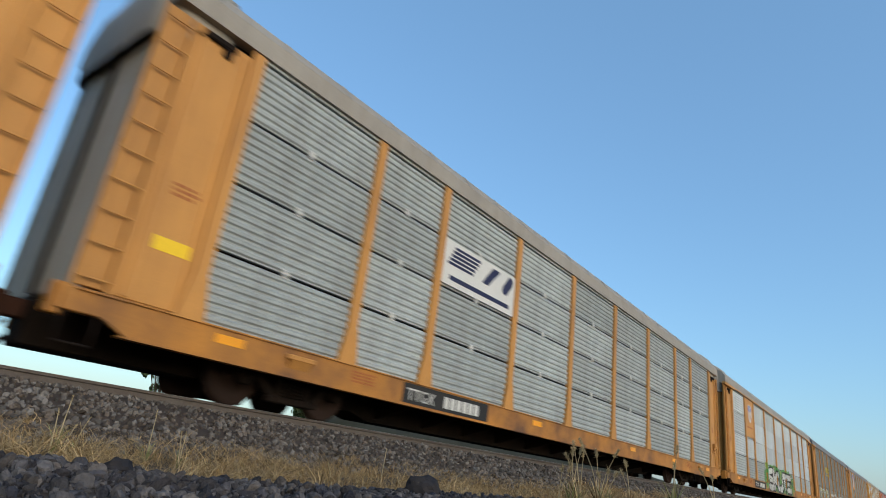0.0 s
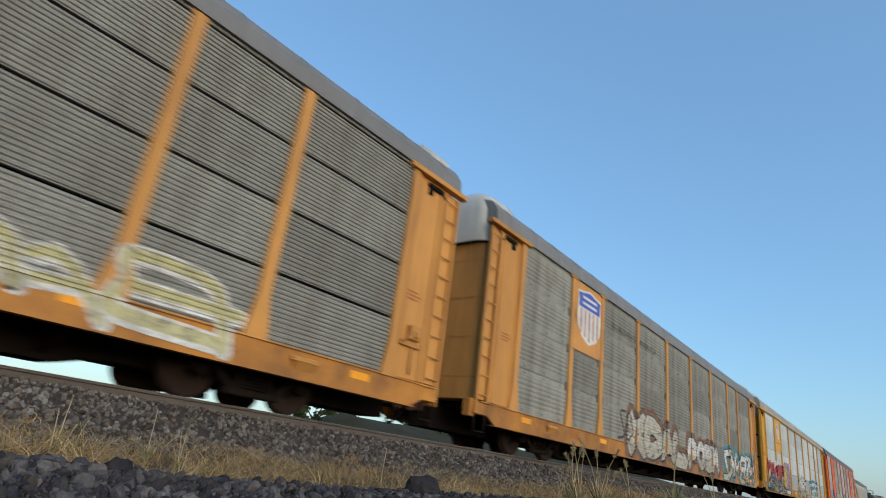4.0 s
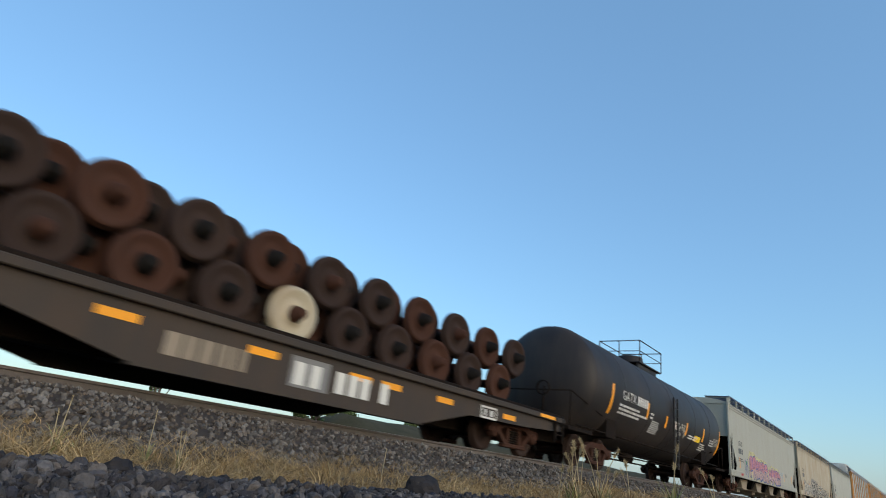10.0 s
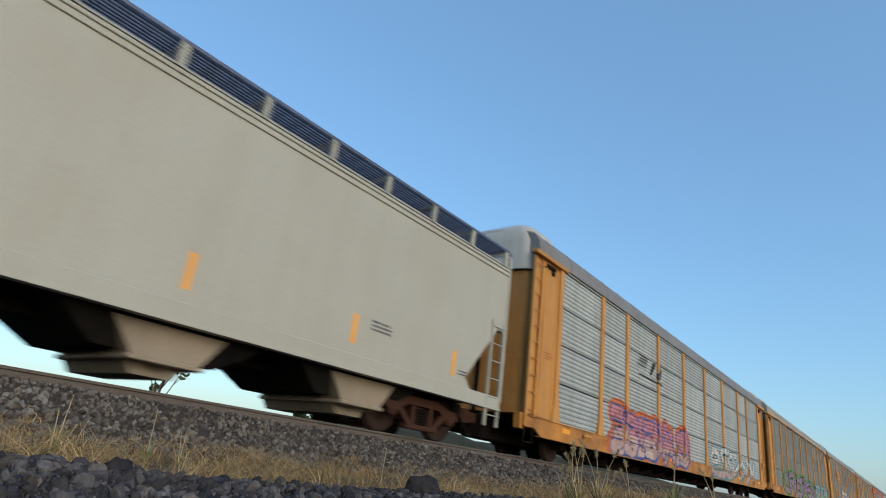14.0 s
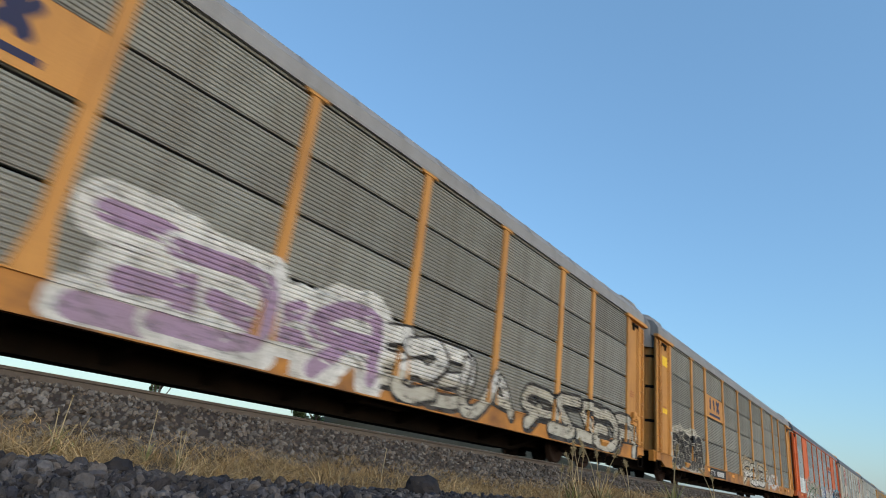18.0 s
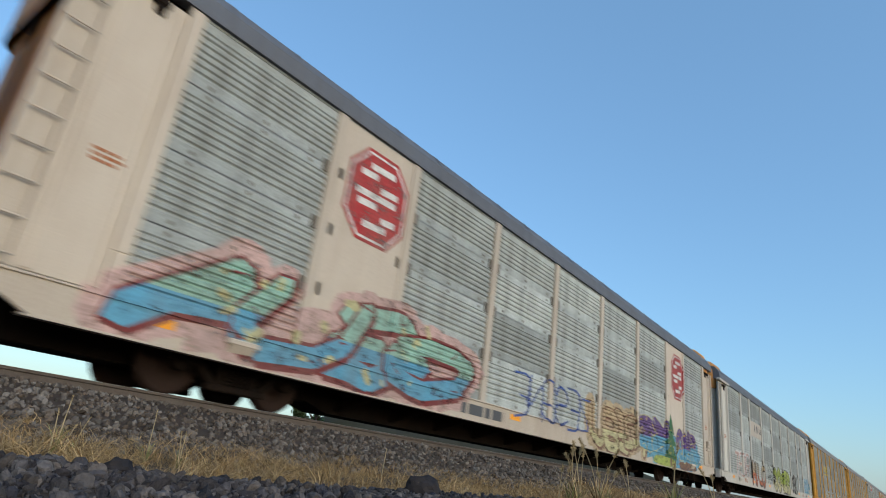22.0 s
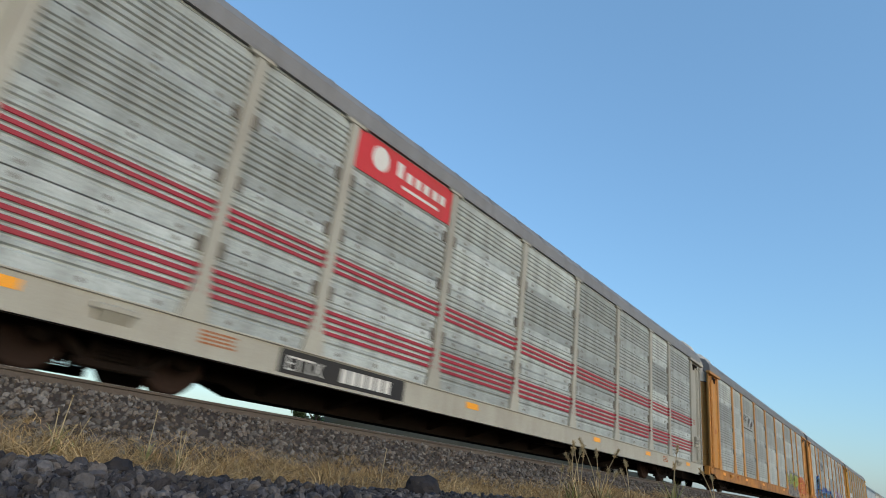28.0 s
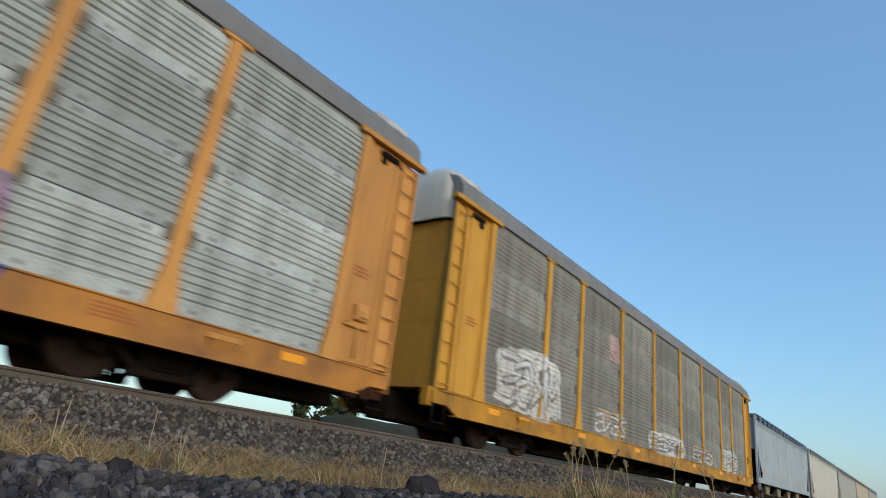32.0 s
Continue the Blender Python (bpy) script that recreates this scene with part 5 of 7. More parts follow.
def piece(car, seed, y0, y1, z0, z1, n, fill, line="black", low=None, halo=None, weight=0.20, edge=0.05, slant=0.0, shine=None, text="",
          shade=0.035, shrink=0.0, loose=0.03, lap=0.12, sharp=False):
    """A graffiti piece, letter by letter: a sprayed ground, dark outlines with a thrown edge, the fill, its lower colour, and highlights."""
    rnd = random.Random(seed)
    ends = 2 if sharp else 5
    signs = list(text) if text else ["?"] * n
    w = (y1 - y0) / len(signs)
    lap = lap if text or not line else max(lap, 0.4)
    letters = []
    for i, sign in enumerate(signs):
        if sign == " ":
            continue
        foot, head = z0 + rnd.uniform(0, 0.10) * (z1 - z0), z1 - rnd.uniform(0, 0.10) * (z1 - z0) - shrink * i
        wide = w * (0.7 if sign == "I" else 1.0 + lap)
        letters.append(letter_strokes(rnd, sign, y0 + w * i - w * lap / 2, wide, foot, head, weight, slant, loose, sharp))
    if halo:
        spray(car, [brush(p, q, a + edge + 0.15, b + edge + rnd.uniform(0.07, 0.26)) for strokes in letters for p, q, a, b in strokes], C[halo], 0.003, "graffiti_ground")
    for i, strokes in enumerate(letters):
        up = 0.006 * (i % 2)
        top = None
        if line:
            out = [brush(p, q, a + edge, b + edge, ends) for p, q, a, b in strokes]
            if shade:
                out += [[(y + shade, z - shade) for y, z in o] for o in out]
            top = spray(car, out, C[line], 0.006 + up, "graffiti_letter")
        main = [brush(p, q, a, b, ends) for p, q, a, b in strokes]
        if low:
            level = z0 + (z1 - z0) * rnd.uniform(0.36, 0.52)
            over, under = [clipped(f, level, True) for f in main], [clipped(f, level, False) for f in main]
            spray(car, [f for f in under if f], C[low], 0.009 + up, "graffiti_low_fill", under=top)
            main = [f for f in over if f]
        if main:
            spray(car, main, C[fill], 0.009 + up, "graffiti_fill" if top else "graffiti_letter", under=top)
    if line and weight > 0.15:                # thin cuts and drips inside the letters
        cuts = []
        for strokes in letters:
            for p, q, a, b in rnd.sample(strokes, min(len(strokes), 4)):
                d = rnd.uniform(0.4, 0.9) * a
                cuts.append(brush((p[0] - d, p[1] + rnd.uniform(-d, d)), (p[0] + d * rnd.uniform(0.2, 1.0), p[1] + rnd.uniform(-d, d)), 0.022, 0.008, 3))
        spray(car, cuts, C[line], 0.018, "graffiti_shade")
    if shine:
        dabs = []
        for strokes in letters:
            for p, q, a, b in strokes[::2]:
                if rnd.random() < 0.55:
                    d = (p[0] - 0.35 * a, p[1] + 0.35 * a)
                    dabs.append(brush(d, (d[0] + rnd.uniform(0.02, 0.14), d[1] + rnd.uniform(-0.03, 0.08)), 0.03, 0.015, 3))
        if dabs:
            spray(car, dabs, C[shine], 0.019, "graffiti_highlight")


def block(y0, y1, z0, z1):
    return [[(y0, z0), (y1, z0), (y1, z1), (y0, z1)]]


def shield(car, y, z, w, h, x):
    """A shield in blue over red and white stripes, on a plate."""
    def outline(k):
        pts = [(-0.46, 0.30), (-0.5, 0.42), (-0.30, 0.44), (0.0, 0.5), (0.30, 0.44), (0.5, 0.42), (0.46, 0.30), (0.5, 0.0), (0.46, -0.22), (0.28, -0.40), (0.0, -0.5), (-0.28, -0.40), (-0.46, -0.22), (-0.5, 0.0)]
        return [(y + a * w * k, z + b * h * k) for a, b in pts]
    s1 = part("shield_ground", Shape().prism(outline(1.0), "x", x, x + 0.003), M["letter"], car)
    top = [(a, b) for a, b in outline(0.93) if b > z + 0.1 * h]
    top = [(y - 0.44 * w, z + 0.14 * h)] + top[0:7] + [(y + 0.44 * w, z + 0.14 * h)]
    part("shield_top", Shape().prism(top[::-1], "x", x + 0.003, x + 0.005), M["blue"], car)
    s = Shape()
    for i in range(5):
        a = y + (i - 2) * 0.17 * w
        s.box(x + 0.003, x + 0.005, a - 0.04 * w, a + 0.04 * w, z - (0.43 - 0.055 * abs(i - 2)) * h, z + 0.12 * h)
    part("shield_field", s, C["palepink"], car)
    s = Shape()
    for i in range(2):
        s.box(x + 0.005, x + 0.007, y - 0.30 * w, y + 0.30 * w, z + (0.20 + 0.11 * i) * h, z + (0.25 + 0.11 * i) * h)
    part("shield_mark", s, M["letter"], car)


def wave_logo(car, y0, y1, z0, z1, mat):
    """A plain dark mark: slanting bars, a wedge and a round blot."""
    w, h = y1 - y0, z1 - z0
    out = []
    for i in range(5):
        z = z0 + h * (0.45 + 0.11 * i)
        out.append([(y0 + w * 0.03 * i, z), (y0 + w * (0.30 + 0.02 * i), z), (y0 + w * (0.33 + 0.02 * i), z + h * 0.06), (y0 + w * 0.03 * i, z + h * 0.06)])
    out.append([(y0 + 0.45 * w, z0 + 0.25 * h), (y0 + 0.53 * w, z0 + 0.25 * h), (y0 + 0.72 * w, z0 + 0.85 * h), (y0 + 0.60 * w, z0 + 0.95 * h)])
    out.append(capsule((y0 + 0.78 * w, z0 + 0.35 * h), (y0 + 0.92 * w, z0 + 0.65 * h), h * 0.17))
    out.append([(y0 + 0.05 * w, z0 + 0.02 * h), (y1, z0 + 0.02 * h), (y1, z0 + 0.10 * h), (y0 + 0.05 * w, z0 + 0.10 * h)])
    spray(car, out, mat, 0.008, "logo_mark")


def octagon(car, y, z, w, h):
    """An eight-sided red sign with pale bars, painted on a panel."""
    def ring(k):
        return [[(y + k * w / 2 * a, z + k * h / 2 * b) for a, b in ((-0.5, -1), (0.5, -1), (1, -0.52), (1, 0.52), (0.5, 1), (-0.5, 1), (-1, 0.52), (-1, -0.52))]]
    spray(car, ring(1.0), C["red"], 0.003, "sign_border")
    spray(car, ring(0.93), C["white"], 0.005, "sign_rim")
    spray(car, ring(0.88), C["red"], 0.007, "sign_field")
    for i, (a, b) in enumerate(((-0.35, 0.45), (-0.62, -0.1), (0.05, 0.62), (-0.7, 0.6), (-0.6, 0.0), (0.2, 0.66), (-0.35, 0.4))):
        zz = z + h * (0.32 - 0.105 * i)
        spray(car, [[(y + w / 2 * a, zz - h * 0.04), (y + w / 2 * b, zz - h * 0.025), (y + w / 2 * b, zz + h * 0.045), (y + w / 2 * a, zz + h * 0.03)]], C["white"], 0.009, "sign_bar")


# wagon by wagon
plate(c1, "logo_plate", 1.560, -7.40, -4.55, 2.98, 3.93, M["letter"], 0.012)
s = Shape()
for i in range(5):
    s.box(1.573, 1.576, -7.2 + 0.05 * i, -6.3 + 0.06 * i, 3.42 + 0.09 * i, 3.48 + 0.09 * i)
s.prism([(-5.95, 3.40), (-5.70, 3.40), (-5.25, 3.85), (-5.55, 3.85)], "x", 1.573, 1.576)
s.prism(capsule((-5.0, 3.5), (-4.8, 3.75), 0.12), "x", 1.573, 1.576)
s.box(1.573, 1.576, -7.1, -4.8, 3.10, 3.20)
part("logo_mark", s, M["navy"], c1)
plate(c1, "sticker", 1.537, -12.95, -12.45, 1.62, 1.80, M["sticker"], 0.003)
for car in (c9, c10):
    plate(car, "sticker", 1.537, -13.0, -12.45, 4.02, 4.38, M["sticker"], 0.003)
    plate(car, "sticker", 1.537, -13.0, -12.5, 2.30, 2.48, M["sticker"], 0.003)

for car, tint in ((c2, "yellow"), (c5, "gold"), (c4, "yellow")):
    plate(car, "shield_plate", 1.555, EDGES[1] + 0.09, EDGES[2] - 0.09, 2.98, 4.96, M[tint], 0.02)
    big = car is c4
    shield(car, -8.40, 4.05 if big else 4.22, 1.6 if big else 0.86, 1.6 if big else 0.95, 1.577)
    if not big:
        bars(car, 1.577, -9.1, 3.52, 1, 1.5, 0.13, M["inkred"])
spray(c2, cloud(3, -5.2, 4.3, 0.5, 1.95, 60, 0.25), C["green"], 0.003, "graffiti_ground")
spray(c2, patch(4, -5.0, 4.0, 0.6, 1.9, 60, 0.22), C["lime"], 0.004, "graffiti_shade")
spray(c2, patch(5, -5.0, 4.0, 0.6, 1.8, 30, 0.20), C["darkgreen"], 0.005, "graffiti_shade")
piece(c2, 1, -4.1, 3.1, 0.52, 1.95, 5, "white", "black", text="SKUTE", weight=0.24, edge=0.11, slant=0.12, shade=0.10, shrink=0.05, low="white", sharp=True)

piece(c3, 7, -11.0, -6.2, 0.55, 1.75, 4, "paleyellow", "white", weight=0.14, edge=0.05)
piece(c3, 8, -3.7, 1.8, 0.55, 1.65, 4, "white", "tan", weight=0.14, edge=0.04)
piece(c3, 9, 3.5, 8.8, 0.55, 1.55, 4, "paleyellow", "white", weight=0.13, edge=0.04)
spray(c3, [q for i in range(3) for q in block(-6.2 + 0.62 * i, -5.75 + 0.62 * i, 3.25, 3.75)] + block(-6.2, -4.2, 3.0, 3.1), C["yellow"], 0.006, "logo_mark")

spray(c4, glyphs("BUILDING AMERICA", -6.65, -2.6, 4.20, 4.40, 0.0), C["black"], 0.006, "lettering")
piece(c4, 12, -6.0, -4.9, 0.95, 1.9, 2, "black", None, weight=0.10)
piece(c4, 13, -5.2, 0.7, 0.52, 2.15, 4, "bone", "black", low="bone", halo="brown", weight=0.34, edge=0.04, text="KDAL", shrink=0.08, sharp=True, shine="white")
piece(c4, 113, 1.0, 5.3, 0.52, 1.92, 4, "white", "black", low="bone", halo="brown", weight=0.32, edge=0.04, text="POSM", sharp=True, shine="white")
piece(c4, 14, 6.5, 12.3, 0.52, 2.0, 6, "white", "black", low="bone", halo="teal", weight=0.17, edge=0.045, slant=0.45, shine="tan", sharp=True)

spray(c5, cloud(15, -12.6, -7.2, 0.5, 2.3, 50, 0.2), C["white"], 0.003, "graffiti_ground")
spray(c5, patch(16, -12.6, -7.5, 0.5, 1.3, 70, 0.22), C["black"], 0.004, "graffiti_shade")
spray(c5, patch(161, -12.6, -7.5, 0.6, 1.5, 50, 0.22), C["paleblue"], 0.005, "graffiti_shade")
piece(c5, 17, -12.4, -7.3, 1.32, 2.45, 5, "red", "maroon", weight=0.24, edge=0.03, shine="white", shrink=0.07)
piece(c5, 18, -12.5, -7.4, 0.62, 1.5, 6, "blue", "black", weight=0.20, edge=0.03, shine="yellow", low="skyblue", slant=0.4)
spray(c5, patch(162, -12.3, -7.5, 0.55, 1.2, 26, 0.14), C["yellow"], 0.021, "graffiti_highlight")
spray(c5, patch(163, -12.3, -7.5, 0.5, 1.1, 34, 0.16), C["black"], 0.022, "graffiti_shade")
spray(c5, cloud(19, -7.2, -4.7, 0.55, 2.55, 30, 0.08), C["lilac"], 0.003, "graffiti_ground")
spray(c5, patch(20, -7.1, -4.8, 0.7, 2.5, 70, 0.10), C["palepink"], 0.005, "graffiti_speckle")
spray(c5, patch(21, -7.1, -4.8, 0.7, 2.5, 60, 0.09), C["maroon"], 0.006, "graffiti_speckle")
spray(c5, [[(-6.75, 0.95), (-6.15, 0.95), (-5.95, 2.0), (-6.95, 2.0)]], C["yellow"], 0.008, "graffiti_figure")
spray(c5, [capsule((-6.9, 2.1), (-6.0, 2.1), 0.1), capsule((-6.8, 2.3), (-6.1, 2.3), 0.06)], C["tan"], 0.010, "graffiti_figure")
piece(c5, 22, -1.9, 2.2, 0.52, 2.0, 4, "white", "black", weight=0.27, edge=0.05, low="bone")
piece(c5, 23, 3.8, 8.1, 0.52, 1.9, 4, "white", "teal", halo="teal", weight=0.15, edge=0.05)

piece(c6, 24, -10.3, -9.2, 1.35, 1.95, 3, "blue", None, weight=0.14)
spray(c6, cloud(25, -8.3, -7.35, 0.8, 1.85, 24, 0.15), C["palepink"], 0.003, "graffiti_ground")
spray(c6, patch(26, -8.2, -7.4, 0.9, 1.7, 18, 0.12), C["maroon"], 0.006, "graffiti_speckle")
piece(c6, 27, -7.4, -3.2, 0.75, 1.95, 4, "paleyellow", "lime", weight=0.25, edge=0.05, shine="lilac", text="CMZO", halo="lilac", shrink=0.06)
piece(c6, 28, -3.0, -1.8, 1.2, 1.6, 3, "white", None, weight=0.10)
spray(c6, cloud(29, -1.5, 5.0, 0.5, 1.45, 50, 0.18), C["paleblue"], 0.003, "graffiti_ground")
piece(c6, 30, -1.4, 4.8, 0.72, 1.98, 6, "skyblue", "black", low="paleblue", weight=0.24, edge=0.04, shine="mint", text="HOMISH", shrink=0.05)
piece(c6, 31, 4.9, 7.0, 1.1, 1.6, 4, "black", None, weight=0.07)
piece(c6, 32, 7.6, 9.2, 0.95, 1.7, 4, "maroon", None, weight=0.07)
piece(c6, 33, 10.3, 11.2, 0.9, 1.6, 2, "black", None, weight=0.08)
mark_plate(c6, -4.6, "TTGX", 6, 0.28)
spray(c6, [q for i in range(4) for q in block(7.5 + 0.42 * i, 7.82 + 0.42 * i, 3.02, 3.22)] + block(7.5, 9.2, 2.93, 2.97), C["black"], 0.006, "logo_mark")

piece(h2, 35, -5.3, -0.7, 0.88, 2.12, 5, "pink", "blue", low="palepink", halo="paleyellow", weight=0.36, edge=0.04, text="PRODZZ", shrink=0.045)
piece(h2, 36, -0.3, 3.1, 0.88, 1.85, 4, "pink", "blue", low="palepink", halo="paleyellow", weight=0.36, edge=0.04, text="MKED", shrink=0.03)
piece(h2, 37, -6.35, -5.6, 0.9, 1.8, 3, "blue", None, weight=0.12)
piece(h2, 38, 3.3, 4.2, 1.45, 1.75, 3, "paleblue", None, weight=0.10)
lettering(h2, "UTCX", 1.533, -7.6, 2.30, 0.34, M["ink"], "mark")
bars(h2, 1.533, -7.6, 2.18, 1, 1.0, 0.34, M["ink"], "number_mark", 0.75)
plate(h2, "placard", 1.533, -6.1, -5.8, 1.52, 1.68, M["green"], 0.003)
lettering(h4, "UTCX", 1.533, -7.6, 2.30, 0.34, M["ink"], "mark")
bars(h4, 1.533, -7.6, 2.18, 1, 1.0, 0.34, M["ink"], "number_mark", 0.75)
plate(h4, "placard", 1.533, -6.3, -6.0, 1.75, 1.90, M["green"], 0.003)
for car in (h2, h3, h4):
    bars(car, 1.533, -7.7, 1.72, 2, 1.2, 0.10, M["ink"])
    bars(car, 1.533, 5.0, 1.75, 3, 0.6, 0.07, M["ink"])
    bars(car, 1.533, 7.6, 1.40, 2, 0.4, 0.06, M["ink"])
    bars(car, 1.553, -7.3, 1.02, 1, 0.5, 0.13, M["red"], "sticker", 0.9)
lettering(h3, "UTCX", 1.533, -7.6, 2.45, 0.34, M["ink"], "mark")
bars(h3, 1.533, -7.6, 2.33, 1, 1.0, 0.34, M["ink"], "number_mark", 0.75)
spray(h3, patch(40, -7.0, -2.0, 0.95, 1.9, 60, 0.16), C["grey"], 0.004, "graffiti_speckle")
piece(h3, 141, -7.0, -3.5, 0.90, 1.7, 4, "bone", "grey", weight=0.20, edge=0.05, slant=0.5)
piece(h3, 41, -3.3, -0.2, 0.86, 1.95, 4, "bone", "black", weight=0.17, edge=0.06, text="SPUK", halo="grey", shade=0.06)
piece(h3, 143, 0.0, 3.2, 0.86, 1.85, 4, "bone", "black", weight=0.13, edge=0.045, lap=0.2)
piece(h3, 42, 3.3, 6.6, 0.86, 1.65, 5, "bone", "black", weight=0.10, edge=0.035)

piece(c7, 43, -8.5, -1.2, 0.52, 1.95, 8, "pink", "blue", low="palepink", halo="orange", weight=0.24, edge=0.05)
lettering(c7, "ETTX", 1.592, -5.8, 0.62, 0.26, M["letter"], "mark")
piece(c7, 44, 2.2, 10.2, 0.52, 1.85, 6, "white", "teal", low="palepink", weight=0.18, edge=0.05, slant=0.2)
wave_logo(c7, -6.5, -4.0, 3.2, 3.95, C["black"])

piece(c8, 46, -9.0, -2.6, 0.50, 2.15, 4, "lilac", "black", low="lilac", halo="green", weight=0.21, edge=0.05, shrink=0.05, shine="paleblue")
piece(c8, 47, -2.3, 4.5, 0.50, 1.98, 5, "lilac", "black", low="lilac", halo="green", weight=0.21, edge=0.05, shrink=0.04, shine="paleblue")
spray(c8, patch(148, -8.8, 4.4, 1.5, 2.15, 26, 0.16), C["darkgreen"], 0.0045, "graffiti_shade")
spray(c8, cloud(48, 4.8, 12.0, 0.5, 1.7, 44, 0.2), C["mint"], 0.003, "graffiti_ground")
piece(c8, 49, 4.9, 11.8, 0.52, 1.9, 6, "paleblue", "teal", low="mint", weight=0.17, edge=0.05, slant=0.4, shine="paleyellow")
spray(c8, patch(149, 5.0, 12.0, 0.6, 1.75, 26, 0.12), C["paleyellow"], 0.021, "graffiti_highlight")

for car in (c9, c10):
    plate(car, "logo_plate", 1.558, EDGES[2] + 0.09, EDGES[3] - 0.09, 2.96, 3.92, M["yellow"], 0.014)
    s = Shape()
    y = EDGES[2]
    for a, b in (((y + 0.75, 3.75), (y + 0.75, 3.40)), ((y + 1.30, 3.72), (y + 1.42, 3.42)), ((y + 1.85, 3.75), (y + 2.15, 3.38)), ((y + 2.15, 3.75), (y + 1.85, 3.38))):
        s.prism(capsule(a, b, 0.10), "x", 1.573, 1.576)
    s.box(1.573, 1.576, y + 0.6, y + 2.4, 3.08, 3.18)
    part("logo_mark", s, M["navy"], car)
piece(c9, 50, -11.0, -5.0, 0.95, 1.7, 5, "grey", None, weight=0.09)
piece(c9, 51, -4.0, 0.6, 0.50, 2.05, 4, "lilac", "white", low="lilac", halo="white", weight=0.20, edge=0.09, shrink=0.05)
piece(c9, 52, 0.7, 5.2, 0.52, 1.85, 5, "white", "black", low="bone", weight=0.20, edge=0.05, slant=0.2)
piece(c9, 53, 6.0, 12.6, 0.52, 1.70, 5, "bone", "black", weight=0.20, edge=0.08, shade=0.07)
spray(c10, cloud(54, -12.3, -8.0, 0.5, 2.1, 46, 0.14), C["bone"], 0.003, "graffiti_ground")
spray(c10, cloud(154, -12.0, -8.3, 0.55, 1.9, 46, 0.14), C["black"], 0.0045, "graffiti_ground")
piece(c10, 55, -12.0, -8.3, 0.56, 1.98, 5, "black", "bone", weight=0.24, edge=0.035, shade=0)
piece(c10, 56, -0.6, 5.0, 0.55, 1.75, 5, "bone", "black", low="white", halo="tan", weight=0.20, edge=0.04)
piece(c10, 57, 5.2, 8.0, 0.6, 1.5, 3, "white", "palepink", weight=0.15, edge=0.04)
piece(c10, 58, 10.6, 11.7, 0.95, 1.75, 2, "paleblue", None, weight=0.10)
mark_plate(c9, -7.9, "ETTX", 6, 0.28)
mark_plate(c10, -7.0, "ETTX", 6, 0.28)

spray(c11, block(EDGES[0] + 0.09, EDGES[1] - 0.09, 0.94, 1.95), M["pale"], 0.002, "repainted_band")
piece(c11, 60, -8.9, -3.4, 0.52, 2.0, 5, "bone", "darkgreen", low="white", halo="palepink", weight=0.17, edge=0.05, slant=0.3, shrink=0.04)
piece(c11, 61, -3.2, -0.6, 0.50, 1.75, 3, "tan", "blue", low="paleblue", halo="tan", weight=0.26, edge=0.04)
piece(c11, 62, -0.4, 1.9, 0.55, 1.75, 3, "white", "blue", low="paleblue", halo="paleblue", weight=0.24, edge=0.04)
spray(c11, cloud(63, 1.9, 7.6, 0.5, 1.25, 50, 0.25), C["palepink"], 0.003, "graffiti_ground")
piece(c11, 64, 1.8, 6.8, 0.6, 1.95, 5, "white", "maroon", weight=0.26, edge=0.02, halo="palepink", shade=0.03)
piece(c11, 166, 6.9, 7.7, 1.0, 1.7, 2, "skyblue", "navy", weight=0.18, edge=0.05)
piece(c11, 66, 7.9, 12.3, 0.58, 1.95, 4, "black", "white", text="DERS", halo="skyblue", weight=0.25, edge=0.045, shine="white", shade=0)
spray(c11, [q for i in range(1) for q in block(4.75, 7.35, 3.60, 3.92)], C["orange"], 0.006, "logo_mark")
spray(c11, block(4.8, 7.35, 3.40, 3.52), C["navy"], 0.006, "logo_mark")
mark_plate(c11, -7.0, "CTTX", 6, 0.28)

octagon(c12, -8.47 + 0.08, 3.85, 1.55, 1.75)
octagon(c12, 8.47 + 0.25, 3.85, 1.5, 1.72)
spray(c12, cloud(70, -11.8, -5.2, 0.5, 1.6, 60, 0.3), C["palepink"], 0.003, "graffiti_ground")
piece(c12, 71, -11.6, -5.6, 0.52, 2.1, 4, "mint", "maroon", low="skyblue", weight=0.24, edge=0.06, slant=0.6, shrink=0.05, halo="palepink", loose=0.12, sharp=True)
spray(c12, patch(171, -11.2, -6.0, 0.7, 1.9, 22, 0.16), C["paleyellow"], 0.016, "graffiti_highlight")
piece(c12, 72, -3.2, 0.9, 0.8, 1.9, 6, "blue", None, weight=0.06)
piece(c12, 73, 1.0, 5.0, 0.55, 1.8, 5, "tan", "brown", low="paleyellow", halo="tan", weight=0.20, edge=0.04)
spray(c12, cloud(74, 5.0, 11.6, 0.5, 1.65, 50, 0.25), C["skyblue"], 0.003, "graffiti_ground")
spray(c12, cloud(75, 6.0, 8.4, 0.5, 0.8, 30, 0.2), C["lime"], 0.0045, "graffiti_ground")
spray(c12, cloud(79, 8.8, 11.0, 0.5, 0.8, 30, 0.25), C["brown"], 0.0045, "graffiti_ground")
piece(c12, 76, 5.0, 7.4, 0.75, 2.1, 2, "purple", "paleyellow", low="skyblue", weight=0.34, edge=0.035, shine="yellow", shade=0.0)
piece(c12, 77, 8.4, 11.0, 0.75, 2.0, 3, "purple", "paleyellow", low="skyblue", weight=0.32, edge=0.035, shine="yellow", shade=0.0, text="ONR")
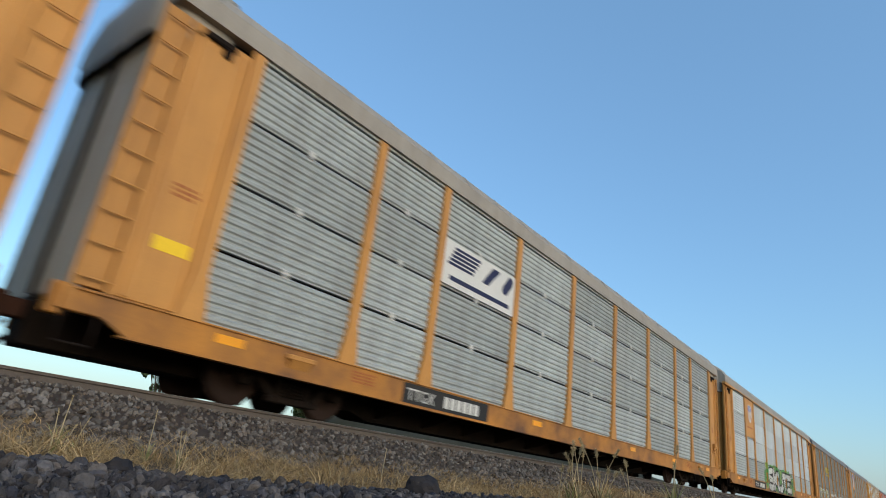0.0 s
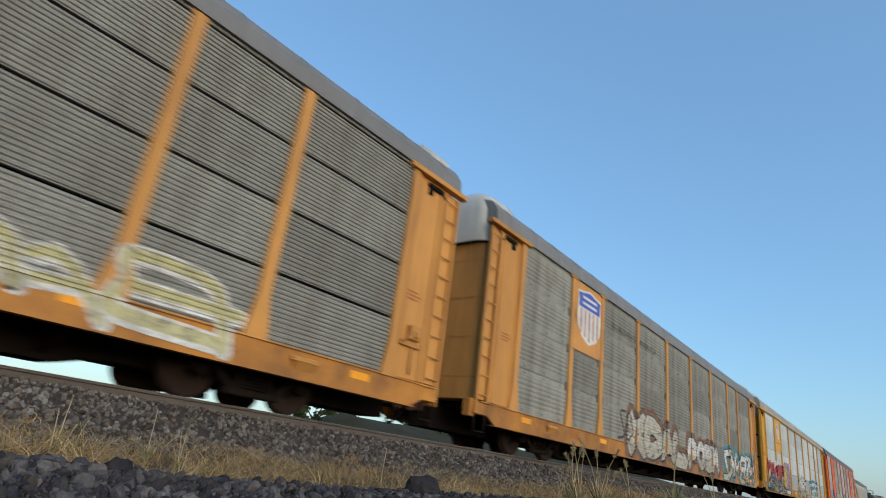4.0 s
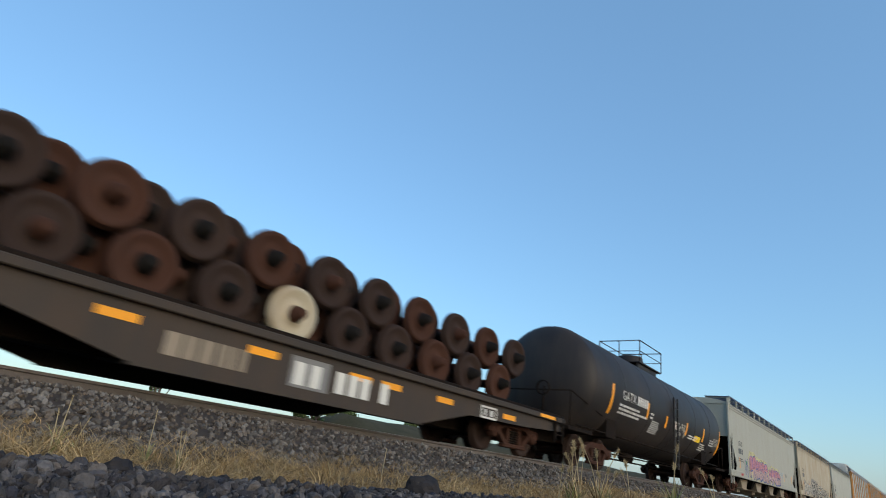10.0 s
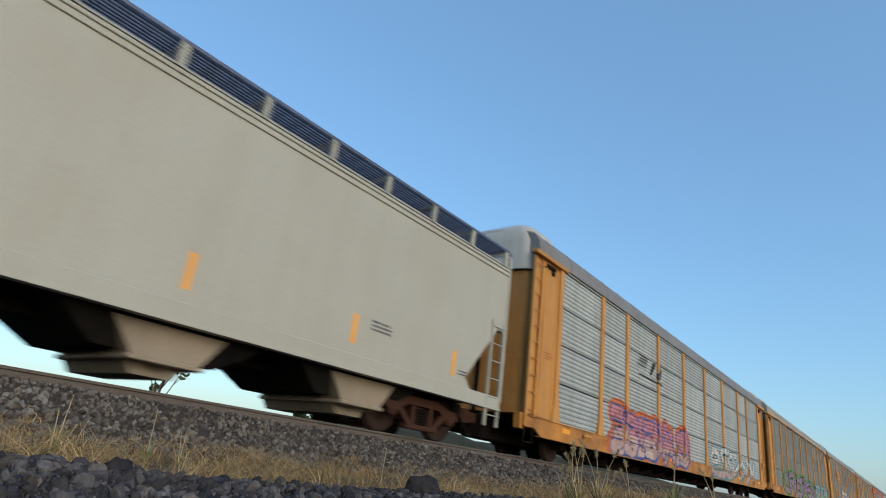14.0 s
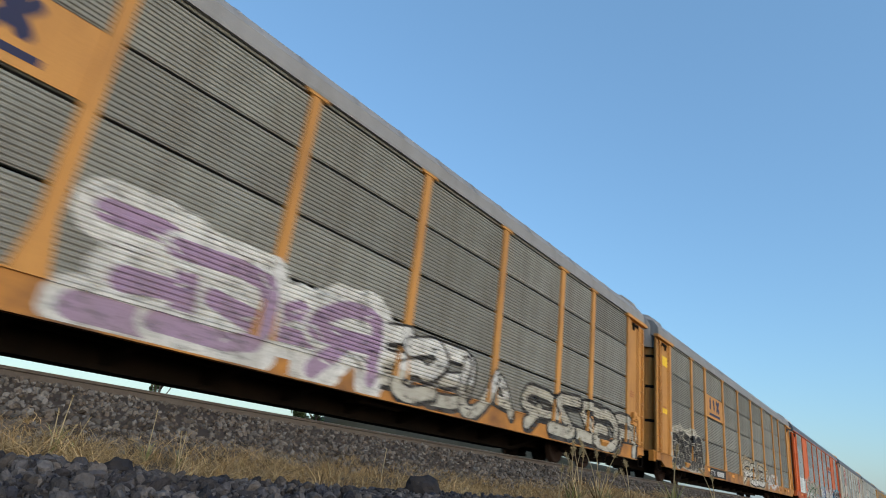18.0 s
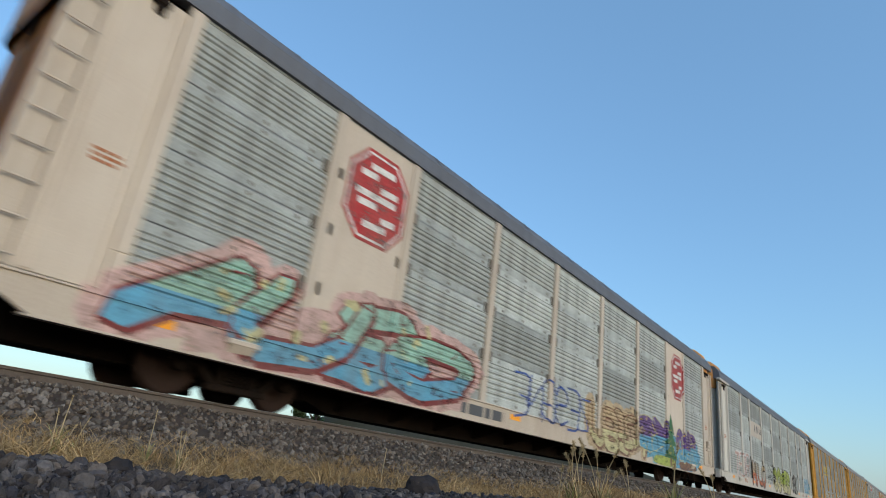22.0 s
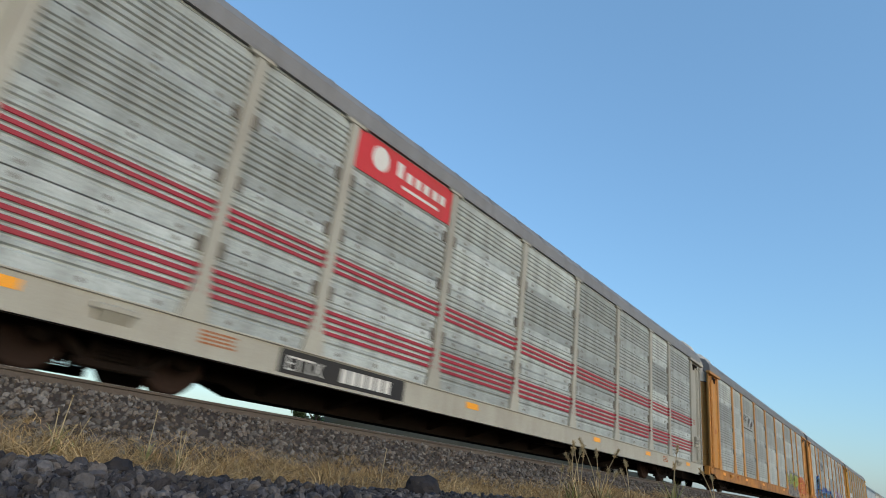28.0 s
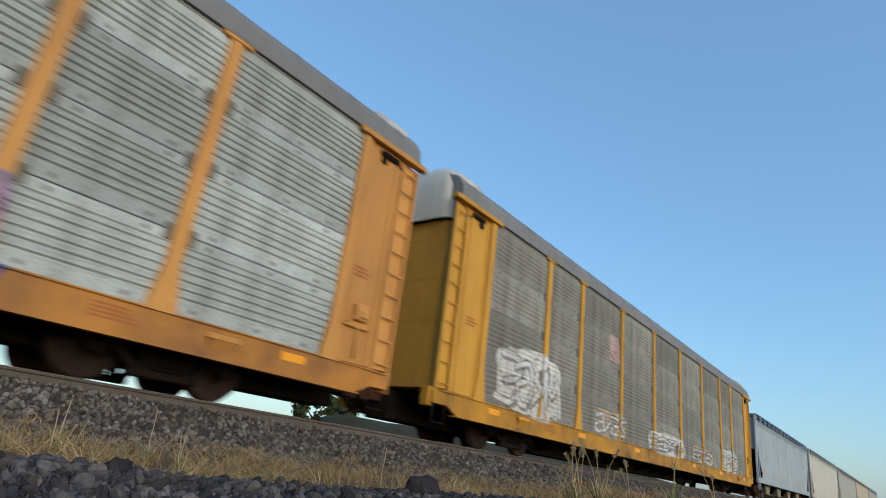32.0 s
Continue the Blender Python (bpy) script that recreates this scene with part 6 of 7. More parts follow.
spray(c12, [[(7.1, 0.80), (8.5, 0.80), (7.8, 1.45)], [(7.2, 1.25), (8.4, 1.25), (7.8, 1.85)], [(7.4, 1.65), (8.2, 1.65), (7.8, 2.35)]], C["darkgreen"], 0.022, "graffiti_tree")
spray(c12, patch(78, 7.4, 8.2, 0.9, 1.9, 22, 0.05), C["yellow"], 0.025, "graffiti_speckle")
spray(c12, block(7.7, 7.9, 0.55, 0.80), C["brown"], 0.022, "graffiti_tree")
bars(c12, 1.580, -5.2, 0.80, 1, 2.0, 0.26, M["ink"], "number_mark", 0.8)

piece(c13, 80, -11.0, -8.0, 0.80, 2.05, 4, "palepink", "white", weight=0.13, edge=0.05, text="TEXR", shade=0)
piece(c13, 81, -7.5, -4.4, 0.60, 1.85, 4, "tan", "black", low="orange", weight=0.20, edge=0.05, text="HILO")
piece(c13, 82, -3.3, -1.2, 1.2, 2.0, 4, "black", None, weight=0.06)
piece(c13, 182, -3.3, -1.2, 0.9, 1.4, 5, "black", None, weight=0.06)
piece(c13, 83, -1.7, 3.6, 0.52, 1.98, 5, "lime", "black", low="paleyellow", text="JOKES", weight=0.27, edge=0.05, slant=0.1, shine="white", lap=0.25)
piece(c13, 84, 4.5, 6.6, 0.62, 1.92, 3, "black", "bone", weight=0.26, edge=0.035, text="SEK", shade=0)
piece(c13, 85, 9.9, 12.0, 0.95, 1.95, 3, "paleblue", "skyblue", weight=0.14, edge=0.04)
plate(c13, "logo_plate", 1.560, EDGES[2] + 0.09, EDGES[3] - 0.09, 3.12, 3.92, M["cream"], 0.012)
s = Shape()
for i in range(3):
    s.prism([(-5.2 + 0.1 * i, 3.42 + 0.1 * i), (-4.2, 3.42 + 0.1 * i), (-4.3, 3.48 + 0.1 * i), (-5.1 + 0.1 * i, 3.48 + 0.1 * i)], "x", 1.573, 1.576)
for y in (-6.4, -5.95, -5.55):
    s.prism(capsule((y, 3.45), (y + 0.15, 3.70), 0.07), "x", 1.573, 1.576)
part("logo_mark", s, M["ink"], c13)

piece(c14, 86, -6.0, -1.0, 0.9, 1.7, 5, "grey", "white", weight=0.06, edge=0.03)
piece(c14, 87, 2.0, 8.0, 0.6, 1.6, 6, "white", None, weight=0.08)
spray(c14, [q for i in range(3) for q in block(-6.2 + 0.62 * i, -5.75 + 0.62 * i, 3.25, 3.75)] + block(-6.2, -4.2, 3.0, 3.1), C["yellow"], 0.006, "logo_mark")
piece(c15, 89, -4.9, 2.4, 0.50, 2.1, 4, "white", "black", low="pink", halo="mint", weight=0.22, edge=0.06, slant=0.25, shine="palepink", text="NOEP", shrink=0.08, shade=0.07, lap=0.22, sharp=True, loose=0.06)
piece(c15, 90, 4.8, 8.6, 0.95, 1.8, 4, "bone", None, weight=0.045)
piece(c15, 190, 4.6, 8.4, 0.9, 1.85, 4, "bone", None, weight=0.04)
piece(c15, 91, 9.3, 11.0, 1.0, 1.6, 3, "white", None, weight=0.07)
mark_plate(c15, -8.6, "ETTX", 6, 0.28)
lettering(c15, "TTX", 1.58, 5.6, 0.58, 0.28, M["red"], "mark")
lettering(c4, "TTX", 1.58, 5.4, 0.58, 0.28, M["red"], "mark")

plate(c16, "logo_plate", 1.560, EDGES[2] + 0.09, EDGES[3] - 0.09, 4.20, 4.97, M["red"], 0.012)
s = Shape()
s.prism(capsule((-6.75, 4.62), (-6.75, 4.66), 0.22, 8), "x", 1.573, 1.576)
for i, y in enumerate((-6.3, -6.02, -5.76, -5.5, -5.22, -4.98)):
    s.box(1.573, 1.576, y, y + 0.17, 4.52, 4.72 if i else 4.82)
s.box(1.573, 1.576, -6.1, -5.0, 4.34, 4.40)
part("logo_mark", s, M["letter"], c16)
h_row, prof = sheet_profile(BAND)
for row, count in ((0, 4), (1, 3)):
    step = 0.66 / 6
    for i in range(count):
        z = LOW + row * h_row + 0.18 + step * (i + 1 if row == 0 else i + 1)
        for c in range(9):
            spray(c16, block(EDGES[c] + 0.09, EDGES[c + 1] - 0.09, z + step * 0.32, z + step * 0.9), M["stripe"], 0.002, "red_stripe")

wave_logo(c17, -7.3, -4.9, 3.3, 4.05, C["black"])
piece(c17, 93, 5.0, 8.9, 0.50, 2.0, 5, "lime", "black", low="grey", weight=0.30, edge=0.03, halo="grey", shade=0.03)
spray(c17, cloud(94, 9.0, 12.0, 0.5, 1.95, 40, 0.10), C["orange"], 0.003, "graffiti_ground")
piece(c17, 95, 9.1, 11.9, 0.56, 1.95, 3, "orange", "yellow", low="orange", weight=0.30, edge=0.03, shade=0.02)
spray(c18, cloud(96, -10.8, 0.3, 0.5, 1.75, 90, 0.34), C["blue"], 0.003, "graffiti_ground")
piece(c18, 97, -10.3, -8.3, 0.58, 2.62, 1, "black", "skyblue", text="i", weight=0.19, edge=0.09, shade=0, halo="blue")
piece(c18, 197, -8.4, 0.2, 0.52, 1.80, 8, "black", "skyblue", text="nstagrab", weight=0.21, edge=0.09, shade=0, halo="blue", lap=0.2, loose=0.02)
wave_logo(c18, -7.3, -4.9, 3.2, 3.95, C["black"])
spray(c18, cloud(98, 2.4, 7.8, 0.5, 1.1, 50, 0.3), C["blue"], 0.003, "graffiti_ground")
piece(c18, 99, 2.7, 7.5, 0.55, 2.1, 4, "lilac", None, low="blue", weight=0.20, edge=0.05, shine="yellow")
lettering(c18, "TTX", 1.585, 4.6, 0.58, 0.28, M["red"], "mark")
mark_plate(c18, -7.6, "ETTX", 6, 0.26)
for y0, y1, z1, seed in ((-11.6, -8.5, 2.4, 100), (-6.4, -4.0, 1.7, 101), (-2.0, 2.0, 1.6, 102), (3.0, 6.0, 1.6, 103), (7.5, 10.5, 1.9, 104)):
    spray(c19, cloud(seed, y0, y1, 0.85, z1, 26, 0.14), C["tan"] if seed % 2 else C["white"], 0.003, "graffiti_ground")
    piece(c19, seed, y0 + 0.2, y1 - 0.2, 0.95, z1 - 0.15, 4, "white", "grey", weight=0.12, edge=0.04)
spray(c19, block(-5.4, -4.6, 3.2, 4.0), C["palepink"], 0.005, "logo_plate")


# ---- track and ground ----
def ground_z(x, y):
    """Height of the ground: gravel edge by the camera, a dip with grass, the ballast bank, flat land beyond."""
    pts = [(-2000, -1.2), (-60, -0.9), (-13.2, -0.3), (-10.9, 0.45), (-10.2, 0.53), (-7.1, 0.53), (-5.2, 0.20), (-4.2, 0.10), (-2.4, 0.02), (-1.55, 0.13), (-0.9, 0.15), (0.6, 0.13), (3, 0.1), (60, 0.0), (2000, 0.0)]
    for (a, za), (b, zb) in zip(pts, pts[1:]):
        if a <= x <= b:
            k = (x - a) / (b - a)
            z = za + (zb - za) * k
            break
    else:
        z = 0.0
    if -5.5 < x < 6:
        z += 0.035 * noise.noise((x * 0.9, y * 0.9, 0.0)) + 0.015 * noise.noise((x * 3.1, y * 3.1, 4.0))
    elif x < -12:
        z += 0.3 * noise.noise((x * 0.05, y * 0.05, 2.0))
    return z


def ground():
    xs = [-2000, -700, -250, -120, -60, -40, -28, -20, -16, -13.2, -12, -10.9, -10.2]
    xs += [-9.4, -8.4, -7.6, -7.1, -6.7, -6.2, -5.7, -5.2] + [-5.0 + 0.2 * i for i in range(35)] + [2.0, 2.6, 3.4, 5, 8, 14, 25, 60, 150, 500, 2000]
    ys = [-2000, -600, -200, -80, -40, -20, -12, -8, -6] + [-5 + 0.25 * i for i in range(60)] + [10 + 0.6 * i for i in range(40)] + [34 + 3 * i for i in range(30)] + [130, 170, 230, 320, 500, 900, 2000]
    s = Shape()
    v = [(x, y, ground_z(x, y)) for x in xs for y in ys]
    n = len(ys)
    s.add(v, [(i * n + j, (i + 1) * n + j, (i + 1) * n + j + 1, i * n + j + 1) for i in range(len(xs) - 1) for j in range(n - 1)], True)
    ob = part("ground", s, M["soil"])
    return tagged(ob, "dusty soil with a raised ballast bank", "ground", kind="structure")


ground()


def rail_shape(y0, y1):
    prof = [(-0.07, -0.17), (0.07, -0.17), (0.07, -0.158), (0.012, -0.13), (0.010, -0.045), (0.036, -0.032), (0.036, -0.006), (0.028, 0.0), (-0.028, 0.0), (-0.036, -0.006), (-0.036, -0.032), (-0.010, -0.045), (-0.012, -0.13), (-0.07, -0.158)]
    return Shape().prism(prof, "y", y0, y1)


for k in (-1, 1):
    r = part("rail", rail_shape(-60, 700), M["rail"], at=(TRACK_X + k * 0.752, 0, RAIL_Z))
    tagged(r, "brown steel rail on grey sleepers", "rail", "rails", kind="structure")
    part("rail_head", Shape().box(-0.024, 0.024, -60, 700, -0.002, 0.002), M["railhead"], r)
tie_mesh = kept("sleeper", lambda: Shape().chamfer(-1.3, 1.3, -0.12, 0.12, -0.2, 0.0, 0.03))
clip_mesh = kept("rail_clip", lambda: Shape().chamfer(-0.12, 0.12, -0.08, 0.08, 0.0, 0.025, 0.008).rod((-0.1, -0.06, 0.03), (-0.1, 0.06, 0.03), 0.02, 6).rod((0.1, -0.06, 0.03), (0.1, 0.06, 0.03), 0.02, 6))
sleepers = tagged(new("track"), "grey concrete sleepers bedded in ballast", "track", kind="structure")
for i in range(150):
    t = part("sleeper", tie_mesh, M["tie"], sleepers, at=(TRACK_X, -6 + i * 0.61, RAIL_Z - 0.17))
    if i < 70:
        part("rail_clip", clip_mesh, M["rail"], t, at=(0.752, 0, 0))


def stone_base(fine):
    """Corners and faces of a round lump, from which stones are broken."""
    bm = bmesh.new()
    bmesh.ops.create_icosphere(bm, subdivisions=2 if fine else 1, radius=0.95)
    bm.verts.ensure_lookup_table()
    v = np.array([tuple(p.co) for p in bm.verts])
    f = np.array([[p.index for p in q.verts] for q in bm.faces])
    bm.free()
    return v, f


def stone_field(name, label, count, spot, size, mat, seed, category, fine=False, flat=0.85):
    """Angular stones scattered one by one, joined into one mesh."""
    rnd = np.random.RandomState(seed)
    base, tri = stone_base(fine)
    n = len(base)
    vs, fs = [], []
    for i in range(count):
        x, y = spot(rnd)
        s = size(rnd, x, y)
        p = base * (1 + rnd.uniform(-0.3, 0.3, (n, 1)) * (0.45 if fine else 1.0))
        if fine:                              # broken faces: corners beyond a few planes are pressed back onto them
            for k in range(6):
                d = rnd.normal(0, 1, 3)
                d /= np.linalg.norm(d)
                over = p @ d - rnd.uniform(0.42, 0.75)
                p = p - np.outer(np.maximum(over, 0), d)
        q = Euler(tuple(rnd.uniform(0, 6.3, 3))).to_matrix()
        p = p * np.array([s, s * rnd.uniform(0.6, 1.0), s * rnd.uniform(0.5, flat)])
        p = p @ np.array(q).T + np.array([x, y, ground_z(x, y) + s * 0.25])
        vs.append(p)
        fs.append(tri + n * i)
    v, f = np.concatenate(vs), np.concatenate(fs)
    me = bpy.data.meshes.new(name)
    me.from_pydata(v.tolist(), [], f.tolist())
    me.materials.append(None)
    ob = part(name, me, M[mat])
    return tagged(ob, label, category, kind="stuff")


def ballast_spot(rnd):
    y = -2.0 + 60 * rnd.random_sample() ** 2.2
    return -7.9 + 4.2 * rnd.random_sample() ** 0.8, y


def ballast_spot_far(rnd):
    return -8.1 + 3.0 * rnd.random_sample(), 8 + 70 * rnd.random_sample()


stone_field("ballast", "grey-purple crushed stone on the track bank", 22000, ballast_spot, lambda r, x, y: r.uniform(0.018, 0.045), "ballast", 1, "ballast")
stone_field("ballast_far", "grey-purple crushed stone along the track", 6000, ballast_spot_far, lambda r, x, y: r.uniform(0.03, 0.06), "ballast", 2, "ballast")


def gravel_spot(rnd):
    a = radians(rnd.uniform(-5, 115))
    d = 0.55 + 3.2 * rnd.random_sample() ** 1.6
    return -math.sin(a) * d * 0.75, math.cos(a) * d


stone_field("gravel", "dark blue-grey loose gravel at the verge", 10000, gravel_spot, lambda r, x, y: 0.006 + 0.014 * r.random_sample() ** 2.0, "gravel", 3, "gravel", True)
stone_field("gravel_fines", "small dark gravel between the larger stones", 22000, gravel_spot, lambda r, x, y: 0.003 + 0.006 * r.random_sample(), "gravel", 4, "gravel")


def grass_field(name, label, count, spot, height, mat, seed, category, width=0.004):
    rnd = np.random.RandomState(seed)
    v, f = [], []
    for i in range(count):
        x, y, way, size = spot(rnd)
        z = ground_z(x, y) - 0.01
        h = height(rnd, x, y) * size
        a, lean = way + rnd.normal(0, 1.1), rnd.uniform(0.5, 3.3) * h
        curl = rnd.normal(0, 0.6)
        b = rnd.uniform(0, 3.14)
        wx, wy = math.cos(b) * width, math.sin(b) * width
        k = len(v)
        for t in (0.0, 0.4, 0.75, 1.0):
            c = a + curl * t
            px, py, pz = x + math.cos(c) * lean * t * t, y + math.sin(c) * lean * t * t, z + h * t * (1 - 0.26 * t * lean / h)
            w = 1 - 0.85 * t
            v += [(px - wx * w, py - wy * w, pz), (px + wx * w, py + wy * w, pz)]
        f += [(k, k + 1, k + 3, k + 2), (k + 2, k + 3, k + 5, k + 4), (k + 4, k + 5, k + 7, k + 6)]
    me = bpy.data.meshes.new(name)
    me.from_pydata(v, [], f)
    me.materials.append(None)
    ob = part(name, me, M[mat])
    return tagged(ob, label, category, kind="stuff")


def tufts(seed, n, x0, x1, y0, y1, power):
    r = np.random.RandomState(seed)
    spots = [(x0 + (x1 - x0) * r.random_sample(), y0 + (y1 - y0) * r.random_sample() ** power, r.uniform(0, 6.28), 0.45 + 1.0 * r.random_sample() ** 1.5) for i in range(n)]

    def spot(rnd):
        x, y, way, size = spots[rnd.randint(n)]
        return x + rnd.normal(0, 0.05), y + rnd.normal(0, 0.05), way, size
    return spot


grass_field("dry_grass", "dry straw-coloured grass below the ballast bank", 110000, tufts(11, 1200, -3.9, -1.95, -2.0, 16, 1.5), lambda r, x, y: 0.025 + 0.17 * r.random_sample() ** 2, "straw", 12, "grass", 0.0026)
grass_field("dry_grass_sparse", "thin dry grass on the foot of the ballast bank", 16000, tufts(15, 420, -5.0, -3.4, -2.0, 16, 1.5), lambda r, x, y: r.uniform(0.03, 0.15), "straw", 16, "grass", 0.003)
grass_field("dry_grass_far", "dry straw-coloured grass along the track", 9000, tufts(13, 260, -5.2, -2.0, 10, 60, 1.4), lambda r, x, y: r.uniform(0.1, 0.32), "straw", 14, "grass", 0.008)


def dry_weed(label, x, y, height, seed, stems=3, leaves=6, bristles=150):
    """A weed: thin bent stalks with feathery heads and a few blades."""
    rnd = random.Random(seed)
    plant = thing("dry_weed", label, "weed", "weeds at the verge")
    z0 = ground_z(x, y) - 0.01
    plant.location = (x, y, z0)
    for i in range(stems):
        a, lean, h = rnd.uniform(0, 6.28), rnd.uniform(0.05, 0.3) * height, height * rnd.uniform(0.65, 1.0)
        pts = [Vector((math.cos(a) * lean * t * t, math.sin(a) * lean * t * t, h * t)) for t in (0, 0.3, 0.6, 0.85, 1.0)]
        s = Shape()
        for k, (p, q) in enumerate(zip(pts, pts[1:])):
            s.rod(p, q, 0.0042 - 0.0006 * k, 5, 0.0036 - 0.0006 * k, False)
        stalk = part("stalk", s, M["stalk"], plant)
        head = Shape()
        for k in range(bristles):
            t = 0.80 + 0.22 * rnd.random()
            p = pts[-1].lerp(pts[-2], (1.0 - t) / 0.24) if t < 1 else pts[-1] + Vector((0, 0, (t - 1) * h))
            d = Vector((rnd.gauss(0, 1), rnd.gauss(0, 1), rnd.uniform(0.2, 1.6))).normalized() * rnd.uniform(0.008, 0.034) * (1.0 if bristles > 50 else 0.4)
            n = d.orthogonal().normalized() * 0.0022
            head.add([p - n, p + n, p + d], [(0, 1, 2)])
        part("seed_head", head, M["stalk"], stalk)
    b = Shape()
    for k in range(leaves * 4):
        a, h, lean = rnd.uniform(0, 6.28), height * rnd.uniform(0.2, 0.55), height * rnd.uniform(0.1, 0.4)
        w = Vector((-math.sin(a), math.cos(a), 0)) * 0.004
        pts = [Vector((math.cos(a) * lean * t, math.sin(a) * lean * t, h * t * (1.35 - 0.5 * t))) for t in (0, 0.4, 0.75, 1.0)]
        v = [q for t, p in zip((1, 0.9, 0.6, 0.05), pts) for q in (p - w * t, p + w * t)]
        b.add(v, [(0, 1, 3, 2), (2, 3, 5, 4), (4, 5, 7, 6)])
    part("blade", b, M["weedgreen"] if seed % 2 else M["straw"], plant)
    return plant


WEED = "pale dry weed with feathery seed heads on the verge"
for i, (x, y, h) in enumerate(((-1.98, 4.25, 0.57), (-2.02, 4.20, 0.45), (-1.90, 4.40, 0.55), (-1.86, 4.42, 0.38), (-1.75, 4.62, 0.36), (-1.50, 4.82, 0.50), (-2.08, 4.12, 0.34), (-1.3, 5.2, 0.36))):
    dry_weed(WEED, x, y, h, 40 + i, 3 if i < 4 else 2, 9)
rnd = random.Random(77)
for i in range(11):
    a = rnd.uniform(40, 76)
    d = rnd.uniform(3.2, 4.6)
    dry_weed("thin dry grass stalk with a seed head", -d * math.sin(radians(a)), d * math.cos(radians(a)), rnd.uniform(0.16, 0.34), 60 + i, 1, 2, 34)


def rough_rock(label, x, y, size, seed, name="rock"):
    rnd = random.Random(seed)
    bm = bmesh.new()
    bmesh.ops.create_icosphere(bm, subdivisions=3, radius=1.0)
    for v in bm.verts:
        k = 1 + 0.32 * noise.noise(v.co * 1.4 + Vector((seed, 0, 0))) + 0.12 * noise.noise(v.co * 4.0 + Vector((0, seed, 0)))
        v.co = Vector((v.co.x * size * 1.2, v.co.y * size, v.co.z * size * 0.75)) * k
    me = bpy.data.meshes.new(name)
    bm.to_mesh(me)
    bm.free()
    me.materials.append(None)
    ob = part(name, me, M["rock"], at=(x, y, ground_z(x, y) + size * 0.25))
    return tagged(ob, label, "rock", "rocks on the verge")


rough_rock("large dark rough rock on the gravel", -1.50, 1.86, 0.062, 3)
for i, (x, y, r) in enumerate(((-1.35, 1.35, 0.022), (-1.42, 0.95, 0.025), (-1.30, 0.62, 0.028), (-1.15, 1.05, 0.02), (-1.48, 1.60, 0.02))):
    rough_rock("dark grey stone on the gravel", x, y, r, 10 + i)


# ---- land beyond the track ----
def mound():
    """A low grassy bank beyond the track."""
    s = Shape()
    nx, ny = 26, 60
    v = []
    for i in range(nx):
        for j in range(ny):
            a, b = i / (nx - 1), j / (ny - 1)
            x, y = -31 + 13 * a, 19.8 + 400 * b ** 2.2
            h = (math.sin(math.pi * a) ** 1.3) * min(1.0, (y - 19.8) / 2.2) * (1.0 if y < 60 else max(0.7, 1.0 - 0.01 * (y - 60)))
            v.append((x, y, -0.7 + h * (2.9 + 0.35 * noise.noise((x * 0.3, y * 0.3, 1.0))) + 0.12 * noise.noise((x * 1.5, y * 1.5, 3.0))))
    s.add(v, [(i * ny + j, (i + 1) * ny + j, (i + 1) * ny + j + 1, i * ny + j + 1) for i in range(nx - 1) for j in range(ny - 1)], True)
    return tagged(part("earth_bank", s, M["bank"]), "long bank of earth with dry green weeds", "earth bank", kind="structure")


mound()


def leafy(s, centre, radius, count, size, rnd):
    """A loose clump of leaves."""
    for i in range(count):
        d = Vector((rnd.gauss(0, 1), rnd.gauss(0, 1), rnd.gauss(0, 0.8))).normalized() * radius * rnd.random() ** 0.5
        p = Vector(centre) + d
        q = Euler((rnd.uniform(0, 6.3), rnd.uniform(0, 6.3), rnd.uniform(0, 6.3))).to_matrix()
        w, h = size * rnd.uniform(0.5, 1.0), size * rnd.uniform(0.8, 1.6)
        s.add([p + q @ Vector((0, -h, 0)), p + q @ Vector((w, 0, 0.2 * w)), p + q @ Vector((0, h, 0)), p + q @ Vector((-w, 0, 0.2 * w))], [(0, 1, 2), (0, 2, 3)])


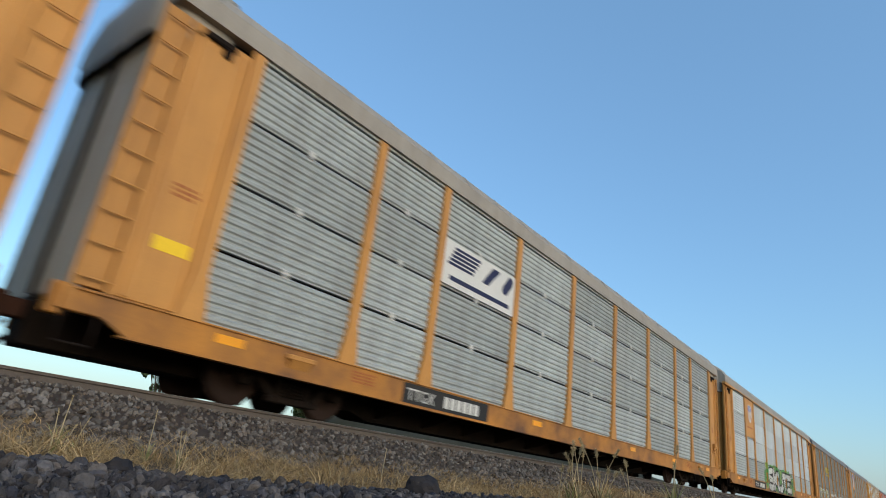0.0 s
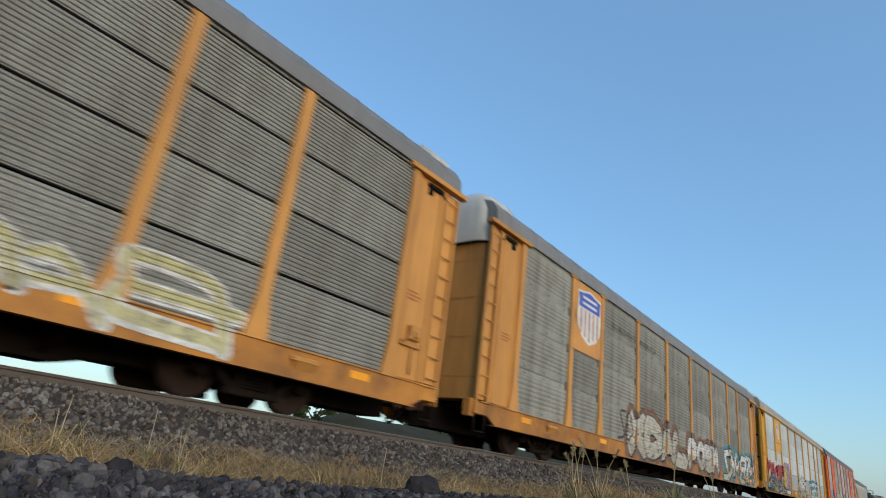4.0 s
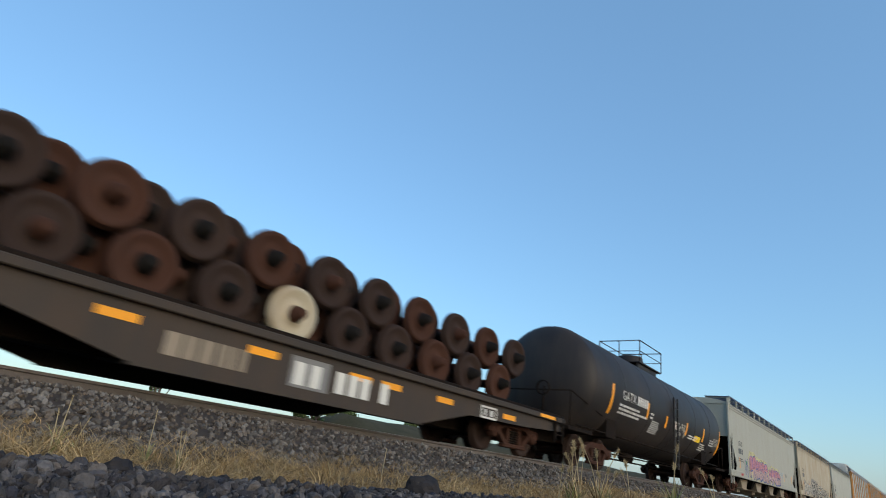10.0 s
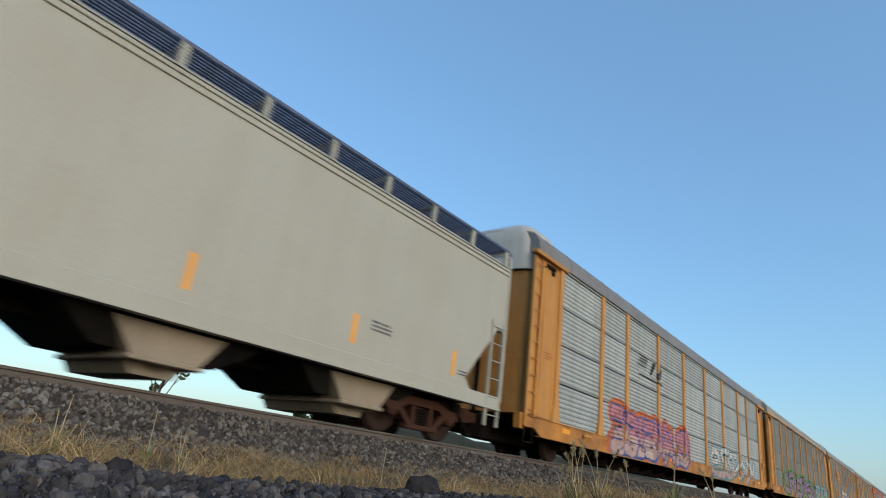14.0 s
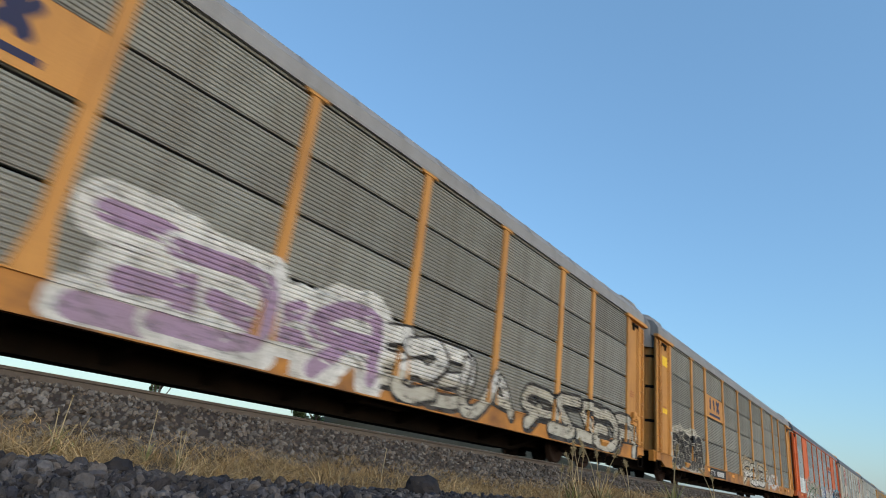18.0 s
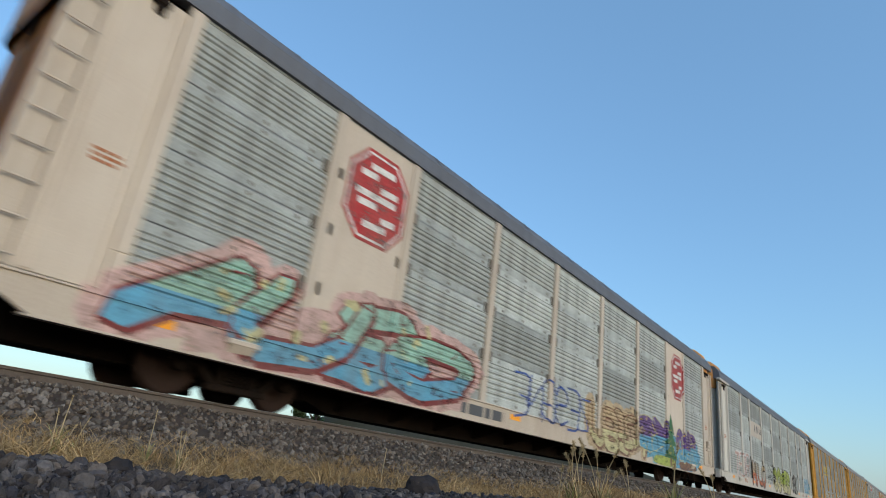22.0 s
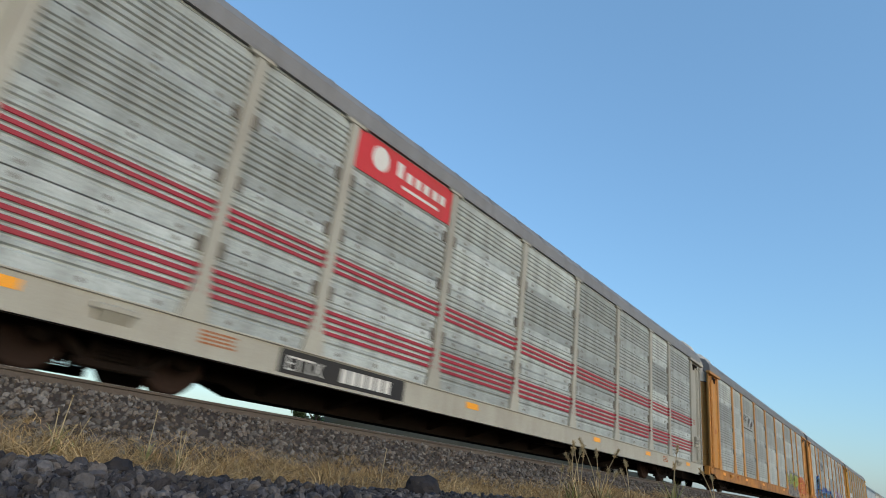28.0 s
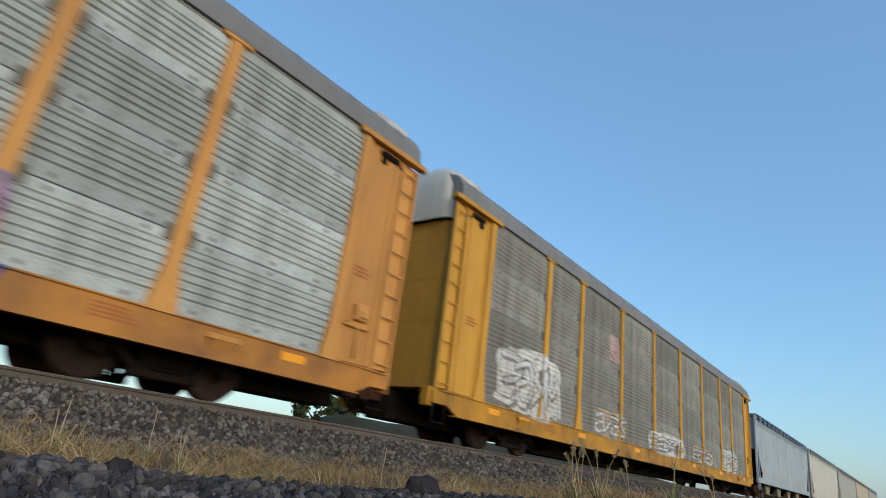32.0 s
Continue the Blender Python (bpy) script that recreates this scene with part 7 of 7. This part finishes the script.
def small_tree(label, x, y, z, height, spread, seed, leaves=260, size=0.11):
    rnd = random.Random(seed)
    tree = thing("tree", label, "tree", "trees beyond the track")
    tree.location = (x, y, z)
    s, tips = Shape(), []
    top = Vector((rnd.uniform(-0.2, 0.2), rnd.uniform(-0.2, 0.2), height * 0.55))
    s.rod((0, 0, -0.3), top, 0.09, 8, 0.05)
    for i in range(9):
        a = rnd.uniform(0, 6.28)
        start = top * rnd.uniform(0.45, 1.0)
        tip = start + Vector((math.cos(a) * spread * rnd.uniform(0.4, 1), math.sin(a) * spread * rnd.uniform(0.4, 1), height * rnd.uniform(0.1, 0.45)))
        s.rod(start, tip, 0.035, 6, 0.012)
        tips.append(tip)
        for k in range(2):
            twig = tip + Vector((rnd.uniform(-0.5, 0.5), rnd.uniform(-0.5, 0.5), rnd.uniform(-0.5, 0.3))) * spread * 0.5
            s.rod(start.lerp(tip, rnd.uniform(0.5, 1)), twig, 0.014, 5, 0.005)
            tips.append(twig)
    part("trunk", s, M["bark"], tree)
    c = Shape()
    for t in tips:
        leafy(c, t, spread * 0.28, leaves // len(tips), size, rnd)
    part("crown", c, M["leaf"], tree)
    return tree


small_tree("small thin-leaved tree beyond the track", -26.0, 13.2, -0.6, 5.0, 0.8, 21, 300, 0.10)
small_tree("dusty green bush beyond the track", -24.0, 20.5, 0.0, 3.2, 1.2, 22, 700, 0.12)
small_tree("dusty green bush on the earth bank", -27.0, 24.5, 0.6, 2.6, 1.4, 23, 700, 0.12)
small_tree("dusty green bush on the earth bank", -25.0, 30.0, 0.8, 2.2, 1.4, 24, 600, 0.12)


# ---- motion ----
def motions():
    times = [0.5 * i for i in range(65)]
    lag = np.interp(times, list(LAG), list(LAG.values()))
    for ob, y, x, z, turn in TRAIN:
        walk(ob, [(t, pose(TRACK_X + x, y - advance(t) + float(lag[i]), RAIL_Z + z, 0, 0, turn)) for i, t in enumerate(times)])
    lead = {}
    for w, along, r in WHEELS:
        if (along, r) not in lead:
            steps = [i / 30 for i in range(961)]
            walk(w, [(t, pose(0, along, r, math.degrees(advance(t) / r) % 360, 0, 0)) for t in steps])
            lead[along, r] = w.animation_data
        else:
            w.rotation_mode = "QUATERNION"
            keys = w.animation_data_create()
            keys.action = lead[along, r].action
            keys.action_slot = lead[along, r].action_slot


motions()
